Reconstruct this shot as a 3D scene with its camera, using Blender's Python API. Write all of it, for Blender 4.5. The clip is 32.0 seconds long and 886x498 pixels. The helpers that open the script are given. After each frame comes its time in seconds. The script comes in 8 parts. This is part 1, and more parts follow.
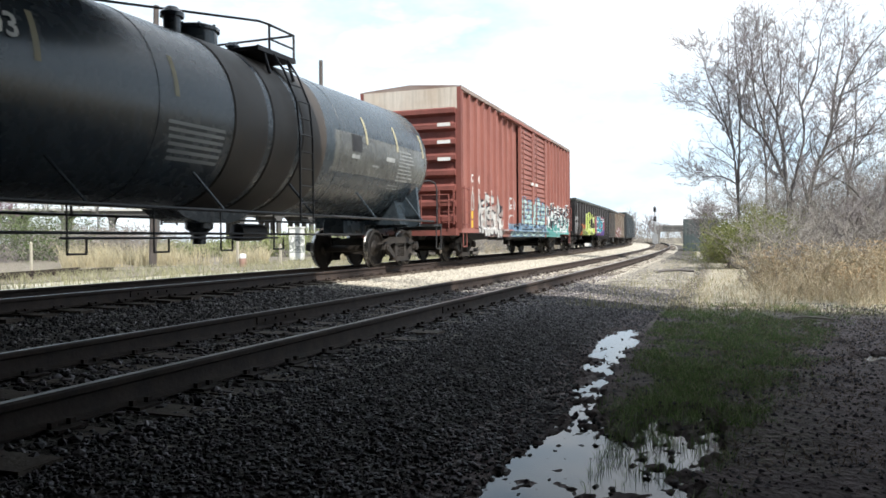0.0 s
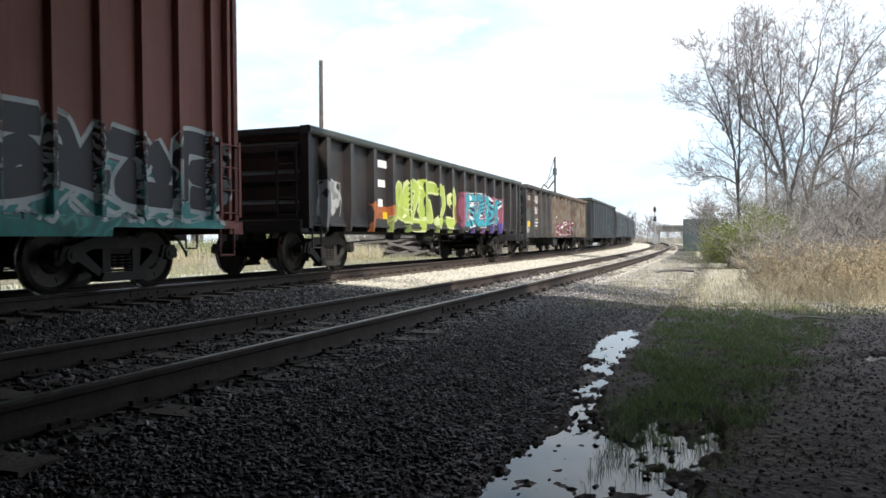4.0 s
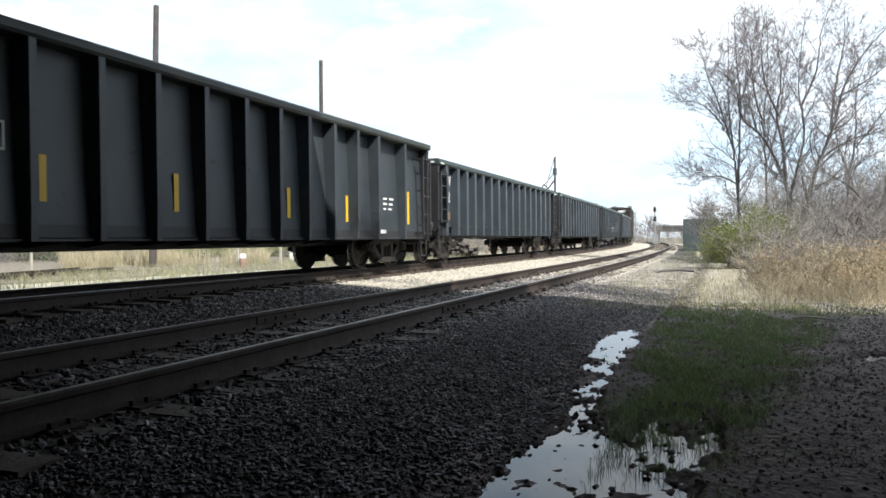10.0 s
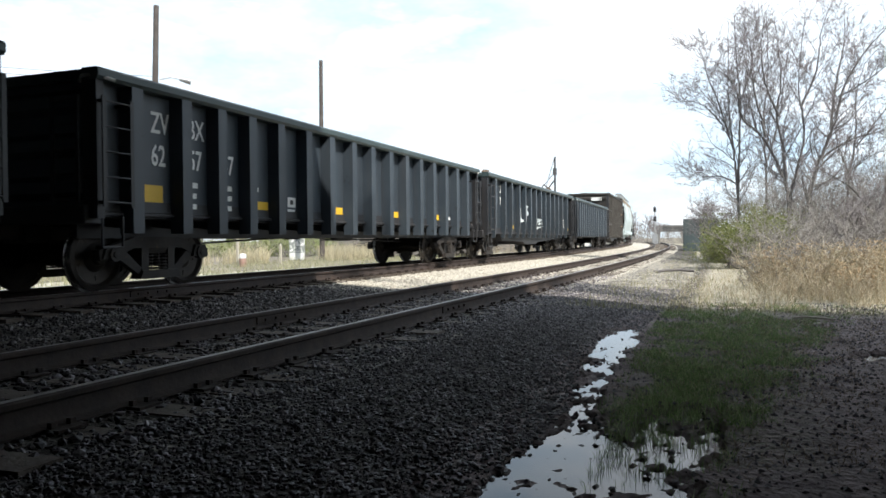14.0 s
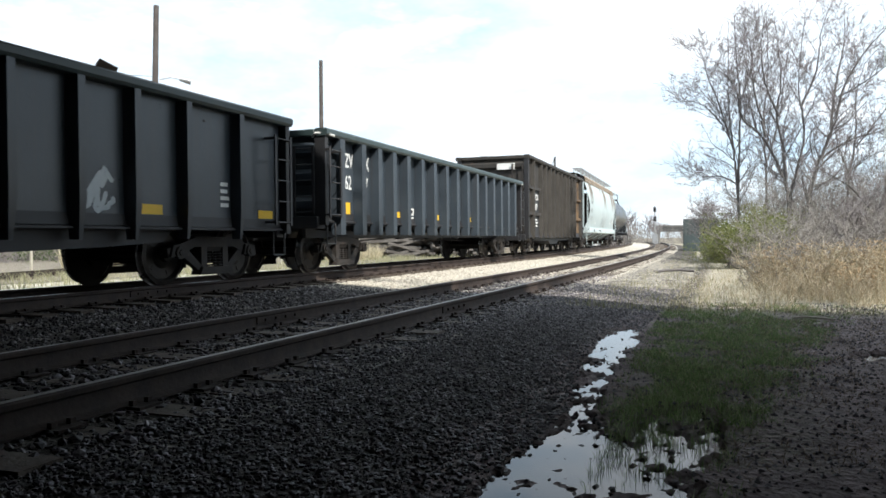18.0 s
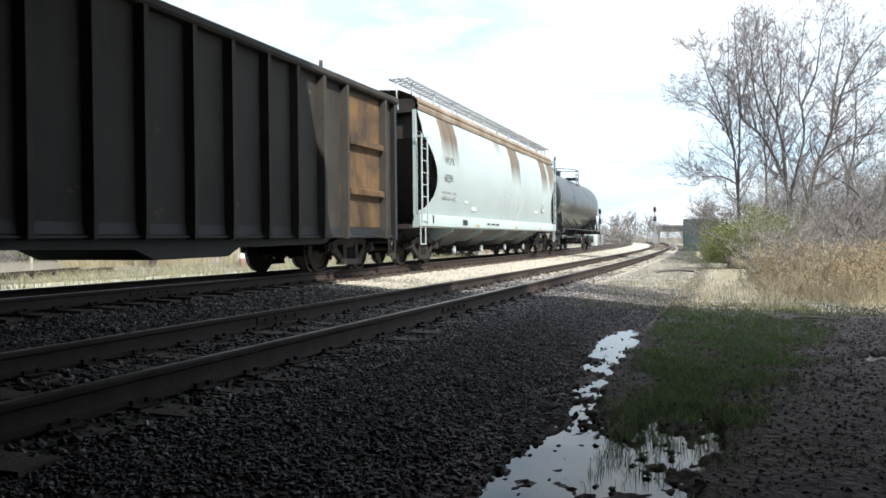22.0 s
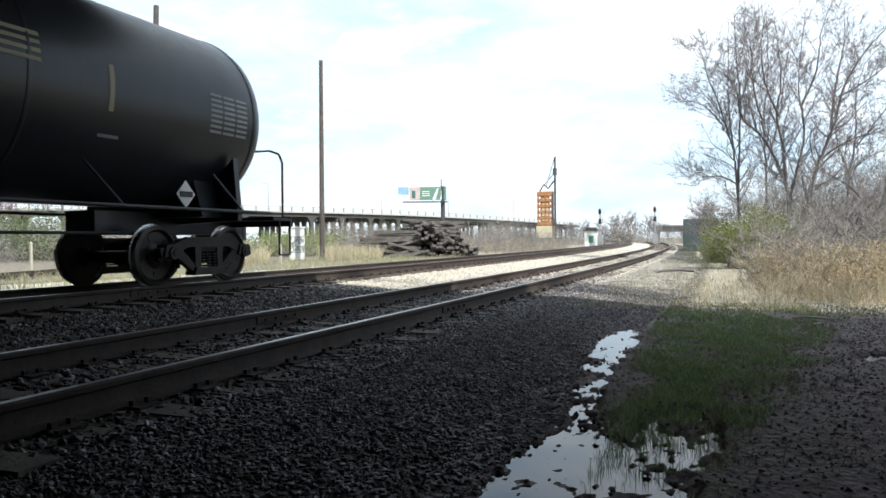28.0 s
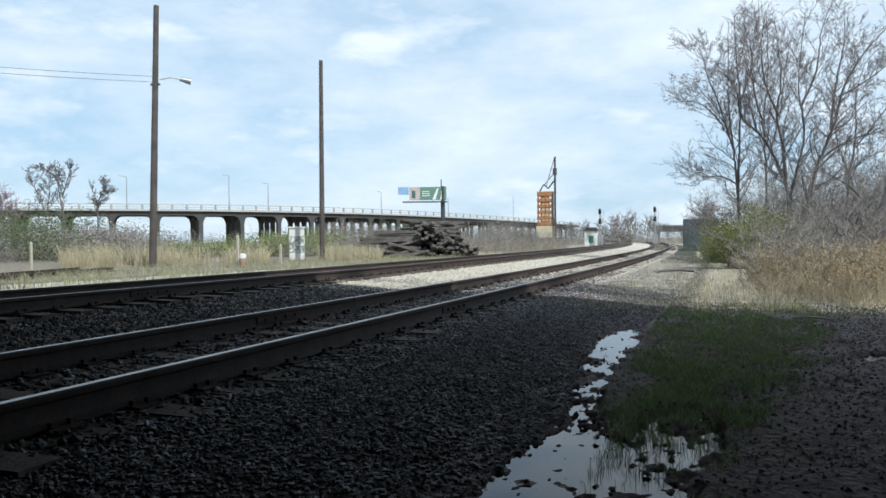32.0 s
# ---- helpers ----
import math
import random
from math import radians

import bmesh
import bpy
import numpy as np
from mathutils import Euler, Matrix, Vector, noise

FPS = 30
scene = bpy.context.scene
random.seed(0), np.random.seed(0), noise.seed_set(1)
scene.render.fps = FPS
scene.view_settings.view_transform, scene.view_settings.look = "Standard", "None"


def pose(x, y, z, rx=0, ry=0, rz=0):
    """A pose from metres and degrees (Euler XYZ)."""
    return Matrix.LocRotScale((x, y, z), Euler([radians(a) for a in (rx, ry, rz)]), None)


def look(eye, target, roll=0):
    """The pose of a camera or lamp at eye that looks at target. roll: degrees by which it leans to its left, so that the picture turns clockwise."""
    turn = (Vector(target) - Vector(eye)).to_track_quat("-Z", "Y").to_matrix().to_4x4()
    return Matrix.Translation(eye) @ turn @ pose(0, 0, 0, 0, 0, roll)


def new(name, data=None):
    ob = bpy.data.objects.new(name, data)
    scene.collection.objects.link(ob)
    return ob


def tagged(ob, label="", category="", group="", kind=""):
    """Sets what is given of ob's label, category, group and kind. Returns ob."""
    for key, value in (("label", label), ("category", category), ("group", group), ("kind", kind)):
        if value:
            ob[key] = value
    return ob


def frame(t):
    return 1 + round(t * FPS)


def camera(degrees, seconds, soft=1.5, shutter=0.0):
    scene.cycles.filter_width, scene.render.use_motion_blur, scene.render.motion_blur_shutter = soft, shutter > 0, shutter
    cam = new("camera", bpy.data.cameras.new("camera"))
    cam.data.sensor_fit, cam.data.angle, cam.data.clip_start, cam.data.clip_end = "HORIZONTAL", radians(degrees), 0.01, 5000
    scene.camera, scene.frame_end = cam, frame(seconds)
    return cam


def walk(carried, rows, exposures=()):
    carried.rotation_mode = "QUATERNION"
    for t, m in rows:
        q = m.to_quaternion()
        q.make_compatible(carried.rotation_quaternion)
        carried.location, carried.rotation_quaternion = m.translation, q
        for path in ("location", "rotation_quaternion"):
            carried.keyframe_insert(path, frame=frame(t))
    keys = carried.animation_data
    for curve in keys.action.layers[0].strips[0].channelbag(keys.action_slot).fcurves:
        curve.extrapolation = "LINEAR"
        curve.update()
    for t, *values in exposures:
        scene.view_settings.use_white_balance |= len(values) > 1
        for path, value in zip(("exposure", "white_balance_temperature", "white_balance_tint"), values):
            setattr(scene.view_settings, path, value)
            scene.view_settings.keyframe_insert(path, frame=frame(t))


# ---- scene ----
from functools import lru_cache

# ---------------------------------------------------------------- camera
EYE_Z = 1.07
cam = camera(60.54, 32.0, soft=1.6, shutter=0.1)
EYE_POSE = pose(0, 0, EYE_Z) @ pose(0, 0, 0, 0, 0, 20.81) @ pose(0, 0, 0, 90 - 0.701) @ pose(0, 0, 0, 0, 0, -0.537)
walk(cam, [(0, EYE_POSE), (32.0, EYE_POSE)],
     exposures=[(0, 0.5, 6400, 10), (6, 0.5, 6400, 10), (23, 0.5, 6350, 9), (27.6, 0.5, 6300, 9), (29.2, 0.15, 6050, 6), (32.0, -0.08, 5950, 6)])

# ---------------------------------------------------------------- daylight
SUN_TO = Vector((0.64, -0.388, 0.74)).normalized()
sun = new("sun", bpy.data.lights.new("sun", "SUN"))
sun.data.energy, sun.data.angle, sun.data.color = 5.0, radians(0.53), (1.0, 0.95, 0.87)
sun.matrix_world = look(SUN_TO * 60, (0, 0, 0))

world = bpy.data.worlds.new("sky")
scene.world = world
world.use_nodes = True
wn = world.node_tree
wn.nodes.clear()


def wadd(kind, **kw):
    n = wn.nodes.new(kind)
    for k, v in kw.items():
        if k == "sky_type":
            n.sky_type = v
    return n


sky = wadd("ShaderNodeTexSky")
sky.sky_type, sky.sun_disc = "NISHITA", False
sky.sun_elevation, sky.sun_rotation = math.asin(SUN_TO.z), math.atan2(SUN_TO.x, SUN_TO.y)
sky.air_density, sky.dust_density = 1.0, 1.0
wco = wadd("ShaderNodeTexCoord")
wmap = wadd("ShaderNodeMapping")
wmap.inputs["Scale"].default_value = (1.0, 1.0, 2.7)
wno = wadd("ShaderNodeTexNoise")  # thin sheets of cloud
wno.inputs["Scale"].default_value, wno.inputs["Detail"].default_value, wno.inputs["Roughness"].default_value = 2.3, 7.0, 0.6
wra = wadd("ShaderNodeValToRGB")
wra.color_ramp.elements[0].position, wra.color_ramp.elements[1].position = 0.38, 0.7
wpu = wadd("ShaderNodeTexNoise")  # small heaped clouds
wpu.inputs["Scale"].default_value, wpu.inputs["Detail"].default_value, wpu.inputs["Roughness"].default_value = 6.2, 8.0, 0.55
wrp = wadd("ShaderNodeValToRGB")
wrp.color_ramp.elements[0].position, wrp.color_ramp.elements[1].position = 0.47, 0.7
wrp.color_ramp.elements[1].color = (0.92, 0.92, 0.92, 1)
wmx = wadd("ShaderNodeMixRGB")
wmx.blend_type = "LIGHTEN"
wmx.inputs[0].default_value = 1.0
wmi = wadd("ShaderNodeMixRGB")
wmi.inputs[2].default_value = (10.6, 10.9, 11.2, 1)
wbg, wout = wadd("ShaderNodeBackground"), wadd("ShaderNodeOutputWorld")
wbg.inputs["Strength"].default_value = 0.1
wn.links.new(wco.outputs["Generated"], wmap.inputs["Vector"])
wn.links.new(wmap.outputs["Vector"], wno.inputs["Vector"])
wn.links.new(wno.outputs["Fac"], wra.inputs["Fac"])
wn.links.new(wmap.outputs["Vector"], wpu.inputs["Vector"])
wn.links.new(wpu.outputs["Fac"], wrp.inputs["Fac"])
wn.links.new(wra.outputs["Color"], wmx.inputs[1])
wn.links.new(wrp.outputs["Color"], wmx.inputs[2])
wn.links.new(wmx.outputs["Color"], wmi.inputs[0])
wpa = wadd("ShaderNodeMixRGB")
wpa.inputs[0].default_value, wpa.inputs[2].default_value = 0.72, (6.4, 8.4, 10.2, 1)
wn.links.new(sky.outputs["Color"], wpa.inputs[1])
wn.links.new(wpa.outputs["Color"], wmi.inputs[1])
wn.links.new(wmi.outputs["Color"], wbg.inputs["Color"])
wn.links.new(wbg.outputs["Background"], wout.inputs["Surface"])


# ---------------------------------------------------------------- materials
class Nodes:
    def __init__(self, name):
        self.m = bpy.data.materials.new(name)
        self.m.use_nodes = True
        self.t = self.m.node_tree
        self.t.nodes.clear()
        self.out = self.t.nodes.new("ShaderNodeOutputMaterial")
        self.b = self.t.nodes.new("ShaderNodeBsdfPrincipled")
        self.link(self.b.outputs[0], self.out.inputs[0])
        co = self.t.nodes.new("ShaderNodeTexCoord")
        self.co = co.outputs["Object"]

    def link(self, a, b):
        self.t.links.new(a, b)

    def put(self, socket, value):
        if isinstance(value, bpy.types.NodeSocket):
            self.link(value, socket)
        elif isinstance(value, (tuple, list)):
            socket.default_value = (*value, 1) if len(value) == 3 and len(socket.default_value) == 4 else value
        else:
            socket.default_value = value

    def noise(self, scale, detail=4, rough=0.55, vec=None, distort=0.0):
        n = self.t.nodes.new("ShaderNodeTexNoise")
        self.put(n.inputs["Vector"], vec or self.co)
        n.inputs["Scale"].default_value, n.inputs["Detail"].default_value = scale, detail
        n.inputs["Roughness"].default_value, n.inputs["Distortion"].default_value = rough, distort
        return n.outputs["Fac"]

    def voronoi(self, scale, feature="F1", out="Distance", vec=None, rand=1.0):
        n = self.t.nodes.new("ShaderNodeTexVoronoi")
        n.feature = feature
        self.put(n.inputs["Vector"], vec or self.co)
        n.inputs["Scale"].default_value, n.inputs["Randomness"].default_value = scale, rand
        return n.outputs[out]

    def stretch(self, sx, sy, sz, vec=None):
        n = self.t.nodes.new("ShaderNodeMapping")
        self.put(n.inputs["Vector"], vec or self.co)
        n.inputs["Scale"].default_value = (sx, sy, sz)
        return n.outputs["Vector"]

    def ramp(self, fac, a, b, ca=(0, 0, 0), cb=(1, 1, 1)):
        n = self.t.nodes.new("ShaderNodeValToRGB")
        e = n.color_ramp.elements
        e[0].position, e[1].position = a, b
        e[0].color, e[1].color = (*ca, 1), (*cb, 1)
        self.put(n.inputs["Fac"], fac)
        return n.outputs["Color"]

    def mix(self, fac, a, b, mode="MIX"):
        n = self.t.nodes.new("ShaderNodeMixRGB")
        n.blend_type = mode
        for i, x in enumerate((fac, a, b)):
            self.put(n.inputs[i], x)
        return n.outputs["Color"]

    def math(self, op, a, b=0.0):
        n = self.t.nodes.new("ShaderNodeMath")
        n.operation = op
        self.put(n.inputs[0], a)
        self.put(n.inputs[1], b)
        return n.outputs[0]

    def xyz(self, vec=None):
        n = self.t.nodes.new("ShaderNodeSeparateXYZ")
        self.put(n.inputs[0], vec or self.co)
        return n.outputs

    def bump(self, height, strength, distance=0.02):
        n = self.t.nodes.new("ShaderNodeBump")
        n.inputs["Strength"].default_value, n.inputs["Distance"].default_value = strength, distance
        self.put(n.inputs["Height"], height)
        self.link(n.outputs["Normal"], self.b.inputs["Normal"])

    def done(self, color, rough=0.7, metal=0.0, spec=0.5):
        self.put(self.b.inputs["Base Color"], color)
        self.put(self.b.inputs["Roughness"], rough)
        self.put(self.b.inputs["Metallic"], metal)
        self.b.inputs["Specular IOR Level"].default_value = spec
        return self.m


def mix3(a, b, k):
    return tuple(x * (1 - k) + y * k for x, y in zip(a, b))


def mat(name, c1, c2=None, rough=0.7, metal=0.0, scale=1.3, fine=35, bump=0.15, streak=0.0,
        wear=None, wear_at=0.62, layers=(), spec=0.4, low=None):
    """Paint or stone: two colours in large patches, fine grain, run-down streaks, worn spots, painted layers."""
    n = Nodes(name)
    c2 = c2 or mix3(c1, (0, 0, 0), 0.35)
    col = n.mix(n.ramp(n.noise(scale), 0.35, 0.68), c1, c2)
    grain = n.noise(fine, 3, 0.6)
    for spec_layer in layers:
        col = paint(n, col, *spec_layer)
    col = n.mix(n.math("MULTIPLY", grain, 0.35), col, mix3(c2, (0, 0, 0), 0.4))
    if streak:
        run = n.ramp(n.noise(1.0, 5, 0.65, n.stretch(7, 7, 0.35)), 0.45, 0.75)
        col = n.mix(n.math("MULTIPLY", run, streak), col, mix3(c2, (0.05, 0.035, 0.025), 0.7))
    if low:
        z = n.xyz()[2]
        k = n.math("MULTIPLY", n.math("SUBTRACT", 1.0, n.math("DIVIDE", n.math("ADD", z, n.noise(2.5)), low[1])), 1.4)
        k = n.math("MULTIPLY", n.math("MAXIMUM", n.math("MINIMUM", k, 1.0), 0.0), 0.75)
        col = n.mix(k, col, low[0])
    if wear:
        k = n.ramp(n.noise(scale * 2.3, 8, 0.7), wear_at, wear_at + 0.06)
        col = n.mix(k, col, wear)
    r = n.math("ADD", rough - 0.1, n.math("MULTIPLY", n.noise(scale * 4), 0.2))
    n.bump(n.math("ADD", grain, n.math("MULTIPLY", n.noise(scale * 5), 1.5)), bump, 0.008)
    return n.done(col, r, metal, spec)


def paint(n, col, y0, y1, z0, z1, fill_a, fill_b, line, cells=1.6, ragged=0.35, lines=0.06, cover=1.0, tall=0.65):
    """A sprayed lettering on a car's side: ragged field, two fills, a drawn line round each lobe."""
    c = n.xyz()
    wob = n.math("MULTIPLY", n.math("SUBTRACT", n.noise(1.7, 2), 0.5), ragged * 2)
    ky = n.math("DIVIDE", n.math("ABSOLUTE", n.math("SUBTRACT", c[1], (y0 + y1) / 2)), (y1 - y0) / 2)
    kz = n.math("DIVIDE", n.math("ABSOLUTE", n.math("SUBTRACT", c[2], (z0 + z1) / 2)), (z1 - z0) / 2)
    edge = n.math("ADD", n.math("MAXIMUM", ky, kz), wob)
    inside = n.ramp(edge, 0.9, 0.93, (1, 1, 1), (0, 0, 0))
    bend_y = n.math("MULTIPLY", n.math("SUBTRACT", n.noise(2.1, 1), 0.5), 0.9)
    bend_z = n.math("MULTIPLY", n.math("SUBTRACT", n.noise(2.7, 1), 0.5), 0.9)
    comb = n.t.nodes.new("ShaderNodeCombineXYZ")
    n.link(n.math("MULTIPLY", n.math("ADD", c[1], bend_y), cells), comb.inputs[1])
    n.link(n.math("MULTIPLY", n.math("ADD", c[2], bend_z), cells * tall), comb.inputs[2])
    cell = comb.outputs[0]
    dist = n.voronoi(1.0, "DISTANCE_TO_EDGE", vec=cell, rand=0.75)
    hue = n.xyz(n.voronoi(1.0, "F1", "Color", vec=cell, rand=0.75))[0]
    fill = n.mix(n.ramp(hue, 0.35, 0.65), fill_a or col, fill_b or col)
    if fill_a:
        fill = n.mix(n.math("MULTIPLY", n.ramp(dist, lines + 0.05, lines + 0.09, (1, 1, 1), (0, 0, 0)), 0.35), fill, (0.02, 0.02, 0.025))
    fill = n.mix(n.ramp(dist, lines, lines + 0.02, (1, 1, 1), (0, 0, 0)), fill, line)
    rim = n.math("MULTIPLY", n.ramp(edge, 0.85, 0.86), inside)
    fill = n.mix(rim, fill, line)
    return n.mix(n.math("MULTIPLY", inside, cover), col, fill)


# ---------------------------------------------------------------- shapes
class Shape:
    """Vertices and faces, collected piece by piece."""

    def __init__(self):
        self.v, self.f = [], []

    def add(self, v, f):
        k = len(self.v)
        self.v += [tuple(p) for p in v]
        self.f += [tuple(i + k for i in q) for q in f]
        return self

    def box(self, x0, x1, y0, y1, z0, z1):
        v = [(x, y, z) for x in (x0, x1) for y in (y0, y1) for z in (z0, z1)]
        return self.add(v, [(0, 1, 3, 2), (4, 6, 7, 5), (0, 4, 5, 1), (2, 3, 7, 6), (0, 2, 6, 4), (1, 5, 7, 3)])

    def obox(self, m, sx, sy, sz):
        v = [m @ Vector((x * sx / 2, y * sy / 2, z * sz / 2)) for x in (-1, 1) for y in (-1, 1) for z in (-1, 1)]
        return self.add(v, [(0, 1, 3, 2), (4, 6, 7, 5), (0, 4, 5, 1), (2, 3, 7, 6), (0, 2, 6, 4), (1, 5, 7, 3)])

    def tube(self, p0, p1, r, n=8, r1=None):
        p0, p1 = Vector(p0), Vector(p1)
        r1 = r if r1 is None else r1
        d = (p1 - p0).normalized()
        a = d.cross(Vector((0, 0, 1)) if abs(d.z) < 0.9 else Vector((1, 0, 0))).normalized()
        b = d.cross(a)
        ring = [(a * math.cos(2 * math.pi * i / n) + b * math.sin(2 * math.pi * i / n)) for i in range(n)]
        v = [p0 + q * r for q in ring] + [p1 + q * r1 for q in ring]
        f = [(i, (i + 1) % n, n + (i + 1) % n, n + i) for i in range(n)]
        return self.add(v, f + [tuple(range(n))[::-1], tuple(range(n, 2 * n))])

    def pipe(self, pts, r, n=8):
        for a, b in zip(pts, pts[1:]):
            self.tube(a, b, r, n)
        return self

    def prism(self, pts, axis, a, b):
        put = {"x": lambda p, q, h: (h, p, q), "y": lambda p, q, h: (p, h, q), "z": lambda p, q, h: (p, q, h)}[axis]
        n = len(pts)
        v = [put(p, q, a) for p, q in pts] + [put(p, q, b) for p, q in pts]
        f = [(i, (i + 1) % n, n + (i + 1) % n, n + i) for i in range(n)]
        return self.add(v, f + [tuple(range(n))[::-1], tuple(range(n, 2 * n))])

    def lathe(self, prof, axis, c=(0, 0, 0), n=24, turn=(0, 2 * math.pi)):
        """prof: (radius, height along the axis)."""
        v, f = [], []
        full = abs(turn[1] - turn[0] - 2 * math.pi) < 1e-6
        m = n if full else n + 1
        for r, h in prof:
            for i in range(m):
                t = turn[0] + (turn[1] - turn[0]) * i / n
                a, b = r * math.cos(t), r * math.sin(t)
                p = {"x": (h, a, b), "y": (a, h, b), "z": (a, b, h)}[axis]
                v.append((p[0] + c[0], p[1] + c[1], p[2] + c[2]))
        for j in range(len(prof) - 1):
            for i in range(n):
                k = (i + 1) % m
                f.append((j * m + i, j * m + k, (j + 1) * m + k, (j + 1) * m + i))
        return self.add(v, f)

    def grid(self, rows):
        n = len(rows[0])
        v = [p for r in rows for p in r]
        f = [(j * n + i, j * n + i + 1, (j + 1) * n + i + 1, (j + 1) * n + i) for j in range(len(rows) - 1) for i in range(n - 1)]
        return self.add(v, f)

    def mesh(self, name, material, smooth=True, fix=True):
        me = bpy.data.meshes.new(name)
        me.from_pydata([tuple(p) for p in self.v], [], self.f)
        if fix:
            bm = bmesh.new()
            bm.from_mesh(me)
            bmesh.ops.recalc_face_normals(bm, faces=bm.faces)
            bm.to_mesh(me)
            bm.free()
        if smooth:
            me.polygons.foreach_set("use_smooth", [True] * len(me.polygons))
            me.set_sharp_from_angle(angle=radians(32))
        me.materials.append(material)
        return me


def part(name, shape, material, parent=None, label="", at=None, bevel=0.0):
    me = shape if isinstance(shape, bpy.types.Mesh) else shape.mesh(name, material)
    ob = new(name, me)
    if parent:
        ob.parent = parent
    if at is not None:
        ob.location = at
    if bevel:
        mod = ob.modifiers.new("bevel", "BEVEL")
        mod.width, mod.segments, mod.limit_method = bevel, 1, "ANGLE"
    if label:
        ob["label"] = label
    return ob


def raw_mesh(name, verts, faces, material, smooth=False):
    """A mesh from numpy arrays of vertices and equal-sided faces."""
    me = bpy.data.meshes.new(name)
    k = faces.shape[1]
    me.vertices.add(len(verts))
    me.vertices.foreach_set("co", np.asarray(verts, np.float32).ravel())
    me.loops.add(faces.size)
    me.loops.foreach_set("vertex_index", faces.astype(np.int32).ravel())
    me.polygons.add(len(faces))
    me.polygons.foreach_set("loop_start", np.arange(0, faces.size, k, dtype=np.int32))
    me.polygons.foreach_set("use_smooth", np.full(len(faces), smooth))
    me.update(calc_edges=True)
    me.materials.append(material)
    return me


@lru_cache(maxsize=None)
def letters(body, size, material_name, bold=0.0):
    cu = bpy.data.curves.new("letters", "FONT")
    cu.body, cu.size, cu.extrude, cu.offset, cu.resolution_u = body, size, 0.001, bold, 2
    tmp = new("letters", cu)
    me = bpy.data.meshes.new_from_object(tmp.evaluated_get(bpy.context.evaluated_depsgraph_get()))
    bpy.data.objects.remove(tmp)
    bpy.data.curves.remove(cu)
    me.materials.clear()
    me.materials.append(bpy.data.materials[material_name])
    return me


SIDE = Matrix(((0, 0, 1, 0), (1, 0, 0, 0), (0, 1, 0, 0), (0, 0, 0, 1)))


def side_text(body, size, x, y, z, material, parent, bold=0.006, narrow=1.0):
    """Lettering on a car's side that faces +x, its lower start at y, z."""
    ob = new("lettering", letters(body, size, material.name, bold))
    ob.parent = parent
    ob.matrix_local = Matrix.Translation((x, y, z)) @ SIDE @ Matrix.Diagonal((narrow, 1, 1, 1))
    return ob


def patch(name, x, y0, y1, z0, z1, material, parent, label=""):
    return part(name, Shape().box(x - 0.002, x + 0.003, y0, y1, z0, z1), material, parent, label)


# ---------------------------------------------------------------- the line of the tracks
BEND_AT, BEND, BEND_MORE = 13.5, 0.0011, 0.0000017
MAIN_X, SIDE_X, MAIN_Z, NEAR_Z = -8.9025, -4.0663, 0.4118, 0.299


@lru_cache(maxsize=None)
def line_table():
    s = np.linspace(-260, 460, 7201)
    e = np.maximum(s - BEND_AT, 0)
    a = np.minimum(BEND * e + 0.5 * BEND_MORE * e * e, 0.6)
    ds = s[1] - s[0]
    y = np.concatenate([[0], np.cumsum(0.5 * (np.cos(a[1:]) + np.cos(a[:-1])) * ds)]) - 260
    x = -np.concatenate([[0], np.cumsum(0.5 * (np.sin(a[1:]) + np.sin(a[:-1])) * ds)])
    return s, x, y, a


def on_line(s, lateral=0.0):
    """x, y and heading (radians, to the left) of the point s metres along the tracks, moved to the right by lateral."""
    t = line_table()
    x, y, a = (np.interp(s, t[0], q) for q in t[1:])
    return x + lateral * np.cos(a), y + lateral * np.sin(a), a


def gone(t):
    """Metres the train has rolled by t seconds."""
    u = (t - 16) / 16
    return 114.3515 + 110.8873 * u - 7.9629 * u ** 2 + 0.0331 * u ** 3 + 4.5318 * u ** 4


# ---------------------------------------------------------------- materials of the place
WHITE = mat("white_paint", (0.78, 0.78, 0.76), (0.6, 0.6, 0.57), 0.6, bump=0.05, wear=(0.2, 0.19, 0.18), wear_at=0.66)
YELLOW = mat("yellow_reflector", (0.8, 0.5, 0.02), (0.65, 0.4, 0.03), 0.45, bump=0.03)
BLACK = mat("black_paint", (0.018, 0.019, 0.022), (0.03, 0.03, 0.032), 0.55, streak=0.3, bump=0.1)
GRIME = mat("grimy_cast_steel", (0.019, 0.017, 0.016), (0.036, 0.029, 0.024), 0.75, scale=4, bump=0.3, wear=(0.075, 0.045, 0.03), wear_at=0.62)
WHEEL = mat("wheel_steel", (0.032, 0.029, 0.027), (0.055, 0.047, 0.041), 0.5, 0.7, scale=5, bump=0.15)
TREAD = mat("polished_tread", (0.55, 0.54, 0.52), (0.42, 0.41, 0.4), 0.28, 1.0, bump=0.03)
RAILTOP = mat("worn_rail_head", (0.34, 0.32, 0.3), (0.24, 0.22, 0.2), 0.36, 1.0, bump=0.02)
RAIL = mat("rusty_rail", (0.052, 0.035, 0.027), (0.03, 0.022, 0.019), 0.8, scale=6, bump=0.25)
TIE = mat("weathered_tie", (0.085, 0.066, 0.053), (0.15, 0.125, 0.1), 0.9, scale=5, fine=60, bump=0.5)
GALV = mat("galvanised_steel", (0.42, 0.43, 0.44), (0.3, 0.3, 0.31), 0.55, 0.5, bump=0.05)
CONCRETE = mat("bridge_concrete", (0.19, 0.18, 0.17), (0.13, 0.122, 0.115), 0.9, scale=0.5, bump=0.3, streak=0.4)


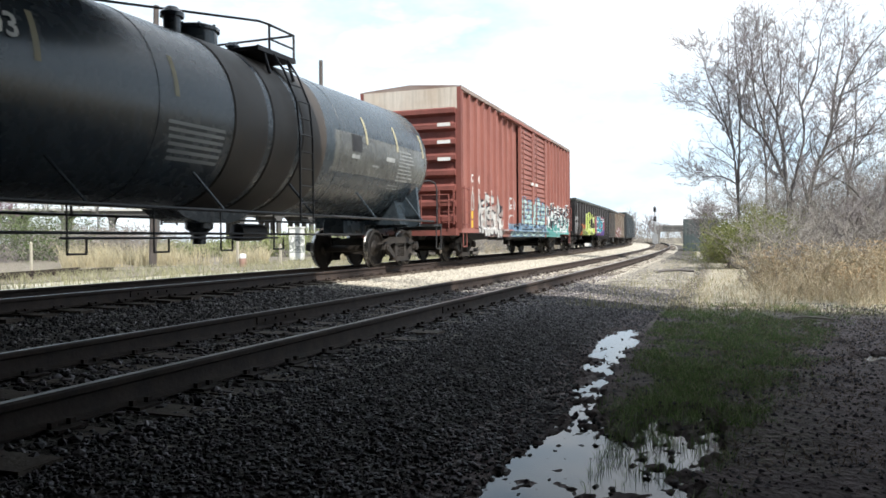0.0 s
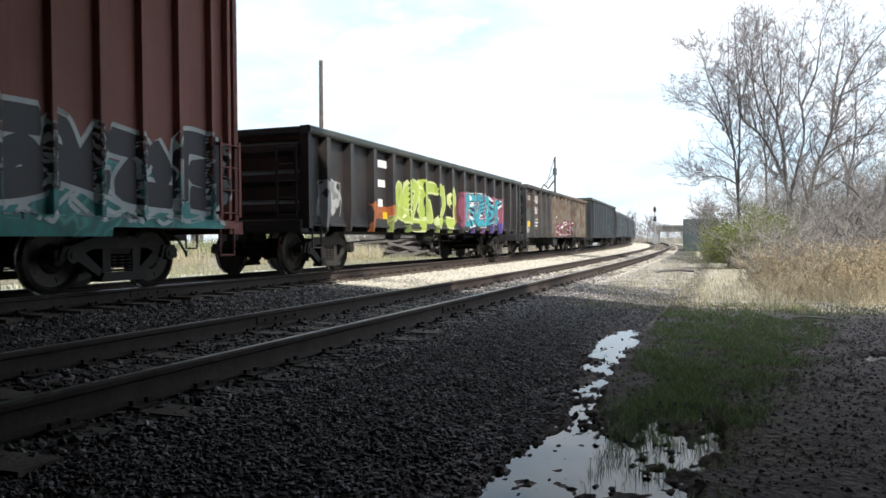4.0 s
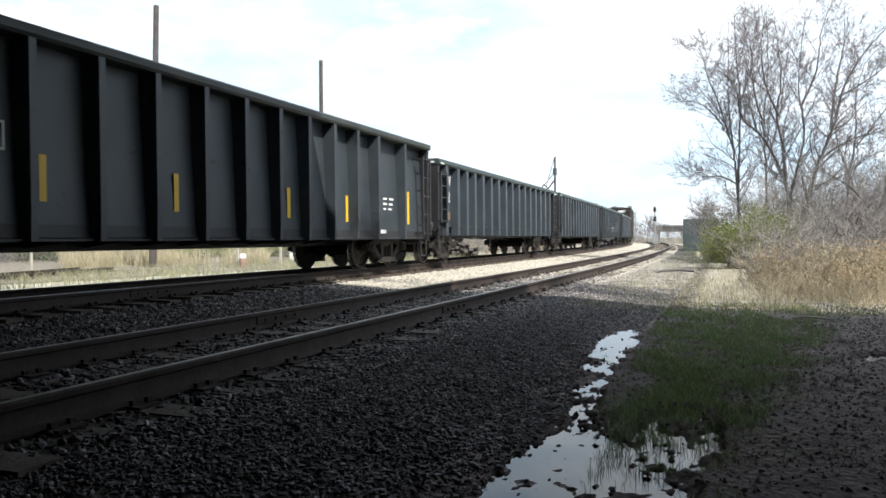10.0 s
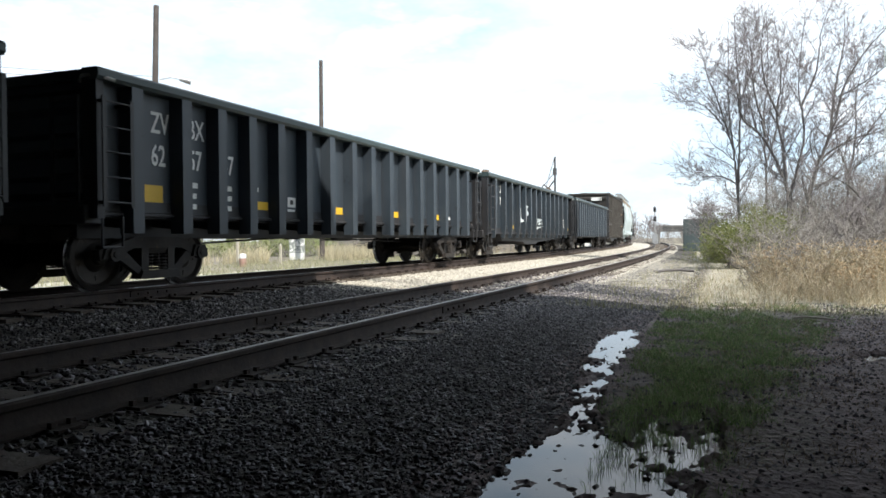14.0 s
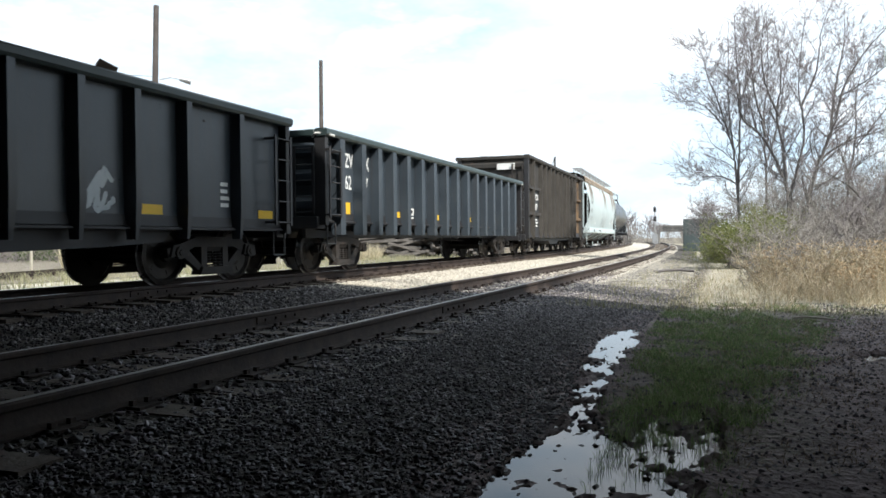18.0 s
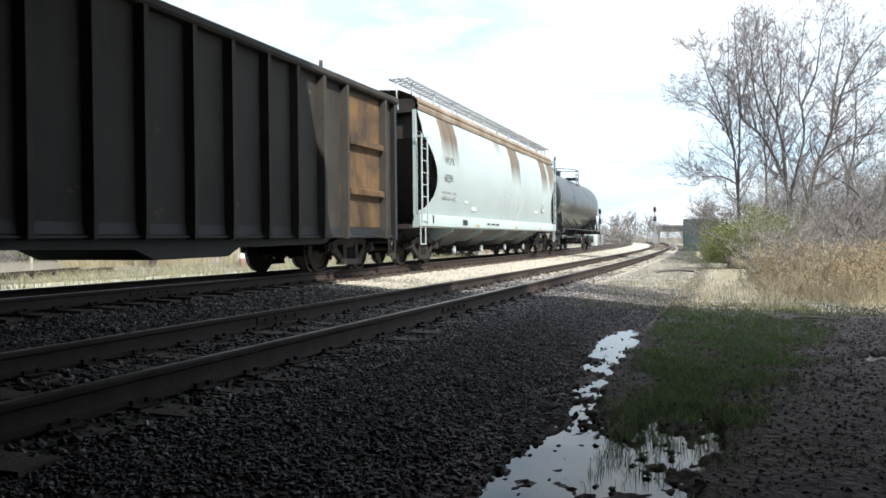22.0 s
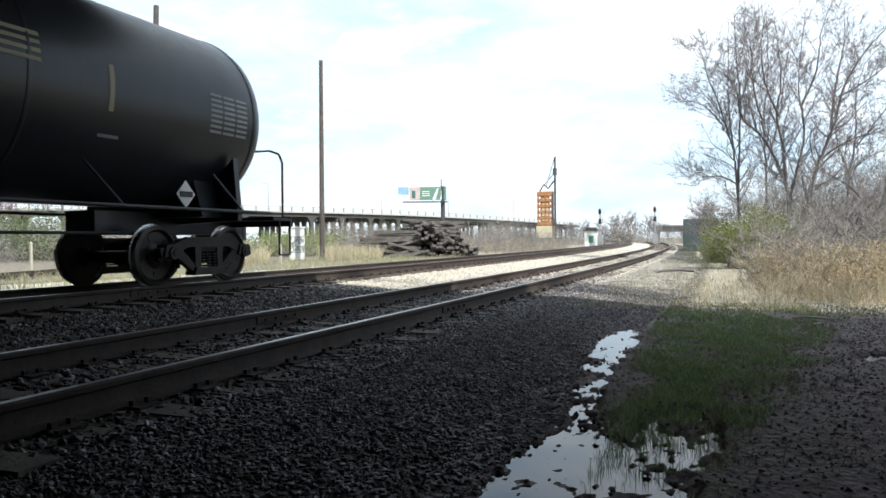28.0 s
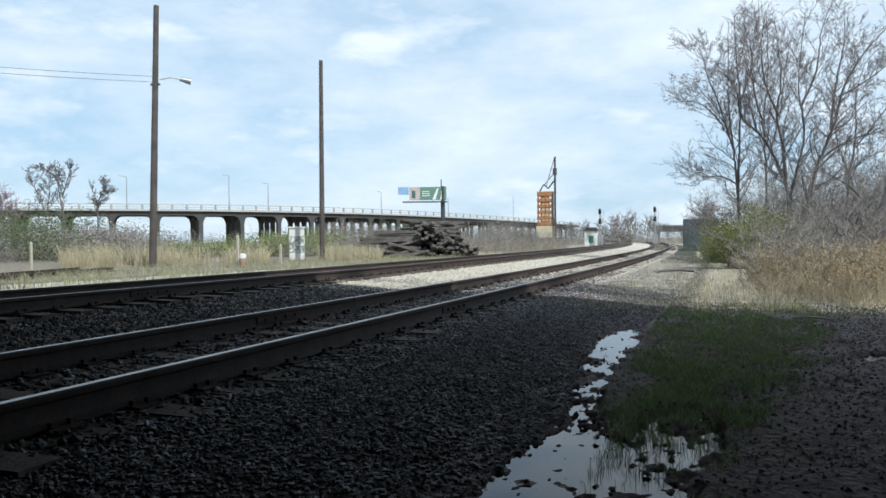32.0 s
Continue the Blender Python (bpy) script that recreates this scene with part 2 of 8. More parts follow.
# ---------------------------------------------------------------- trucks and couplers
@lru_cache(maxsize=None)
def truck_meshes():
    out = {}
    s = Shape()  # side frame in the y-z plane
    top = [(-1.1, 0.42), (-1.12, 0.56), (-0.8, 0.64), (-0.45, 0.74), (0.45, 0.74), (0.8, 0.64), (1.12, 0.56), (1.1, 0.42), (0.84, 0.44), (0.5, 0.58), (-0.5, 0.58), (-0.84, 0.44)]
    s.prism(top, "x", 0.93, 1.05)
    for k in (-1, 1):
        s.prism([(k * 0.86, 0.5), (k * 0.66, 0.56), (k * 0.3, 0.27), (k * 0.3, 0.15)], "x", 0.94, 1.04)
        s.prism([(k * 0.2, 0.62), (k * 0.34, 0.62), (k * 0.34, 0.2), (k * 0.2, 0.2)], "x", 0.94, 1.05)
        s.prism([(k * 0.72, 0.44), (k * 1.08, 0.44), (k * 1.02, 0.62), (k * 0.78, 0.62)], "x", 0.9, 1.09)
    s.prism([(-0.42, 0.14), (0.42, 0.14), (0.36, 0.26), (-0.36, 0.26)], "x", 0.9, 1.1)
    out["side_frame"] = s.mesh("side_frame", GRIME)
    s = Shape()
    for k in (-0.14, 0.0, 0.14):
        for i in range(5):
            s.lathe([(0.05, 0.27 + i * 0.045), (0.062, 0.285 + i * 0.045), (0.05, 0.3 + i * 0.045)], "z", (1.0, k, 0), 8)
    out["spring_nest"] = s.mesh("spring_nest", GRIME)
    s = Shape().lathe([(0, 0.0), (0.085, 0.0), (0.1, 0.03), (0.1, 0.12), (0.0, 0.12)], "x", (0, 0, 0), 12)
    s.lathe([(0, 0.0), (0.05, -0.005), (0.05, -0.02), (0, -0.02)], "x", (0.14, 0, 0), 8)
    out["bearing_cap"] = s.mesh("bearing_cap", GRIME)
    s = Shape().prism([(-1.0, 0.5), (1.0, 0.5), (1.05, 0.6), (0.4, 0.72), (-0.4, 0.72), (-1.05, 0.6)], "y", -0.2, 0.2)
    out["bolster"] = s.mesh("bolster", GRIME)
    s = Shape()
    for k in (-1, 1):
        s.box(-0.85, 0.85, k * 0.4 - 0.04, k * 0.4 + 0.04, 0.32, 0.42)
        for j in (-0.75, 0.75):
            s.box(j - 0.06, j + 0.06, k * 0.44 - 0.03, k * 0.44 + 0.03, 0.25, 0.55)
    out["brake_rigging"] = s.mesh("brake_rigging", GRIME)
    s = Shape()
    for k in (-1, 1):
        prof = [(0.0, 0.60), (0.11, 0.60), (0.13, 0.63), (0.16, 0.66), (0.36, 0.68), (0.40, 0.67), (0.415, 0.69), (0.455, 0.69), (0.457, 0.79 - 0.01),
                (0.40, 0.80), (0.38, 0.775), (0.36, 0.75), (0.2, 0.745), (0.15, 0.79), (0.11, 0.8), (0.09, 0.86), (0.0, 0.86)]
        if k > 0:
            s.lathe([(r, h) for r, h in prof], "x", (0, 0, 0), 28)
        else:
            s.lathe([(r, -h) for r, h in prof], "x", (0, 0, 0), 28)
        s.lathe([(0.457, k * 0.69), (0.486, k * 0.685), (0.486, k * 0.66), (0.40, k * 0.655)], "x", (0, 0, 0), 28)
        for i in range(5):  # raised marks cast on the plate
            t = i * 2 * math.pi / 5
            s.obox(Matrix.Translation((k * 0.752, 0.28 * math.cos(t), 0.28 * math.sin(t))) @ Matrix.Rotation(t, 4, "X"), 0.012, 0.07, 0.03)
    s.tube((-0.8, 0, 0), (0.8, 0, 0), 0.082, 12)
    me = s.mesh("wheelset", WHEEL)
    me.materials.append(TREAD)
    for p in me.polygons:
        c = p.center
        rad = math.hypot(c.y, c.z)
        if rad > 0.43 and abs(abs(c.x) - 0.735) < 0.06:
            p.material_index = 1
    out["wheelset"] = me
    s = Shape().box(-0.09, 0.09, -0.55, 0.1, 0.72, 0.9)
    s.prism([(-0.13, 0.05), (0.12, 0.05), (0.17, 0.22), (0.12, 0.36), (0.02, 0.4), (-0.03, 0.3), (0.04, 0.22), (-0.1, 0.18)], "z", 0.68, 0.95)
    s.prism([(-0.3, -0.6), (0.3, -0.6), (0.2, -0.3), (-0.2, -0.3)], "z", 0.66, 1.0)
    out["coupler"] = s.mesh("coupler", GRIME)
    s = Shape().pipe([(0.3, -0.3, 0.8), (0.32, 0.0, 0.7), (0.26, 0.25, 0.5), (0.15, 0.42, 0.42), (0.08, 0.5, 0.5)], 0.022, 6)
    out["brake_hose"] = s.mesh("brake_hose", BLACK)
    return out


WHEELSETS = []  # each wheelset with its rest place in its truck


def truck(parent, y):
    """A two-axle truck as one part with its pieces."""
    ms = truck_meshes()
    t = part("truck", ms["bolster"], GRIME, parent, "grimy cast steel two-axle truck", (0, y, 0))
    for k in (1, -1):
        for nm in ("side_frame", "spring_nest"):
            o = part(nm, ms[nm], GRIME, t)
            if k < 0:
                o.rotation_euler = (0, 0, math.pi)
        for j in (-0.889, 0.889):
            o = part("bearing_cap", ms["bearing_cap"], GRIME, t, "", (k * 1.0, j, 0.5))
            if k < 0:
                o.rotation_euler = (0, 0, math.pi)
    part("brake_rigging", ms["brake_rigging"], GRIME, t)
    for j in (-0.889, 0.889):
        w = part("wheelset", ms["wheelset"], WHEEL, t, "", (0, j, 0.457))
        WHEELSETS.append((w, j))


def under(car, half, trucks):
    """Trucks, couplers and hoses under a car of this half length."""
    for y in trucks:
        truck(car, y)
    ms = truck_meshes()
    for k in (1, -1):
        c = part("coupler", ms["coupler"], GRIME, car, "", (0, k * (half + 0.2), 0))
        h = part("brake_hose", ms["brake_hose"], BLACK, car, "", (0, k * (half + 0.1), 0))
        if k < 0:
            c.rotation_euler = h.rotation_euler = (0, 0, math.pi)


def ladder(car, x, y, z0, z1, width=0.46, steps=7, material=BLACK, stand=0.07, name="ladder"):
    s = Shape()
    for k in (0, width):
        s.box(x + stand - 0.012, x + stand + 0.012, y + k - 0.03, y + k + 0.03, z0 - 0.06, z1 + 0.06)
        for z in (z0, z1):
            s.box(x - 0.02, x + stand, y + k - 0.025, y + k + 0.025, z - 0.02, z + 0.02)
    l = part(name, s, material, car)
    for i in range(steps):
        z = z0 + (z1 - z0) * i / (steps - 1)
        part("rung", Shape().tube((x + stand, y, z), (x + stand, y + width, z), 0.013, 6), material, l)
    return l


def end_ladder(car, y, x, z0, z1, width=0.42, steps=6, material=BLACK, out=-1):
    s = Shape()
    for k in (0, width):
        s.box(x + k - 0.025, x + k + 0.025, y + out * 0.07 - 0.012, y + out * 0.07 + 0.012, z0 - 0.05, z1 + 0.05)
    l = part("end_ladder", s, material, car)
    for i in range(steps):
        z = z0 + (z1 - z0) * i / (steps - 1)
        part("rung", Shape().tube((x, y + out * 0.07, z), (x + width, y + out * 0.07, z), 0.013, 6), material, l)


def stirrup(car, x, y, z0, z1, material, w=0.34):
    part("stirrup_step", Shape().pipe([(x, y, z1), (x, y, z0), (x, y + w, z0), (x, y + w, z1)], 0.018, 6), material, car)


def brake_rig(car, z, half, material):
    """Cylinder, reservoir, rods and levers below the floor."""
    part("air_reservoir", Shape().lathe([(0, -0.45), (0.12, -0.41), (0.15, -0.34), (0.15, 0.34), (0.12, 0.41), (0, 0.45)], "y", (0.45, 0.6, z - 0.22), 14), material, car)
    part("brake_cylinder", Shape().lathe([(0, -0.28), (0.13, -0.28), (0.13, 0.2), (0.06, 0.28), (0, 0.28)], "y", (0.2, -1.1, z - 0.2), 12), material, car)
    s = Shape().tube((0.25, -1.3, z - 0.28), (0.25, -half + 3, z - 0.4), 0.02, 6)
    s.tube((0.15, -0.5, z - 0.28), (0.15, half - 3, z - 0.4), 0.02, 6)
    s.obox(Matrix.Translation((0.2, -0.7, z - 0.28)) @ Matrix.Rotation(0.5, 4, "Z"), 0.9, 0.06, 0.03)
    s.tube((1.0, 1.4, z - 0.34), (-0.6, 1.4, z - 0.34), 0.018, 6)
    part("brake_rod_gear", s, material, car)


# ---------------------------------------------------------------- gondolas
def gondola(label, half, top, sill, ribs, body, chord, w=1.52, rib_w=0.16, rib_d=0.13, drop=0.0, taper=0.0, trim=None,
            end_bars=3, trucks=None, flare=0.0, ladder_in=0.12, side_ladder=True, rib_mat=None, floor_z=1.05, end_mat=None, rung_mat=None):
    """An open-topped gondola: y along its length, x to its sides, z from the rail head."""
    trim, rib_mat, end_mat, rung_mat = trim or body, rib_mat or body, end_mat or body, rung_mat or trim or body
    car = new("gondola_car")
    tagged(car, label, "freight car", "cars of the train")
    wall = w - rib_d
    for k in (1, -1):
        low_x = wall + flare
        part("side_wall", Shape().prism([(k * (wall - 0.02), top - 0.1), (k * wall, top - 0.1), (k * low_x, sill + 0.3), (k * low_x, sill), (k * (low_x - 0.02), sill)], "y", -half + 0.06, half - 0.06), body, car)
        # top chord: a rounded box with a drip lip
        z = top
        pts = [(wall - 0.05, z - 0.15), (w, z - 0.15), (w + 0.03, z - 0.11), (w + 0.03, z - 0.03), (w, z), (wall - 0.03, z), (wall - 0.05, z - 0.03)]
        part("top_chord", Shape().prism([(k * a, b) for a, b in pts], "y", -half, half), chord, car)
        part("side_sill", Shape().prism([(k * (low_x + 0.001), sill), (k * (low_x + 0.06), sill), (k * (low_x + 0.06), sill + 0.03), (k * (low_x + 0.015), sill + 0.05), (k * (low_x + 0.001), sill + 0.2)], "y", -half + 0.1, half - 0.1), trim, car)
        for y in ribs:
            a = rib_w / 2
            x0, x1 = k * (wall + 0.002), k * w
            zt = top - 0.15
            z0 = sill - drop
            s = Shape()
            # a pressed hat section that narrows at its foot when tapered
            f = a * (1 - taper)
            rows = [[(x0, y - a - 0.04, zt), (x1, y - a, zt), (x1, y + a, zt), (x0, y + a + 0.04, zt)],
                    [(x0, y - a - 0.04, sill + 0.35), (x1, y - a, sill + 0.35), (x1, y + a, sill + 0.35), (x0, y + a + 0.04, sill + 0.35)],
                    [(x0, y - f - 0.04, z0), (k * (w - taper * 0.1), y - f, z0), (k * (w - taper * 0.1), y + f, z0), (x0, y + f + 0.04, z0)]]
            s.grid(rows)
            s.add([rows[2][0], rows[2][1], rows[2][2], rows[2][3]], [(0, 1, 2, 3)])
            part("rib", s, rib_mat, car)
        for e in (1, -1):
            part("corner_post", Shape().box(k * (wall - 0.06), k * (w - 0.03), e * (half - 0.14), e * (half - 0.02), sill - 0.05, top - 0.15), trim, car)
    for e in (1, -1):
        part("end_wall", Shape().box(-wall + 0.03, wall - 0.03, e * (half - 0.1), e * (half - 0.13), sill, top - 0.1), end_mat, car)
        part("end_chord", Shape().box(-wall + 0.06, wall - 0.06, e * (half - 0.15), e * half, top - 0.15, top - 0.01), chord, car, bevel=0.02)
        for i in range(end_bars):
            z = sill + 0.35 + (top - sill - 0.75) * i / max(1, end_bars - 1)
            s = Shape().prism([(e * (half - 0.099), z - 0.16), (e * (half - 0.0), z - 0.07), (e * (half - 0.0), z + 0.07), (e * (half - 0.099), z + 0.16)], "x", -wall + 0.07, wall - 0.07)
            part("end_rib", s, end_mat, car)
        part("end_sill", Shape().box(-1.35, 1.35, e * (half - 0.25), e * (half + 0.06), sill - 0.12, sill + 0.12), trim, car, bevel=0.015)
        # ladders on the corners, both sides
        for k in (1, -1):
            y = e * (half - ladder_in) - (0.46 if e > 0 else 0)
            if side_ladder:
                l = ladder(car, wall + 0.02, y, sill + 0.15, top - 0.42, 0.46, 5, rung_mat, rib_d + 0.03)
                if k < 0:
                    l.scale = (-1, 1, 1)
            stirrup(car, k * (w - 0.06), y + 0.06, sill - 0.42, sill - 0.02, rung_mat)
        end_ladder(car, e * half, 0.85 if e < 0 else 0.95, sill + 0.2, top - 0.4, 0.42, 5, rung_mat, e)
    part("floor", Shape().box(-wall + 0.03, wall - 0.03, -half + 0.14, half - 0.14, floor_z - 0.06, floor_z), trim, car)
    part("centre_sill", Shape().box(-0.2, 0.2, -half + 0.26, half - 0.26, sill - 0.14, floor_z - 0.07), trim, car)
    for y in ribs:
        s = Shape().prism([(-wall + 0.04, floor_z - 0.07), (wall - 0.04, floor_z - 0.07), (wall - 0.04, floor_z - 0.2), (0.3, sill - 0.08), (-0.3, sill - 0.08), (-wall + 0.04, floor_z - 0.2)], "y", y - 0.05, y + 0.05)
        part("crossbeam", s, trim, car)
    trucks = trucks or (-half + 1.56, half - 1.56)
    under(car, half, trucks)
    brake_rig(car, max(sill, 0.98), half, trim)
    return car


def spaced(a, b, n):
    return [a + (b - a) * i / (n - 1) for i in range(n)]


def bars(car, x, y, z, rows, material, h=0.05, gap=0.05):
    """Small lines of lettering too small to read."""
    random.seed(int(abs(y * 100) + z * 100))
    for i, (n, ln) in enumerate(rows):
        for j in range(n):
            patch("stencil_line", x, y + j * (ln + 0.06), y + j * (ln + 0.06) + ln * random.uniform(0.7, 1.0), z - i * (h + gap) - h, z - i * (h + gap), material, car)


# strokes of sprayed marks in a unit box: loops, hooks, forks and arrows, no letters
MARKS = (
    (((0.1, -0.05), (0.18, 1.0), (0.7, 1.05), (0.85, 0.7), (0.35, 0.52), (0.95, 0.4), (0.8, 0.02), (0.3, 0.1)),),
    (((0.0, 0.85), (0.45, 1.02), (0.3, 0.5), (0.05, 0.2), (0.55, -0.05), (0.95, 0.3), (0.75, 0.62)), ((0.55, 0.95), (1.0, 1.0))),
    (((0.12, 1.05), (0.3, 0.35), (0.05, 0.0)), ((0.3, 0.4), (0.7, 0.75), (0.95, 0.3), (0.6, -0.02))),
    (((0.05, 0.1), (0.5, 0.2), (0.25, 0.75), (0.6, 1.05), (0.95, 0.8), (0.65, 0.45), (0.9, 0.0)),),
    (((0.1, 0.0), (0.35, 0.95), (0.6, 0.3), (0.85, 1.0)), ((0.0, 0.45), (0.95, 0.15))),
    (((0.95, 0.95), (0.3, 0.9), (0.08, 0.45), (0.4, 0.02), (0.9, 0.2), (0.6, 0.55), (0.35, 0.4)),),
    (((0.05, 0.95), (0.6, 0.85), (0.2, 0.1), (0.95, 0.05)), ((0.75, 1.05), (0.9, 0.5), (0.7, 0.3))),
)


def ribbon(shape, skin, line, width, lift):
    """A sprayed stroke that lies on the skin x(y, z)."""
    pts = [Vector(p) for p in line]
    fine = []
    for i in range(len(pts) - 1):
        a, b, c_, e = pts[max(0, i - 1)], pts[i], pts[i + 1], pts[min(len(pts) - 1, i + 2)]
        m_ = max(2, int((c_ - b).length / 0.035))
        for k in range(m_):
            t = k / m_
            q = 0.5 * ((2 * b) + (c_ - a) * t + (2 * a - 5 * b + 4 * c_ - e) * t * t + (3 * b - a - 3 * c_ + e) * t ** 3)
            fine.append(b.lerp(c_, t).lerp(q, 0.6))
    fine.append(pts[-1])
    wide = max(2, int(width / 0.045) + 1)
    rows = []
    for i, q in enumerate(fine):
        d = (fine[min(i + 1, len(fine) - 1)] - fine[max(0, i - 1)]).normalized()
        n_ = Vector((-d.y, d.x))
        end = 0.6 if i in (0, len(fine) - 1) else 1.0
        row = []
        for j in range(wide):
            w_ = q + n_ * width * end * (j / (wide - 1) - 0.5)
            row.append((skin(w_.x, w_.y) + lift, w_.x, w_.y))
        rows.append(row)
    return shape.grid(rows)


def curls(rnd_):
    """A looping scribble in the unit square."""
    lines = []
    for k in range(rnd_.choice((2, 3))):
        p, q, a, b = rnd_.uniform(0, 6.3), rnd_.uniform(0, 6.3), rnd_.uniform(0.9, 1.6), rnd_.uniform(1.3, 2.3)
        turn = rnd_.uniform(2.2, 4.4)
        lines.append([(0.5 + 0.5 * math.cos(a * turn * i / 10 + p), 0.5 + rnd_.uniform(0.44, 0.52) * math.sin(b * turn * i / 10 + q)) for i in range(11)])
    return lines


def spray_piece(car, skin, count, y0, y1, z0, z1, stroke, layers, seed=1, lean=0.1, gap=1.0, loose=False):
    """A sprayed piece: each mark a part, its coats of paint one over another; layers: rows of extra width and paint."""
    rnd_ = random.Random(seed)
    pitch = (y1 - y0) / count
    last = None
    for i in range(count):
        last = mark = curls(rnd_) if loose else rnd_.choice([m for m in MARKS if m is not last])
        high = (z1 - z0) * rnd_.uniform(0.9, 1.08)
        base = z0 + rnd_.uniform(-0.05, 0.05) * (z1 - z0)
        tilt = lean * rnd_.uniform(-1, 1.4)
        wide = pitch * gap * rnd_.uniform(0.95, 1.12)
        lines = [[(y0 + i * pitch + wide * (u + rnd_.gauss(0, 0.05)) + tilt * v * high, base + (v + rnd_.gauss(0, 0.04)) * high) for u, v in line] for line in mark]
        first = None
        for k, (extra, paint_) in enumerate(layers):
            s_ = Shape()
            for line in lines:
                ribbon(s_, skin, line, stroke + extra, 0.004 + 0.003 * k)
            ob = part("sprayed_mark" if first is None else "paint_coat", s_.mesh("sprayed_mark", paint_, fix=False), paint_, first or car)
            first = first or ob


def scrawl(car, skin, lines, width, material):
    s_ = Shape()
    for line in lines:
        ribbon(s_, skin, line, width, 0.005)
    part("painted_tag", s_.mesh("painted_tag", material, fix=False), material, car)


def rib_skin(ribs, wall, w, rib_w, low=0.0):
    """The side of a ribbed car as x(y, z)."""
    def skin(y, z):
        near = min(abs(y - r) for r in ribs)
        return wall + low + (w - wall - low) * min(1, max(0, (rib_w / 2 + 0.05 - near) / 0.05))
    return skin


def spray_mat(name, c1, c2, rough=0.5):
    return mat(name, c1, c2, rough, scale=1.6, bump=0.08, streak=0.25, spec=0.4)


TEAL_P = spray_mat("spray_teal", (0.05, 0.33, 0.39), (0.035, 0.2, 0.3))
PALE_P = spray_mat("spray_white", (0.62, 0.66, 0.66), (0.45, 0.5, 0.52))
DARK_P = spray_mat("spray_black", (0.02, 0.02, 0.026), (0.035, 0.03, 0.04))
LIME_P = spray_mat("spray_lime", (0.38, 0.46, 0.1), (0.3, 0.38, 0.09))
LEMON_P = spray_mat("spray_pale_lime", (0.58, 0.62, 0.34), (0.45, 0.5, 0.2))
SILVER_P = spray_mat("spray_silver", (0.5, 0.5, 0.48), (0.36, 0.35, 0.34))
MINT_P = spray_mat("spray_mint", (0.4, 0.54, 0.5), (0.3, 0.44, 0.43))
BLUE_P = spray_mat("spray_blue", (0.14, 0.27, 0.44), (0.1, 0.2, 0.34))
RED_P = spray_mat("spray_maroon", (0.17, 0.04, 0.055), (0.12, 0.04, 0.05))


def lengthen(car, k):
    """Draws a car's body out along its length; trucks, couplers and letters only move with it."""
    stretch = Matrix.Diagonal((1, k, 1, 1))

    def draw(ob):
        for ch in ob.children:
            if ch.location.length > 1e-6:
                ch.location.y *= k
                continue
            if ch.data and ch.data.users == 1:
                ch.data.transform(stretch)
            draw(ch)

    draw(car)
    return car


CARS = []  # each car with the place of its middle along the line when the clip begins

# first gondola: black, sprayed in green, yellow and blue
G1 = mat("gondola_black_sprayed", (0.018, 0.018, 0.02), (0.034, 0.028, 0.027), 0.4, streak=0.3, spec=0.5, layers=[
    (-7.4, -6.3, 0.9, 1.9, (0.02, 0.02, 0.02), (0.4, 0.4, 0.4), (0.6, 0.6, 0.6), 2.0, 0.5, 0.1, 0.6),
    (-5.2, -3.4, 0.75, 1.5, (0.42, 0.13, 0.04), (0.3, 0.08, 0.03), (0.4, 0.12, 0.04), 1.2, 0.5, 0.01, 0.9),
    (-4.5, 0.9, 0.75, 1.25, (0.2, 0.27, 0.08), (0.26, 0.3, 0.1), (0.3, 0.34, 0.14), 1.3, 0.4, 0.03, 0.9),
    (0.1, 1.3, 1.1, 1.9, (0.4, 0.16, 0.06), (0.12, 0.05, 0.04), (0.02, 0.02, 0.02), 1.6, 0.6, 0.04, 0.7),
    (0.95, 6.05, 0.95, 2.1, (0.3, 0.09, 0.14), (0.25, 0.075, 0.14), (0.28, 0.08, 0.14), 0.7, 0.35, 0.005),
    (1.1, 5.8, 0.7, 1.25, (0.1, 0.06, 0.28), (0.24, 0.09, 0.24), (0.16, 0.09, 0.3), 0.7, 0.3, 0.005)])
CHORD_DARK = mat("chord_dark_green_black", (0.025, 0.035, 0.034), (0.05, 0.055, 0.05), 0.5, bump=0.1)
c = gondola("black gondola car with lime and teal sprayed graffiti", 7.85, 2.83, 0.95, [-7.1, -6.1] + [-5.0 + 1.03 * i for i in range(12)] + [7.2], G1, CHORD_DARK, rib_w=0.14, drop=0.1, taper=0.5, trim=BLACK, rib_d=0.16, side_ladder=False)
for y, zz in ((-7.2, 1.2), (-4.3, 1.15), (2.0, 1.15), (7.25, 1.15)):
    patch("reflector", 1.366, y, y + 0.4, zz, zz + 0.16, YELLOW, c, "yellow reflective strip")
bars(c, 1.366, 7.25, 1.75, [(1, 0.3), (1, 0.25)], WHITE)
bars(c, 1.366, -4.55, 2.5, [(1, 0.6), (1, 0.55), (1, 0.3)], WHITE, 0.17, 0.28)
side = rib_skin([-7.1, -6.1] + [-5.0 + 1.03 * i for i in range(12)] + [7.2], 1.36, 1.52, 0.14)
spray_piece(c, side, 6, 1.55, 5.15, 1.12, 2.0, 0.2, ((0.11, PALE_P), (0.06, DARK_P), (0.0, TEAL_P)), 3)
spray_piece(c, side, 5, -3.8, 0.7, 1.02, 2.15, 0.24, ((0.1, LEMON_P), (0.0, LIME_P)), 5)
CARS.append((c, 48.4))

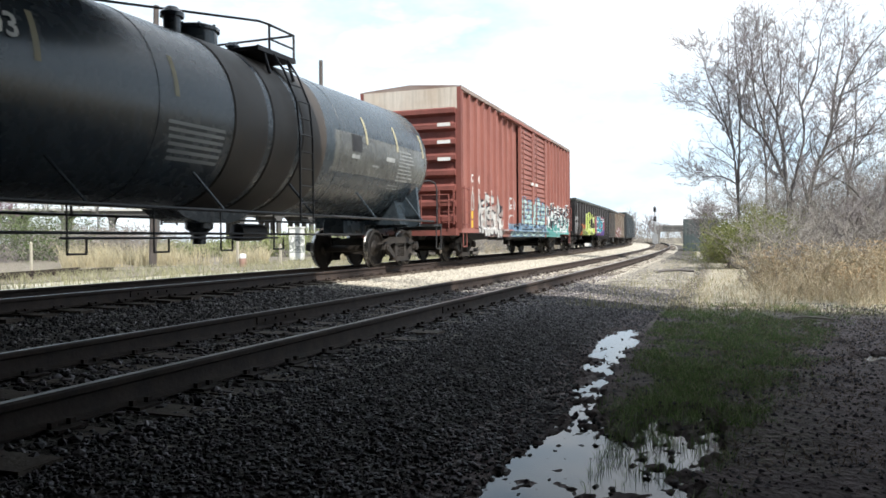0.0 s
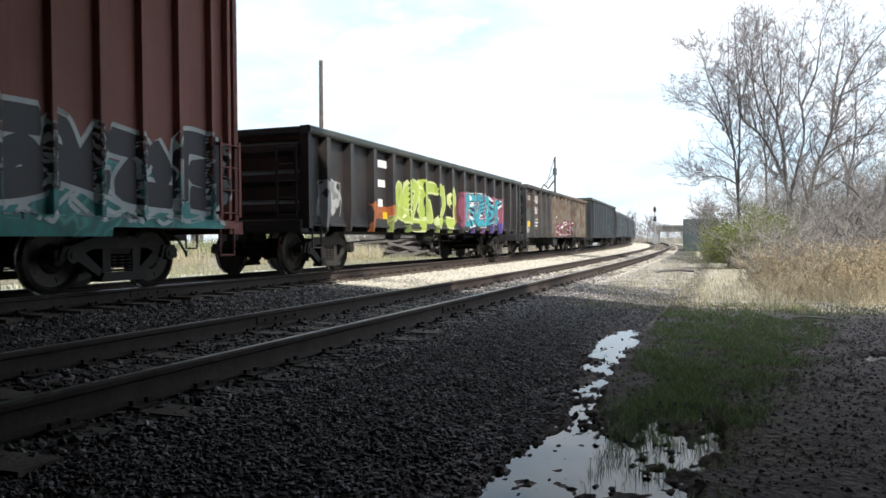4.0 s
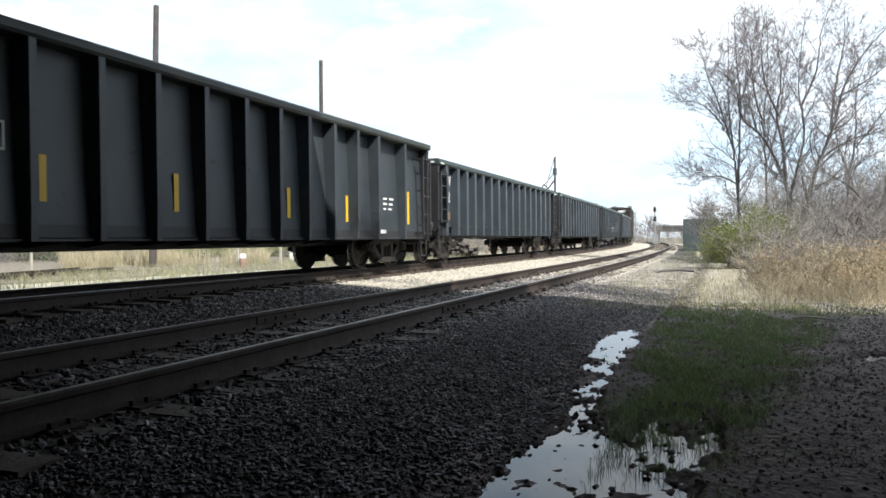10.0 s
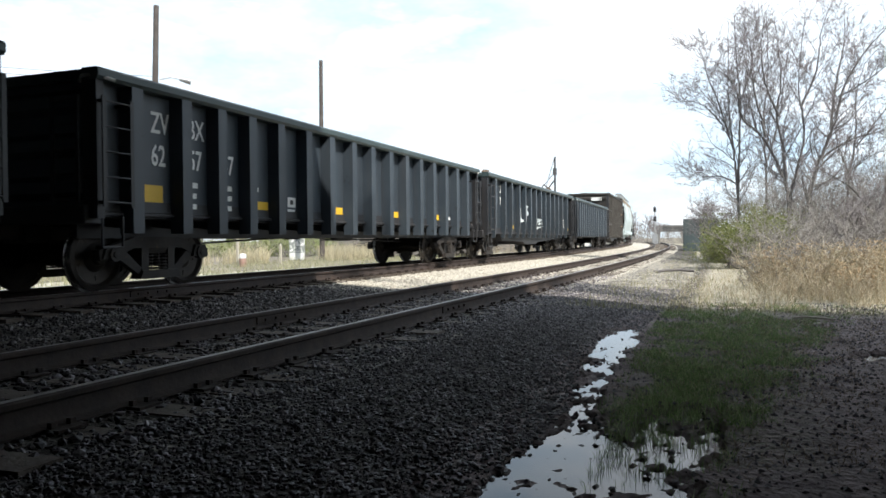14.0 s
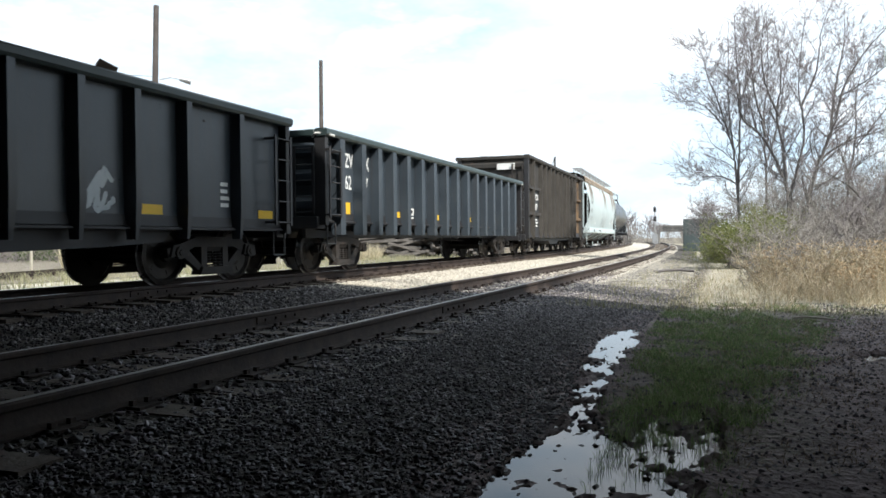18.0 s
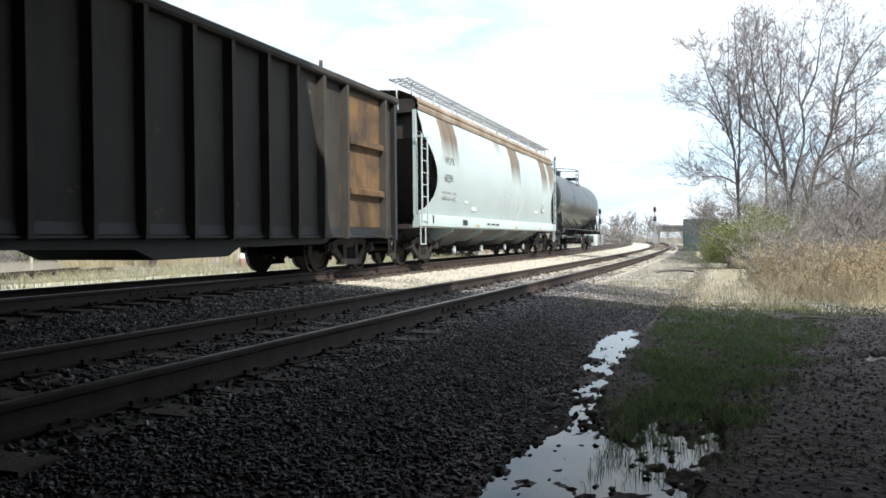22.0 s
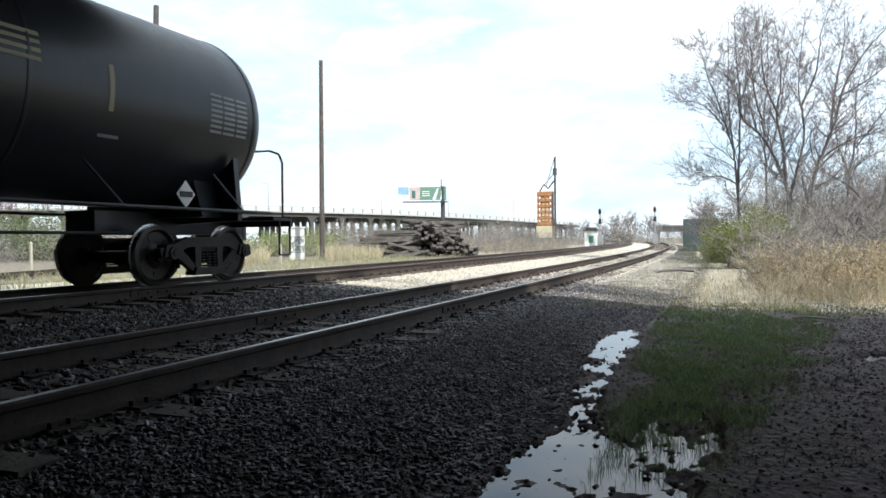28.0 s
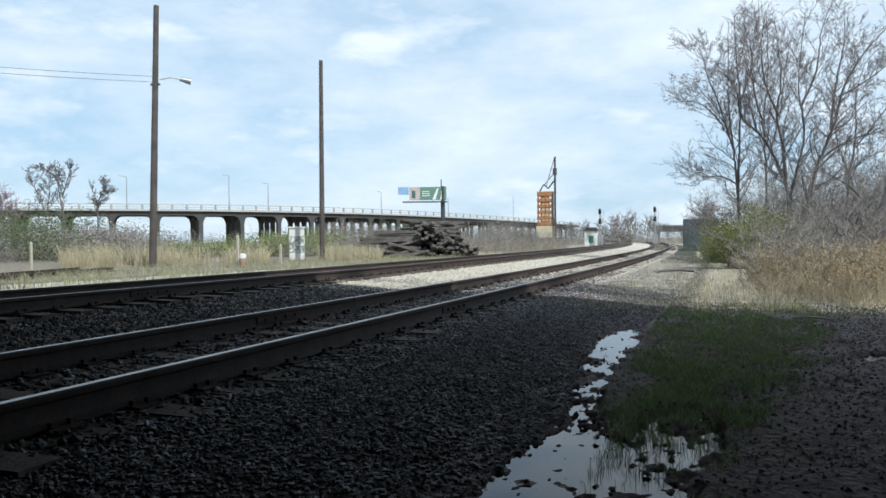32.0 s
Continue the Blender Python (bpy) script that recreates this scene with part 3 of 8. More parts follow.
# second gondola: patched grey, brown and rust
n = Nodes("gondola_patchwork")
xyz = n.xyz()
patchy = n.noise(1.0, 4, 0.6, n.stretch(0.1, 1.15, 0.75))
cells = n.xyz(n.voronoi(1.0, "F1", "Color", vec=n.stretch(0.02, 1.05, 0.55), rand=0.6))
blot = n.noise(1.0, 6, 0.7, n.stretch(4, 5, 0.7))
# One length of the side painted in its shaded tones, the rest in sunlit ones.
shade_tone = n.mix(n.ramp(cells[0], 0.4, 0.6), (0.05, 0.057, 0.062), (0.08, 0.088, 0.09))
shade_tone = n.mix(n.math("MULTIPLY", n.ramp(patchy, 0.5, 0.62), 0.5), shade_tone, (0.06, 0.037, 0.028))
high = n.ramp(n.math("ADD", n.math("SUBTRACT", xyz[2], 1.55), n.math("MULTIPLY", cells[1], 0.9)), 0.5, 0.56)
shade_tone = n.mix(high, shade_tone, n.mix(n.ramp(cells[2], 0.4, 0.6), (0.085, 0.046, 0.036), (0.042, 0.033, 0.03)))
bare = n.mix(n.ramp(n.math("ADD", n.math("SUBTRACT", xyz[2], 1.5), n.math("MULTIPLY", n.noise(1.4), 1.2)), 0.5, 0.72), (0.085, 0.084, 0.075), (0.125, 0.066, 0.036))
bare = n.mix(n.math("MULTIPLY", n.ramp(n.noise(1.0, 7, 0.75, n.stretch(3, 2.2, 0.5)), 0.46, 0.58), 0.7), bare, (0.14, 0.122, 0.098))
bare = n.mix(n.math("MULTIPLY", n.ramp(n.noise(5, 7, 0.75), 0.52, 0.62), 0.75), bare, (0.06, 0.04, 0.03))
lit_part = n.ramp(n.math("ADD", n.math("ADD", xyz[1], 2.4), n.math("MULTIPLY", n.noise(1.6), 0.3)), 0.12, 0.2)
col = n.mix(lit_part, shade_tone, bare)
col = n.mix(n.math("MULTIPLY", n.ramp(blot, 0.56, 0.72), 0.6), col, (0.034, 0.024, 0.02))
end_rust = n.ramp(n.math("DIVIDE", n.math("ADD", xyz[1], 7.5), 15.0), 0.86, 0.875)
col = n.mix(end_rust, col, n.mix(n.ramp(n.noise(1.6), 0.4, 0.6), (0.115, 0.056, 0.028), (0.115, 0.082, 0.052)))
col = paint(n, col, 4.25, 4.66, 1.1, 2.2, (0.5, 0.5, 0.5), (0.35, 0.36, 0.37), (0.2, 0.19, 0.18), 2.6, 0.4, 0.05, 0.95)
n.bump(n.noise(30), 0.2, 0.008)
G2 = n.done(col, 0.5)
n = Nodes("patched_rib")
# Ribs carry the same painted shade: near black on the shaded length.
lit_part = n.ramp(n.math("ADD", n.math("ADD", n.xyz()[1], 2.4), n.math("MULTIPLY", n.noise(1.6), 0.3)), 0.12, 0.2)
col = n.mix(lit_part, n.mix(n.ramp(n.noise(4, 6), 0.4, 0.6), (0.022, 0.022, 0.023), (0.045, 0.036, 0.03)), n.mix(n.ramp(n.noise(3, 6), 0.4, 0.6), (0.1, 0.065, 0.042), (0.15, 0.13, 0.105)))
n.bump(n.noise(30), 0.2, 0.008)
PATCHED_RIB = n.done(col, 0.6)
n = Nodes("chord_patched")
rusted = n.ramp(n.math("ADD", n.xyz()[1], n.math("MULTIPLY", n.noise(2.0), 0.8)), 0.3, 0.9)
col = n.mix(rusted, n.mix(n.ramp(n.noise(3, 6), 0.4, 0.6), (0.03, 0.03, 0.031), (0.06, 0.056, 0.052)), n.mix(n.ramp(n.noise(2.5, 6), 0.4, 0.6), (0.075, 0.04, 0.028), (0.12, 0.075, 0.05)))
n.bump(n.noise(30), 0.2, 0.008)
GREYED = n.done(col, 0.75)
DUSTED_WHITE = mat("dusted_white", (0.42, 0.42, 0.4), (0.28, 0.27, 0.25), 0.7, bump=0.03)
c = gondola("patched brown and grey gondola car with white sprayed tags", 7.45, 2.82, 0.72, [-6.13, -4.81, -3.8, -2.83, -1.85, -0.95, 0.0, 0.95, 1.9, 2.85, 3.8, 4.75, 5.7, 6.75], G2, GREYED, rib_w=0.15, trim=BLACK, rib_d=0.13, end_bars=4, floor_z=0.9, side_ladder=False, rib_mat=PATCHED_RIB)
side_text("ZVBX", 0.42, 1.394, -5.78, 2.15, WHITE, c, 0.008, 0.8)
side_text("321565", 0.4, 1.394, -5.78, 1.7, WHITE, c, 0.008, 0.62)
bars(c, 1.394, -6.78, 2.4, [(2, 0.2), (2, 0.2)], DUSTED_WHITE, 0.07, 0.03)
patch("reflector", 1.394, -6.84, -6.42, 1.15, 1.38, YELLOW, c, "yellow reflective strip")
patch("reflector", 1.394, 6.97, 7.3, 1.15, 1.4, YELLOW, c, "yellow reflective strip")
bars(c, 1.394, -5.75, 1.5, [(2, 0.36), (2, 0.36), (2, 0.3)], WHITE, 0.06, 0.07)
side = rib_skin([-6.13, -4.81, -3.8, -2.83, -1.85, -0.95, 0.0, 0.95, 1.9, 2.85, 3.8, 4.75, 5.7, 6.75], 1.39, 1.52, 0.15)
# Primer and rust coats darkened to look shaded; ORANGE_RUST is the lit copy.
SHADED_PRIMER = mat("shaded_grey_primer", (0.075, 0.077, 0.073), (0.05, 0.05, 0.048), 0.65, scale=3, streak=0.5, bump=0.1, wear=(0.1, 0.06, 0.04), wear_at=0.6)
SHADED_RUST = mat("shaded_rust_paint", (0.075, 0.042, 0.03), (0.045, 0.03, 0.024), 0.75, scale=3, streak=0.4, bump=0.2)
ORANGE_RUST = mat("orange_rust", (0.24, 0.12, 0.055), (0.16, 0.08, 0.04), 0.8, scale=3, streak=0.4, bump=0.2)
for y0, wide, z0, z1, coat in ((-6.75, 0.5, 0.9, 1.12, DUSTED_WHITE), (-6.6, 0.7, 1.5, 1.95, SHADED_PRIMER), (-6.55, 0.75, 1.98, 2.5, SHADED_RUST), (-5.5, 0.7, 0.82, 1.1, SHADED_RUST), (-4.35, 0.7, 0.95, 2.1, SHADED_PRIMER), (-4.3, 0.66, 2.13, 2.6, SHADED_RUST),
                               (-3.3, 0.66, 0.85, 1.5, SHADED_PRIMER), (-3.3, 0.66, 2.0, 2.55, SHADED_PRIMER), (-2.35, 0.62, 0.95, 1.9, SHADED_PRIMER), (-2.35, 0.62, 2.1, 2.6, SHADED_RUST), (-1.4, 0.6, 1.9, 2.5, SHADED_RUST), (-0.48, 0.62, 1.6, 2.1, SHADED_PRIMER), (0.5, 0.6, 2.0, 2.6, SHADED_RUST), (3.3, 0.62, 2.05, 2.6, ORANGE_RUST), (6.2, 0.6, 1.7, 2.6, ORANGE_RUST)):
    s = Shape()
    ribbon(s, side, [(y0 + 0.05, z0), (y0 - 0.03, (z0 + z1) / 2), (y0 + 0.02, z1)], wide, 0.0025)
    part("paint_patch", s.mesh("paint_patch", coat, fix=False), coat, c)
spray_piece(c, side, 7, -1.1, 3.1, 0.8, 1.5, 0.035, ((0.17, RED_P), (0.0, PALE_P)), 8, 0.15, 1.2, True)
scrawl(c, side, [[(-1.75, 1.95), (-1.45, 1.75), (-1.2, 1.45)], [(-1.6, 1.6), (-1.3, 1.5), (-1.05, 1.7)], [(2.9, 1.5), (3.3, 1.75), (3.55, 1.6), (3.3, 1.45)]], 0.045, PALE_P)
for k in range(4):  # white stencilled frame
    a = [(5.25, 5.75, 1.6, 1.63), (5.25, 5.75, 1.95, 1.98), (5.25, 5.28, 1.63, 1.95), (5.72, 5.75, 1.63, 1.95)][k]
    patch("stencil_line", 1.394, *a, WHITE, c)
part("brake_box", Shape().prism([(-0.42, 0.72), (0.66, 0.72), (0.62, 0.42), (0.5, 0.34), (-0.26, 0.34), (-0.38, 0.42)], "x", -0.9, 1.1), BLACK, c)
CARS.append((lengthen(c, 1.045), 65.07))

# third gondola: tall, dark grey, smooth broad ribs
G3 = mat("gondola_charcoal", (0.031, 0.04, 0.048), (0.047, 0.057, 0.066), 0.42, streak=0.35, bump=0.07, spec=0.4, low=((0.05, 0.049, 0.046), 1.4), wear=(0.012, 0.013, 0.015), wear_at=0.62)
c = gondola("tall charcoal gondola car with white stencilled lettering", 7.6, 3.13, 0.68, [-6.15, -5.2, -4.2, -3.21, -2.23, -1.22, -0.23, 0.75, 1.7, 2.66, 3.63, 4.62, 6.06], G3, CHORD_DARK, rib_w=0.1, rib_d=0.26, flare=0.08, taper=0.2, trim=BLACK, floor_z=0.9, w=1.56)
side_text("ZVBX", 0.36, 1.338, -5.93, 2.18, WHITE, c, 0.01, 0.7)
side_text("18023", 0.34, 1.357, -5.93, 1.7, WHITE, c, 0.01, 0.66)
bars(c, 1.372, -6.05, 1.35, [(2, 0.3), (2, 0.3)], WHITE, 0.06, 0.08)
bars(c, 1.38, -7.3, 1.1, [(3, 0.28)], WHITE, 0.05)
for a in [(-4.7, -4.4, 1.7, 1.73), (-4.7, -4.4, 2.0, 2.03), (-4.7, -4.67, 1.73, 2.0), (-4.43, -4.4, 1.73, 2.0)]:
    patch("stencil_line", 1.352, *a, WHITE, c)
bars(c, 1.352, -4.63, 1.95, [(1, 0.14), (1, 0.14)], WHITE, 0.06, 0.04)
for y, z in ((-6.98, 1.25), (-3.99, 1.15), (-1.75, 1.1), (1.18, 1.08), (3.37, 1.05)):
    patch("reflector", 1.379, y, y + 0.1, z, z + 0.55, YELLOW, c, "yellow reflective strip")
patch("reflector", 1.38, 6.52, 6.64, 1.05, 1.85, YELLOW, c, "yellow reflective strip")
bars(c, 1.362, 5.2, 1.65, [(2, 0.25), (2, 0.25), (2, 0.2)], WHITE, 0.05, 0.07)
patch("stencil_line", 1.384, 4.9, 5.3, 0.8, 0.9, WHITE, c)
CARS.append((lengthen(c, 1.02), 82.4))

# low black gondolas with ribs that hang below the sill
G4 = mat("gondola_blue_black", (0.029, 0.039, 0.05), (0.043, 0.055, 0.067), 0.42, streak=0.3, bump=0.05, spec=0.4, low=((0.05, 0.051, 0.052), 1.25), wear=(0.016, 0.018, 0.02), wear_at=0.64)
CHORD_GREEN = mat("chord_dark_green", (0.03, 0.05, 0.052), (0.05, 0.07, 0.07), 0.45, bump=0.08)


def low_gondola(number, label):
    ribs = [-6.86, -5.9, -5.09, -4.3, -3.46, -2.54, -1.67, -0.74, 0.14, 1.08, 2.0, 2.89, 3.79, 4.69, 5.59, 6.49]
    g = gondola(label, 7.55, 2.86, 1.02, ribs, G4, CHORD_GREEN, rib_w=0.2, rib_d=0.2, drop=0.24, trim=BLACK, ladder_in=0.06, end_bars=3, rung_mat=BLACK)
    # marks broken by the ribs
    x = 1.326
    for k in (1, -1):  # black rail behind the feet of the ribs
        part("lower_rail", Shape().box(k * 0.8, k * 0.9, -7.3, 7.3, 0.72, 1.0), BLACK, g)
    for body, y, z in (("ZV", -6.42, 2.2), (number[:2], -6.42, 1.74), ("BX", -5.66, 2.2), (number[2:4], -5.64, 1.74), (number[4:], -4.86, 1.74)):
        side_text(body, 0.42, x, y, z, WHITE, g, 0.006, 0.7)
    bars(g, 1.326, -5.68, 1.55, [(1, 0.26), (1, 0.26), (1, 0.26)], WHITE, 0.08, 0.08)
    bars(g, 1.326, -4.93, 1.55, [(1, 0.34), (1, 0.34), (1, 0.34)], WHITE, 0.08, 0.08)
    patch("reflector", 1.326, -6.58, -6.2, 1.22, 1.46, YELLOW, g, "yellow reflective panel")
    for y0, y1 in ((-3.96, -3.62), (-1.25, -0.95), (1.48, 1.84), (4.25, 4.53)):
        patch("reflector", 1.326, y0, y1, 1.2, 1.34, YELLOW, g, "yellow reflective strip")
    pl = patch("stencil_plate", 1.326, -3.0, -2.74, 1.28, 1.46, WHITE, g, "white stencilled plate")
    part("stencil_mark", Shape().box(1.329, 1.332, -2.92, -2.82, 1.33, 1.41), BLACK, pl)
    patch("stencil_line", 1.326, -3.0, -2.76, 1.2, 1.24, WHITE, g)
    patch("stencil_line", 1.326, -4.02, -3.9, 1.5, 1.58, WHITE, g)
    patch("stencil_line", 1.326, 0.46, 0.54, 1.2, 1.6, WHITE, g)
    patch("stencil_line", 1.326, 5.3, 5.42, 1.22, 1.3, WHITE, g)
    patch("stencil_line", 1.326, 6.9, 7.0, 1.52, 1.62, WHITE, g)
    patch("reflector", 1.326, 6.83, 7.12, 1.2, 1.44, YELLOW, g, "yellow reflective panel")
    for k in (-1, 1):  # bright grab on the corner
        part("corner_grab", Shape().pipe([(1.2, k * 7.5, 2.7), (1.3, k * 7.56, 2.76), (1.5, k * 7.5, 2.76), (1.57, k * 7.3, 2.72)], 0.025, 6), WHITE, g, "white-painted grab iron")
    return g


CARS.append((lengthen(low_gondola("625777", "low blue-black gondola car with yellow reflective panels"), 1.025), 98.68))
CARS.append((lengthen(low_gondola("625757", "low blue-black gondola car with yellow reflective panels"), 1.02), 115.4))

# faded black gondola with scratched tags
G6 = mat("gondola_faded_black", (0.02, 0.029, 0.038), (0.032, 0.041, 0.05), 0.32, streak=0.35, spec=0.5)
c = gondola("faded black gondola car with pale scratched tags", 7.7, 2.86, 0.84, [-6.75, -5.5, -4.57, -3.46, -2.54, -1.6, -0.69, 0.29, 1.18, 2.13, 3.08, 4.0, 5.01, 6.26], G6, CHORD_GREEN, rib_w=0.11, rib_d=0.17, drop=0.14, taper=0.5, trim=BLACK)
side_text("ZVBX", 0.36, 1.356, -5.75, 2.3, WHITE, c)
side_text("77017", 0.36, 1.356, -5.75, 1.88, WHITE, c)
for y in (-6.9, -4.28, -1.33, 1.32, 4.19, 6.9):
    patch("reflector", 1.356, y, y + 0.42, 1.05, 1.19, YELLOW, c, "yellow reflective strip")
bars(c, 1.356, 5.9, 1.6, [(2, 0.22), (2, 0.22), (2, 0.22), (1, 0.22)], WHITE, 0.06, 0.05)
side = rib_skin([-6.75, -5.5, -4.57, -3.46, -2.54, -1.6, -0.69, 0.29, 1.18, 2.13, 3.08, 4.0, 5.01, 6.26], 1.35, 1.52, 0.11)
for count, y0, y1, z0, z1, wide in ((2, -3.25, -2.66, 1.3, 1.95, 0.05), (1, -3.1, -2.8, 1.98, 2.14, 0.04), (2, -2.38, -1.86, 1.4, 1.98, 0.05), (1, -2.15, -1.9, 1.12, 1.38, 0.04), (4, -0.5, 0.27, 1.25, 1.5, 0.045), (2, -0.45, 0.2, 1.06, 1.2, 0.04), (2, 3.2, 3.66, 1.1, 1.62, 0.07), (2, 0.6, 1.0, 1.6, 1.78, 0.02)):
    spray_piece(c, side, count, y0, y1, z0, z1, wide, ((0.0, PALE_P),), int(y1 * -10) + 50, 0.25, 1.15, True)
part("floor_tub", Shape().prism([(-5.2, 0.86), (5.0, 0.86), (4.8, 0.66), (3.6, 0.6), (0.9, 0.52), (0.5, 0.44), (-1.4, 0.44), (-1.8, 0.56), (-4.9, 0.6)], "x", -1.15, 1.2), BLACK, c)
SCRAP = mat("scrap_load", (0.07, 0.055, 0.045), (0.13, 0.09, 0.06), 0.85, scale=6, bump=0.5)
s = Shape()
random.seed(5)
for i in range(90):
    m = Matrix.Translation((random.uniform(-1.1, 1.1), random.uniform(-6, 6), 2.55 + random.uniform(-0.3, 0.2))) @ Euler((random.random() * 3, random.random() * 3, random.random() * 3)).to_matrix().to_4x4()
    s.obox(m, random.uniform(0.2, 0.9), random.uniform(0.1, 0.5), random.uniform(0.03, 0.2))
part("scrap_load", s, SCRAP, c, "rusty scrap heaped in the car")
CARS.append((lengthen(c, 1.02), 132.05))
CARS.append((lengthen(low_gondola("625754", "low blue-black gondola car with yellow reflective panels"), 1.015), 148.8))

# tall brown gondola
G8R = mat("gondola_brown_rib", (0.058, 0.053, 0.046), (0.038, 0.034, 0.029), 0.8, streak=0.4, scale=1.5, bump=0.25)
G8 = mat("gondola_brown", (0.024, 0.022, 0.02), (0.044, 0.04, 0.035), 0.72, streak=0.7, scale=1.1, bump=0.25, wear=(0.11, 0.065, 0.04), wear_at=0.64)
G8E = mat("gondola_rust_panel", (0.19, 0.11, 0.045), (0.055, 0.038, 0.026), 0.8, streak=0.5, scale=1.6, bump=0.25)
c = gondola("tall battered brown gondola car with a rusty end panel", 6.85, 4.02, 0.72, [-5.8, -4.25, -3.28, -2.33, -1.43, -0.43, 0.5, 1.5, 2.44, 3.4, 4.35, 6.2], G8, G8, rib_w=0.09, rib_d=0.15, taper=0.2, drop=0.02, trim=BLACK, end_bars=4, floor_z=0.95, ladder_in=0.06, rung_mat=GRIME, rib_mat=G8R, side_ladder=False)
patch("rusty_panel", 1.375, 4.48, 6.1, 0.95, 3.8, G8E, c, "bare rusty side panel")
for z in (1.7, 2.75):
    part("side_brace", Shape().prism([(1.34, z - 0.1), (1.5, z - 0.06), (1.5, z + 0.06), (1.34, z + 0.1)], "y", -6.8, -5.9), G8, c)
    part("side_brace", Shape().prism([(1.34, z - 0.08), (1.48, z - 0.05), (1.48, z + 0.05), (1.34, z + 0.08)], "y", -5.65, -4.4), G8, c)
    part("side_brace", Shape().prism([(1.35, z - 0.1), (1.5, z - 0.06), (1.5, z + 0.06), (1.35, z + 0.1)], "y", 4.5, 6.1), G8E, c)
patch("dark_panel", 1.375, -5.65, -4.45, 0.85, 2.66, BLACK, c, "black painted number panel")
side_text("BTCX", 0.36, 1.382, -5.5, 2.28, WHITE, c, 0.012)
side_text("2487", 0.36, 1.382, -5.48, 1.88, WHITE, c, 0.012)
bars(c, 1.382, -5.48, 1.5, [(1, 0.7), (2, 0.35), (2, 0.35)], WHITE, 0.07, 0.06)
patch("reflector", 1.39, -6.55, -6.47, 1.0, 1.5, YELLOW, c, "yellow reflective strip")
part("stencil_plate", Shape().box(0.2, 0.95, -6.86, -6.855, 3.45, 3.7), WHITE, c, "white stencilled plate")
s = Shape()  # warped, bulging top boards
rows = []
for i in range(40):
    y = -6.7 + 13.4 * i / 39
    z = 4.02 + 0.05 * math.sin(i * 1.3) + (0.12 if 3 < i < 7 else 0)
    rows.append([(-1.2, y, z - 0.25), (-0.6, y, z + 0.02 * math.sin(i * 2.1)), (0.6, y, z - 0.05), (1.2, y, z - 0.25)])
s.grid(rows)
part("floor_tub", Shape().prism([(-4.6, 0.72), (4.2, 0.72), (4.0, 0.6), (1.1, 0.56), (0.8, 0.42), (-0.9, 0.4), (-1.3, 0.56), (-4.4, 0.6)], "x", -1.1, 1.15), BLACK, c)
part("load_cover", s, G8, c, "uneven dark load level with the rim")
CARS.append((c, 164.55))


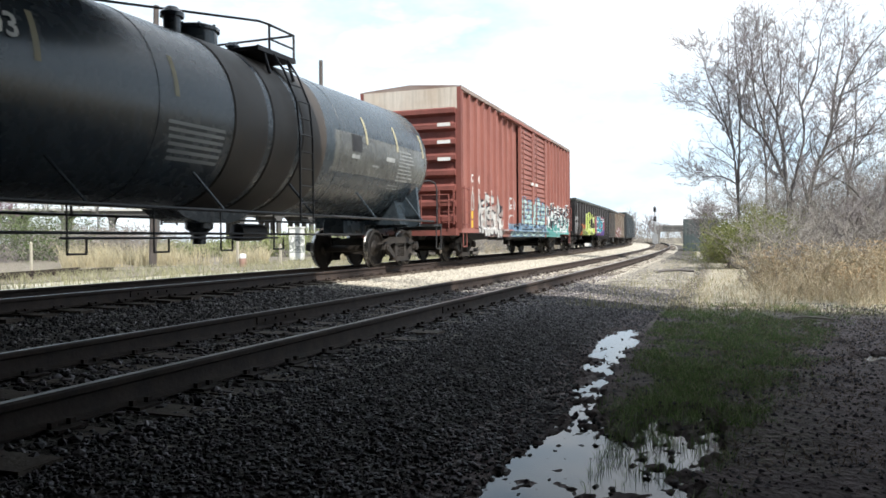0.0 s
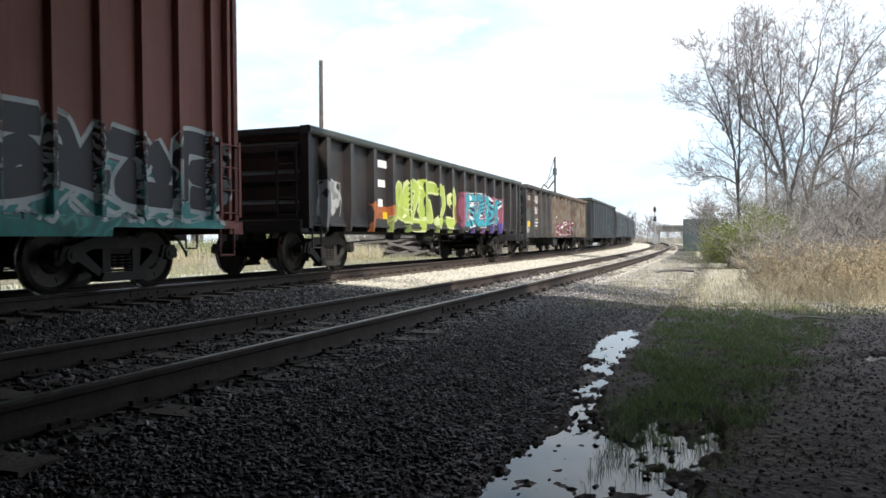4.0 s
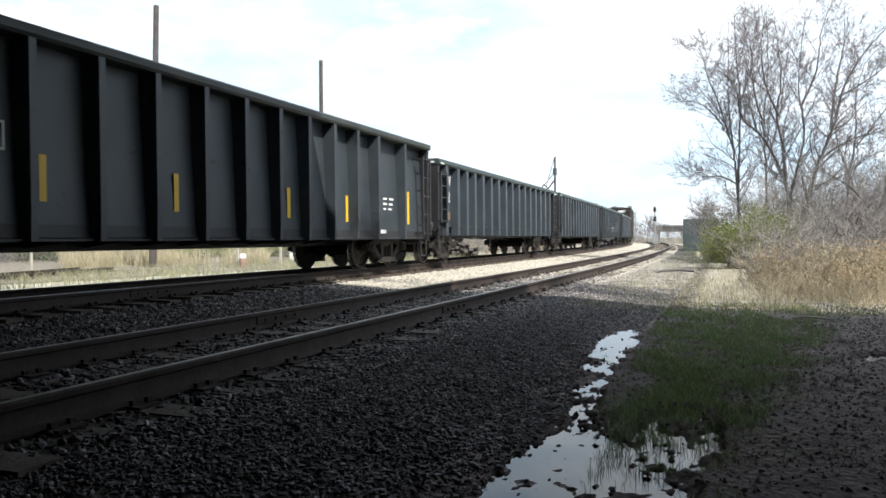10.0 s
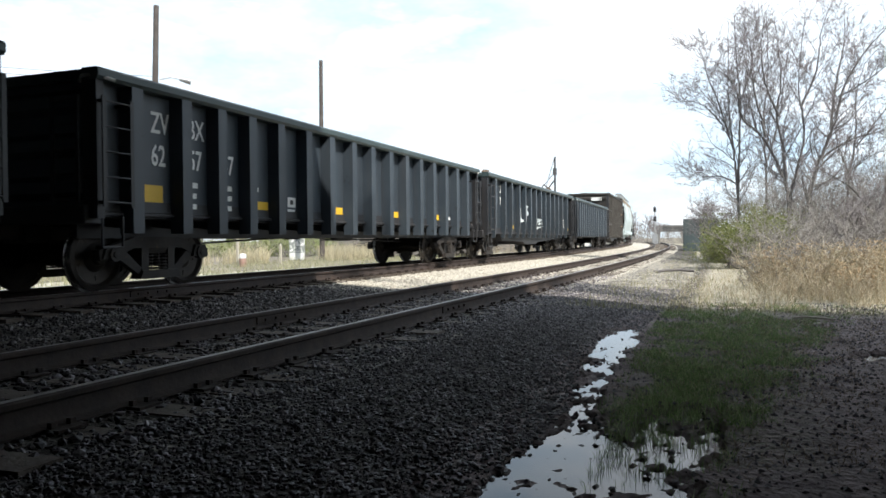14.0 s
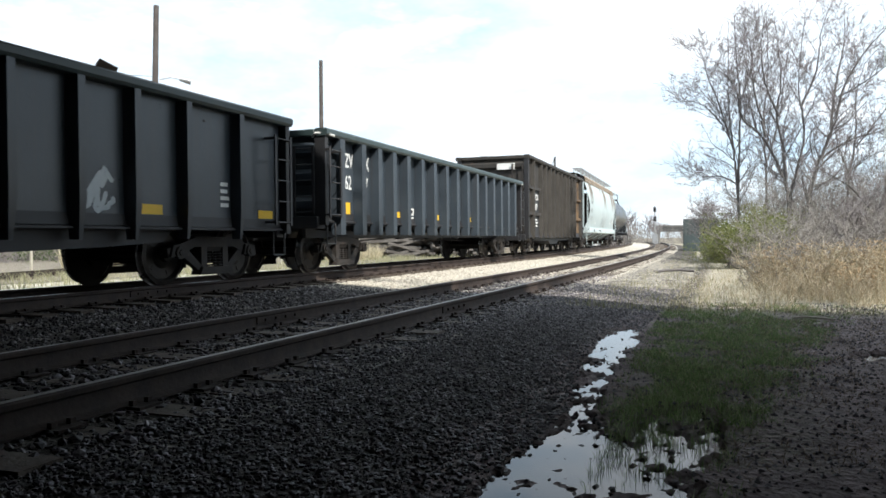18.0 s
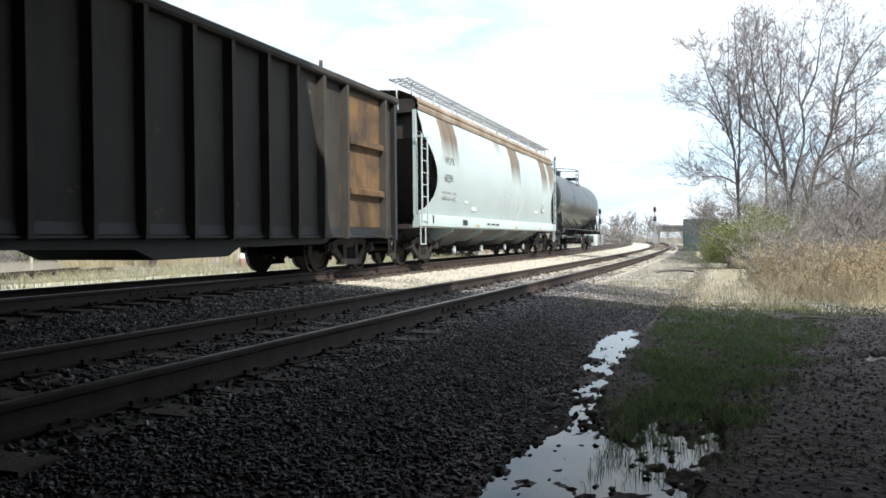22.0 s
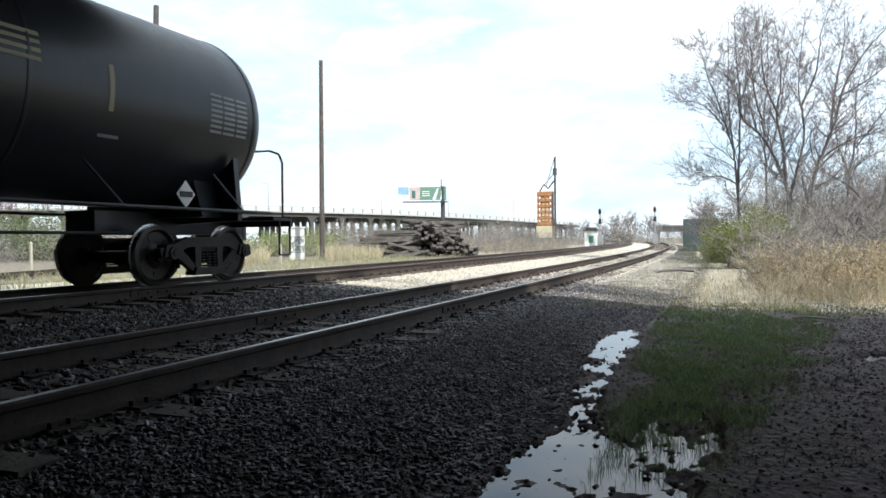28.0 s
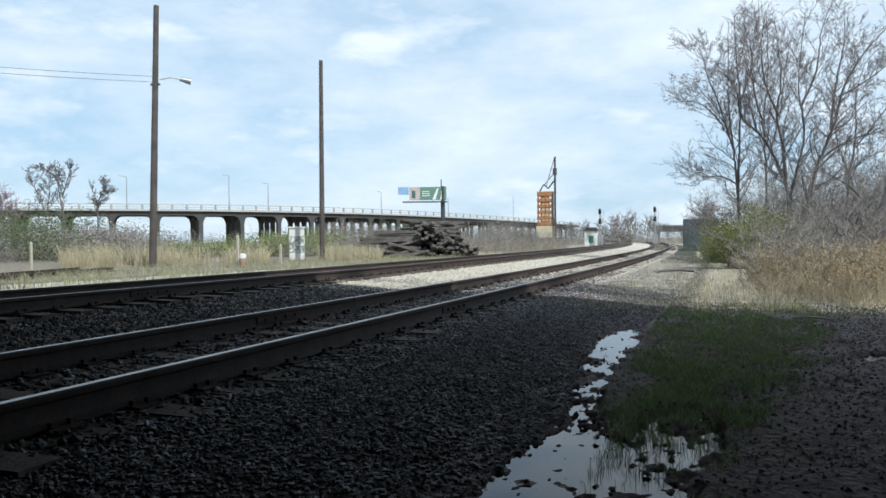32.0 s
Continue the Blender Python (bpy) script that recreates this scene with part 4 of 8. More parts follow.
# ---------------------------------------------------------------- boxcar
def boxcar():
    half, top, sill, w = 8.68, 5.18, 0.95, 1.6
    red = (0.3, 0.122, 0.098)
    side_m = mat("boxcar_red", red, (0.25, 0.1, 0.082), 0.65, streak=0.35, scale=0.8, bump=0.1, wear=(0.2, 0.08, 0.05), wear_at=0.68, layers=[
        (-7.0, -3.9, 0.7, 1.75, (0.4, 0.39, 0.37), (0.3, 0.28, 0.26), (0.25, 0.23, 0.22), 0.9, 0.6, 0.01, 0.7, 0.3),
        (-3.4, 3.2, 0.6, 1.25, (0.16, 0.3, 0.42), (0.36, 0.48, 0.52), (0.12, 0.22, 0.32), 1.4, 0.3, 0.015),
        (2.8, 8.45, 0.6, 1.75, (0.05, 0.32, 0.31), (0.07, 0.38, 0.36), (0.1, 0.42, 0.4), 0.8, 0.25, 0.006)])
    door_m = side_m
    end_m = mat("boxcar_end_red", (0.23, 0.073, 0.058), (0.16, 0.052, 0.044), 0.7, streak=0.45, bump=0.15, wear=(0.16, 0.07, 0.05))
    roof_m = mat("boxcar_roof", (0.33, 0.27, 0.24), (0.24, 0.17, 0.14), 0.6, 0.3, bump=0.1)
    cream = mat("boxcar_end_cream", (0.62, 0.57, 0.5), (0.5, 0.42, 0.34), 0.7, streak=0.5, bump=0.1)
    car = new("boxcar")
    tagged(car, "tall red boxcar with silver, mint and turquoise sprayed graffiti", "freight car", "cars of the train")
    wall = w - 0.1
    for k in (1, -1):
        part("side_wall", Shape().box(k * (wall - 0.03), k * wall, -half, half, sill + 0.02, top - 0.12), side_m, car)
        part("side_sill", Shape().prism([(k * (wall - 0.02), 0.98), (k * (w + 0.01), 0.98), (k * (w + 0.01), 0.9), (k * (w - 0.03), 0.74), (k * (wall - 0.02), 0.74)], "y", -half + 2.6, half - 2.6), side_m, car)
        part("side_sill_end", Shape().box(k * (wall - 0.02), k * w, -half, -half + 2.6, 0.86, 0.98), side_m, car)
        part("side_sill_end", Shape().box(k * (wall - 0.02), k * w, half - 2.6, half, 0.86, 0.98), side_m, car)
        part("roof_eave", Shape().box(k * (wall - 0.05), k * (w + 0.015), -half, half, top - 0.17, top - 0.06), roof_m, car)
        ys = [-8.48] + [-7.8 + 0.72 * i for i in range(8)] + [3.05 + 0.72 * i for i in range(8)] + [8.48]
        for y in ys:
            s = Shape().prism([(y - 0.05, 0), (y - 0.035, 0.1), (y + 0.035, 0.1), (y + 0.05, 0)], "z", 1.0, top - 0.18)
            s.v = [(k * (wall + 0.001 + q[1]), q[0], q[2]) for q in s.v]
            part("side_rib", s, side_m, car)
        for y0, y1 in ((-1.92, 0.2), (0.26, 2.6)):
            s = Shape()
            zs = [1.05]
            nn = 20
            rows = []
            for i in range(nn):
                z = 1.05 + (top - 1.35) * i / nn
                h = (top - 1.35) / nn
                for dz, dx in ((0, 0.06), (h * 0.55, 0.06), (h * 0.7, 0.015), (h * 0.85, 0.015)):
                    rows.append([(k * (w + dx), y0 + 0.1, z + dz), (k * (w + dx), y1 - 0.1, z + dz)])
            s.grid(rows)
            d = part("door", s, door_m, car, "corrugated sliding door")
            f = Shape()
            for a, b in ((y0, y0 + 0.12), (y1 - 0.12, y1)):
                f.box(k * (w - 0.01), k * (w + 0.09), a, b, 1.0, top - 0.25)
            part("door_edge", f, side_m, d)
            for y in (y0 + 0.35, y1 - 0.35):
                part("lock_rod", Shape().tube((k * (w + 0.11), y, 1.1), (k * (w + 0.11), y, top - 0.4), 0.018, 6), side_m, d)
            part("latch", Shape().box(k * (w + 0.08), k * (w + 0.13), y1 - 0.48 if y0 < 0 else y0 + 0.2, y1 - 0.2 if y0 < 0 else y0 + 0.48, 2.76, 2.87), WHITE, d, "white door latch")
        part("door_rail", Shape().box(k * w, k * (w + 0.1), -4.4, 3.4, 0.94, 1.0), side_m, car)
        part("door_rail", Shape().box(k * w, k * (w + 0.12), -4.4, 3.4, top - 0.28, top - 0.2), side_m, car)
    part("roof", Shape().prism([(-wall, top - 0.1), (wall, top - 0.1), (wall, top - 0.05), (0, top + 0.06), (-wall, top - 0.05)], "y", -half, half), roof_m, car)
    for i in range(14):
        y = -8.0 + i * 16 / 13
        part("roof_rib", Shape().prism([(-wall, top - 0.05), (0, top + 0.061), (wall, top - 0.05), (wall, top - 0.02), (0, top + 0.1), (-wall, top - 0.02)], "y", y - 0.04, y + 0.04), roof_m, car)
    for e in (-1, 1):
        part("end_wall", Shape().box(-wall + 0.05, wall - 0.05, e * (half - 0.04), e * (half - 0.1), sill, top - 0.12), end_m, car)
        part("end_band", Shape().box(-wall + 0.02, wall - 0.02, e * (half - 0.03), e * (half + 0.02), top - 0.72, top - 0.1), cream, car, "cream-painted band below the roof")
        for i in range(8):
            z = 1.25 + i * 0.45
            s = Shape().prism([(e * (half - 0.05), z - 0.14), (e * (half + 0.1), z - 0.06), (e * (half + 0.1), z + 0.06), (e * (half - 0.05), z + 0.14)], "x", -wall + 0.06, wall - 0.06)
            part("end_corrugation", s, end_m, car)
        for k in (1, -1):
            part("corner_post", Shape().box(k * (wall - 0.08), k * w, e * (half - 0.09), e * (half + 0.01), sill, top - 0.1), end_m, car)
        part("end_sill", Shape().box(-1.5, 1.5, e * (half - 0.1), e * (half + 0.25), 0.78, 0.98), end_m, car)
        part("crossover_rail", Shape().pipe([(-1.45, e * (half + 0.3), 1.0), (-1.45, e * (half + 0.3), 1.95), (-0.6, e * (half + 0.3), 1.95), (-0.6, e * (half + 0.3), 1.0)], 0.02, 6), end_m, car)
        part("crossover_rail", Shape().pipe([(0.45, e * (half + 0.3), 1.0), (0.45, e * (half + 0.3), 1.95), (1.3, e * (half + 0.3), 1.95), (1.3, e * (half + 0.3), 1.0)], 0.02, 6), end_m, car)
        end_ladder(car, e * (half + 0.05), 0.95, 1.15, 2.1, 0.45, 4, end_m, e)
        for k in (1, -1):
            y = -half + 0.06 if e < 0 else half - 0.52
            l = ladder(car, w, y, 1.1, 2.15, 0.46, 4, end_m, 0.07)
            if k < 0:
                l.scale = (-1, 1, 1)
            stirrup(car, k * w, y + 0.05, 0.45, 0.86, end_m)
    part("floor", Shape().box(-1.45, 1.45, -half + 0.1, half - 0.1, 0.86, 0.95), BLACK, car)
    part("centre_sill", Shape().box(-0.25, 0.25, -half, half, 0.66, 0.85), BLACK, car)
    x = wall + 0.006
    side_text("KC", 0.34, x, -7.66, 2.42, WHITE, car, 0.01, 0.9)
    side_text("SM", 0.34, x, -6.96, 2.42, WHITE, car, 0.01, 0.9)
    side_text("1", 0.34, x, -7.4, 2.04, WHITE, car)
    side_text("92", 0.34, x, -6.93, 2.0, WHITE, car)
    side_text("03", 0.34, x, -6.2, 1.95, WHITE, car)
    for z in (1.02, 1.3):
        patch("reflector", x + 0.002, -7.68, -7.32, z, z + 0.22, YELLOW, car, "yellow painted panel")
    for a in [(-5.5, -5.2, 1.95, 1.98), (-5.5, -5.2, 2.25, 2.28), (-5.5, -5.47, 1.98, 2.25), (-5.23, -5.2, 1.98, 2.25)]:
        patch("stencil_line", x, *a, WHITE, car)
    for z in (4.0, 3.5, 3.0):
        part("stencil_plate", Shape().box(0.9, 1.3, -half - 0.104, -half - 0.1, z - 0.05, z + 0.05), WHITE, car, "white stencilled line")
    pitch = (top - 1.35) / 20

    def skin(y, z):
        if z < 0.99:
            return w + 0.012
        if -1.92 < y < 2.6:
            if y < -1.8 or y > 2.48 or 0.08 < y < 0.38:
                return w + 0.092
            f = ((z - 1.05) / pitch) % 1.0
            return w + 0.062 - 0.045 * min(1, max(0, (f - 0.55) / 0.15)) * min(1, max(0, (1 - f) / 0.15))
        near = min(abs(y - r) for r in ys)
        return wall + 0.003 + 0.1 * min(1, max(0, (0.055 - near) / 0.02))

    spray_piece(car, skin, 5, -7.1, -4.3, 0.86, 1.95, 0.2, ((0.1, DARK_P), (0.0, SILVER_P)), 12, 0.12)
    spray_piece(car, skin, 4, -1.8, 2.5, 1.25, 2.0, 0.24, ((0.16, BLUE_P), (0.08, DARK_P), (0.0, MINT_P)), 14, 0.1)
    spray_piece(car, skin, 5, 2.95, 8.3, 1.3, 2.1, 0.34, ((0.13, PALE_P), (0.0, DARK_P)), 16, 0.2)
    spray_piece(car, skin, 4, 4.6, 8.1, 0.95, 1.45, 0.06, ((0.0, PALE_P),), 18, 0.2, 1.1, True)
    zig = [(-3.2, 0.8), (-2.6, 0.95), (-2.2, 0.8), (-1.6, 0.94), (-1.0, 0.79), (-0.3, 0.94), (0.4, 0.8), (1.1, 0.93), (1.8, 0.8), (2.5, 0.92)]
    scrawl(car, skin, [zig], 0.07, MINT_P)
    scrawl(car, skin, [[(q[0], q[1] + 0.32) for q in zig[1:]]], 0.09, DARK_P)
    spray_piece(car, skin, 2, -2.95, -2.2, 1.75, 2.1, 0.045, ((0.0, PALE_P),), 20, 0.2, 1.1, True)
    scrawl(car, skin, [[(-2.5, 1.7), (-2.48, 1.45), (-2.5, 1.2)], [(-3.1, 1.05), (-3.0, 1.45), (-2.6, 1.5), (-2.35, 1.05)]], 0.05, PALE_P)
    spray_piece(car, skin, 2, -7.75, -7.2, 1.55, 2.1, 0.05, ((0.0, SILVER_P),), 22, 0.2, 1.1, True)
    under(car, half, (-half + 1.9, half - 1.9))
    brake_rig(car, 0.98, half, BLACK)
    return car


CARS.append((boxcar(), 29.55))


# ---------------------------------------------------------------- tank cars
def tank_car(name_label, half, body, lid=-0.35, ladders=(1, -1)):
    cz, R = 2.68, 1.48
    car = new("tank_car")
    tagged(car, name_label, "freight car", "cars of the train")
    prof = []
    for i in range(9):
        t = math.pi / 2 * i / 8
        prof.append((R * math.sin(t), -half + 0.72 * (1 - math.cos(t))))
    prof += [(R, y) for y in spaced(-half + 1.5, half - 1.5, 7)]
    for i in range(9):
        t = math.pi / 2 * (1 - i / 8)
        prof.append((R * math.sin(t), half - 0.72 * (1 - math.cos(t))))
    shell = part("tank", Shape().lathe(prof, "y", (0, 0, cz), 56), body, car)
    for y in (-half + 0.75, -half / 3, half / 3, half - 0.75):
        part("weld_band", Shape().lathe([(R, y - 0.03), (R + 0.008, y - 0.02), (R + 0.008, y + 0.02), (R, y + 0.03)], "y", (0, 0, cz), 56), body, shell)
    # manway, valves and platform
    part("manway", Shape().lathe([(0.36, 4.05), (0.36, 4.4), (0.4, 4.4), (0.4, 4.46), (0.3, 4.5), (0, 4.52)], "z", (0, lid, 0), 20), body, car, "round manway with a bolted lid")
    for t in range(8):
        a = t * math.pi / 4
        part("bolt", Shape().tube((0.38 * math.cos(a), 0.38 * math.sin(a) + lid, 4.4), (0.38 * math.cos(a), 0.38 * math.sin(a) + lid, 4.49), 0.025, 6), body, car)
    part("valve", Shape().lathe([(0.15, 4.1), (0.15, 4.45), (0.2, 4.45), (0.2, 4.52), (0.1, 4.62), (0, 4.62)], "z", (0.1, lid - 0.75, 0), 12), body, car)
    part("valve", Shape().lathe([(0.1, 4.1), (0.1, 4.32), (0.14, 4.34), (0.1, 4.4), (0, 4.4)], "z", (0.1, lid + 0.9, 0), 10), body, car)
    for k in (1, -1):
        s = Shape()
        x0, x1 = (0.45, 1.05)
        y0 = 0.35 if k > 0 else -1.6
        s.box(k * x0, k * x1, y0, 1.6, 4.08, 4.12)
        for y in spaced(y0 + 0.05, 1.55, 8 if k > 0 else 14):
            s.box(k * x0, k * x1, y - 0.02, y + 0.02, 4.119, 4.16)
        s.box(k * x0, k * (x0 + 0.03), y0, 1.6, 4.119, 4.165).box(k * (x1 - 0.03), k * x1, y0, 1.6, 4.119, 4.165)
        part("platform", s, BLACK, car, "black grated platform")
        s = Shape()
        for y in (0.75, 1.58) if k > 0 else (-1.58, -0.5, 0.6, 1.58):
            s.tube((k * 1.02, y, 4.1), (k * 1.02, y, 4.62), 0.022, 6)
        if k > 0:
            s.pipe([(1.02, 1.58, 4.62), (1.02, 0.75, 4.62), (0.9, 0.6, 4.66), (-0.9, -1.5, 4.66)], 0.022, 6)
            s.pipe([(1.02, 1.58, 4.36), (1.02, 0.75, 4.36)], 0.018, 6)
            s.pipe([(1.02, 1.58, 4.62), (-1.02, 1.6, 4.62)], 0.022, 6)
        else:
            s.pipe([(-1.02, -1.58, 4.66), (-1.02, 1.58, 4.62)], 0.022, 6)
            s.pipe([(-1.02, -1.58, 4.36), (-1.02, 1.58, 4.36)], 0.018, 6)
        part("handrail", s, BLACK, car)
        for y in (0.6, 1.4):
            part("platform_brace", Shape().tube((k * 1.0, y, 4.08), (k * 1.12, y, 3.7), 0.03, 6), BLACK, car)
        # ladder that follows the shell
        if k in ladders:
            s = Shape()
            arc = [(1.05, 4.1), (1.28, 3.75), (1.52, 3.2), (1.58, 2.6), (1.58, 1.0)]
            for y in (0.85 + 0.0, 1.3):
                s.pipe([(k * a, y, b) for a, b in arc], 0.02, 6)
            ld = part("ladder", s, BLACK, car)
            for i in range(10):
                z = 1.05 + i * 0.31
                xx = np.interp(z, [q[1] for q in arc[::-1]], [q[0] for q in arc[::-1]])
                part("rung", Shape().tube((k * xx, 0.85, z), (k * xx, 1.3, z), 0.014, 6), BLACK, ld)
        part("side_rail", Shape().tube((k * 1.56, -half + 0.4, 1.14), (k * 1.56, half - 0.4, 1.14), 0.026, 8), BLACK, car)
        for y in spaced(-half + 1.2, half - 1.2, 6):
            part("rail_bracket", Shape().tube((k * 1.56, y, 1.14), (k * 1.25, y - 0.35, 1.72), 0.024, 6), body, car)
        for e in (-1, 1):
            part("bolster_web", Shape().prism([(0.2, 0.95), (1.5, 1.0), (1.5, 1.1), (1.42, 2.0), (1.1, 1.7), (0.5, 1.3), (0.2, 1.2)] if k > 0 else [(-0.2, 0.95), (-1.5, 1.0), (-1.5, 1.1), (-1.42, 2.0), (-1.1, 1.7), (-0.5, 1.3), (-0.2, 1.2)], "y", e * (half - 1.2) - 0.06, e * (half - 1.2) + 0.06), body, car)
            stirrup(car, k * 1.5, e * (half + 0.1) - 0.17, 0.42, 1.0, BLACK)
    for e in (-1, 1):
        part("stub_sill", Shape().box(-0.28, 0.28, e * (half - 3.0), e * (half + 0.55), 0.78, 1.14), body, car, bevel=0.01)
        part("end_platform", Shape().box(-1.5, 1.5, e * (half - 0.25), e * (half + 0.32), 1.02, 1.07), BLACK, car)
        part("end_beam", Shape().box(-1.5, 1.5, e * (half + 0.28), e * (half + 0.34), 0.92, 1.1), BLACK, car)
        for k in (1, -1):
            s = Shape()
            s.pipe([(k * 1.45, e * (half + 0.12), 1.07), (k * 1.45, e * (half + 0.12), 2.05), (k * 1.4, e * (half + 0.1), 2.2), (k * 1.3, e * (half - 0.05), 2.25), (k * 1.22, e * (half - 0.42), 2.2)], 0.02, 6)
            part("end_handrail", s, BLACK, car)
        part("saddle", Shape().prism([(-1.2, 1.05), (1.2, 1.05), (1.0, 1.75), (0.6, 1.5), (0, 1.4), (-0.6, 1.5), (-1.0, 1.75)], "y", e * (half - 1.5) - 0.25, e * (half - 1.5) + 0.25), body, car)
    part("brake_wheel", Shape().lathe([(0.24, 0), (0.27, 0.02), (0.24, 0.04), (0.21, 0.02), (0.24, 0)], "y", (0.9, -half - 0.3, 1.9), 16), BLACK, car)
    part("brake_stand", Shape().box(0.86, 0.94, -half - 0.32, -half - 0.24, 1.07, 1.95), BLACK, car)
    part("outlet_valve", Shape().lathe([(0, 0.62), (0.12, 0.62), (0.12, 0.8), (0.25, 0.9), (0.25, 1.25), (0, 1.25)], "z", (0, 0, 0), 14), body, car)
    part("outlet_skid", Shape().prism([(-1.05, 1.22), (1.05, 1.22), (0.8, 1.08), (0.4, 1.0), (-0.4, 1.0), (-0.8, 1.08)], "x", -0.35, 0.35), body, car)
    under(car, half + 0.35, (-half + 1.4, half - 1.4))
    # piping and rods under the shell
    s = Shape().tube((0.5, -half + 2.4, 0.8), (0.5, half - 2.4, 0.8), 0.025, 6)
    s.tube((1.3, -4.2, 0.72), (1.3, 0.5, 0.72), 0.02, 6)
    for y in (-4.1, -2.6, -1.1, 0.4):
        s.pipe([(1.3, y, 0.72), (1.3, y, 0.52), (1.3, y + 0.3, 0.52), (1.3, y + 0.3, 0.72)], 0.016, 6)
        s.tube((1.3, y, 0.72), (1.3, y, 1.14), 0.014, 6)
    part("brake_rod_gear", s, BLACK, car)
    part("air_reservoir", Shape().lathe([(0, -0.5), (0.18, -0.42), (0.18, 0.42), (0, 0.5)], "y", (-0.5, 2.2, 0.85), 12), BLACK, car)
    return car, cz, R


def on_shell(car, cz, R, y0, y1, z0, z1, material, name, label=""):
    """A thin plate that follows the shell between two heights."""
    rows = []
    for i in range(6):
        z = z0 + (z1 - z0) * i / 5
        x = math.sqrt(max(0.01, R * R - (z - cz) ** 2)) + 0.006
        rows.append([(x, y0, z), (x, y1, z)])
    return part(name, Shape().grid(rows), material, car, label)


def shell_text(car, cz, R, body, size, y, z, material):
    z_mid = z + size * 0.35
    x = math.sqrt(R * R - (z_mid - cz) ** 2)
    tilt = math.asin((z_mid - cz) / R)
    ob = new("lettering", letters(body, size, material.name, 0.008))
    ob.parent = car
    up = Vector((-math.sin(tilt), 0, math.cos(tilt)))
    outv = Vector((math.cos(tilt), 0, math.sin(tilt)))
    m = Matrix(((0, up.x, outv.x, 0), (1, 0, 0, 0), (0, up.z, outv.z, 0), (0, 0, 0, 1)))
    ob.matrix_local = Matrix.Translation(Vector((x, y, z_mid)) + outv * 0.012 - up * size * 0.35) @ m
    return ob


DULL_YELLOW = mat("dull_yellow_strip", (0.42, 0.38, 0.24), (0.32, 0.29, 0.2), 0.6, bump=0.05)
STENCIL = mat("grey_stencil", (0.36, 0.37, 0.36), (0.24, 0.25, 0.25), 0.6, bump=0.03)
# Pale dust band only where the sun falls at first: sunlight in its colour.
TANK_A = mat("tank_black_dust_sunlit", (0.026, 0.038, 0.05), (0.036, 0.048, 0.058), 0.27, streak=0.3, bump=0.03, spec=0.55, layers=[(2.1, 8.2, 2.05, 2.95, (0.15, 0.152, 0.14), (0.135, 0.135, 0.122), (0.145, 0.145, 0.13), 0.5, 0.05, 0.0, 0.8)])
c, cz, R = tank_car("black tank car, dusty and toned pale on its sunlit end, with pale reflective strips", 7.9, TANK_A, 0.0)
for y in (-4.68, -2.33, -0.13, 1.55, 3.75, 5.36, 6.95):
    on_shell(c, cz, R, y, y + 0.09, 2.75, 3.35, DULL_YELLOW, "reflector", "pale yellow reflective strip")
for i in range(6):
    on_shell(c, cz, R, -2.45 + 0.03 * i, -1.15, 2.36 - i * 0.1, 2.41 - i * 0.1, STENCIL, "stencil_line")
BAND = mat("tank_brown_band", (0.035, 0.03, 0.027), (0.06, 0.05, 0.042), 0.55, streak=0.6, bump=0.08)
for a, b in ((-0.95, 0.0), (0.15, 0.95), (1.1, 2.0)):
    part("jacket_band", Shape().lathe([(R, a), (R + 0.02, a + 0.03), (R + 0.02, b - 0.03), (R, b)], "y", (0, 0, cz), 56), BAND, c, "brown-black jacket band")
shell_text(c, cz, R, "03", 0.42, -5.25, 2.95, WHITE)
for i in range(9):
    on_shell(c, cz, R, 5.5, 6.2 + 0.07 * (i * 5 % 4), 2.76 - i * 0.085, 2.79 - i * 0.085, STENCIL, "stencil_line")
on_shell(c, cz, R, 4.78, 5.26, 2.48, 2.58, STENCIL, "stencil_line")
on_shell(c, cz, R, 4.1, 4.45, 2.3, 2.33, STENCIL, "stencil_line")
for i in range(2):
    on_shell(c, cz, R, 5.2, 5.75, 1.95 - i * 0.07, 1.97 - i * 0.07, STENCIL, "stencil_line")
on_shell(c, cz, R, 3.1, 3.55, 2.55, 2.9, BLACK, "placard_holder")
on_shell(c, cz, R, 3.1, 3.45, 2.4, 2.48, STENCIL, "stencil_line")
CARS.append((c, 11.15))

TANK_B = mat("tank_black", (0.014, 0.018, 0.022), (0.022, 0.026, 0.03), 0.32, streak=0.25, bump=0.03, spec=0.35)
c, cz, R = tank_car("clean black tank car with pale yellow reflective strips", 7.62, TANK_B, -0.65, (-1,))
for y in (-6.75, -3.9, -0.95, 1.5, 3.73):
    on_shell(c, cz, R, y, y + 0.08, 2.35 if y > -6 else 1.9, 2.95 if y > -6 else 3.3, DULL_YELLOW, "reflector", "yellow reflective strip")
shell_text(c, cz, R, "SHPX  200433", 0.3, -6.4, 2.2, STENCIL)
for i in range(4):
    on_shell(c, cz, R, -6.35, -4.8 + 0.2 * (i % 2), 2.08 - i * 0.11, 2.12 - i * 0.11, STENCIL, "stencil_line")
for i in range(8):
    for j in range(3):
        on_shell(c, cz, R, 5.75 + j * 0.32, 6.03 + j * 0.32, 2.9 - i * 0.08, 2.94 - i * 0.08, STENCIL, "stencil_line")
for i in range(4):
    on_shell(c, cz, R, 2.1, 2.7, 3.05 - i * 0.1, 3.1 - i * 0.1, DULL_YELLOW, "stencil_line")
on_shell(c, cz, R, 3.65, 4.0, 2.02, 2.06, STENCIL, "stencil_line")
pl = Shape().prism([(0, -0.2), (0.2, 0), (0, 0.2), (-0.2, 0)], "x", 0, 0.01)
part("placard", pl, WHITE, c, "white diamond placard", (1.53, 5.08, 1.35))
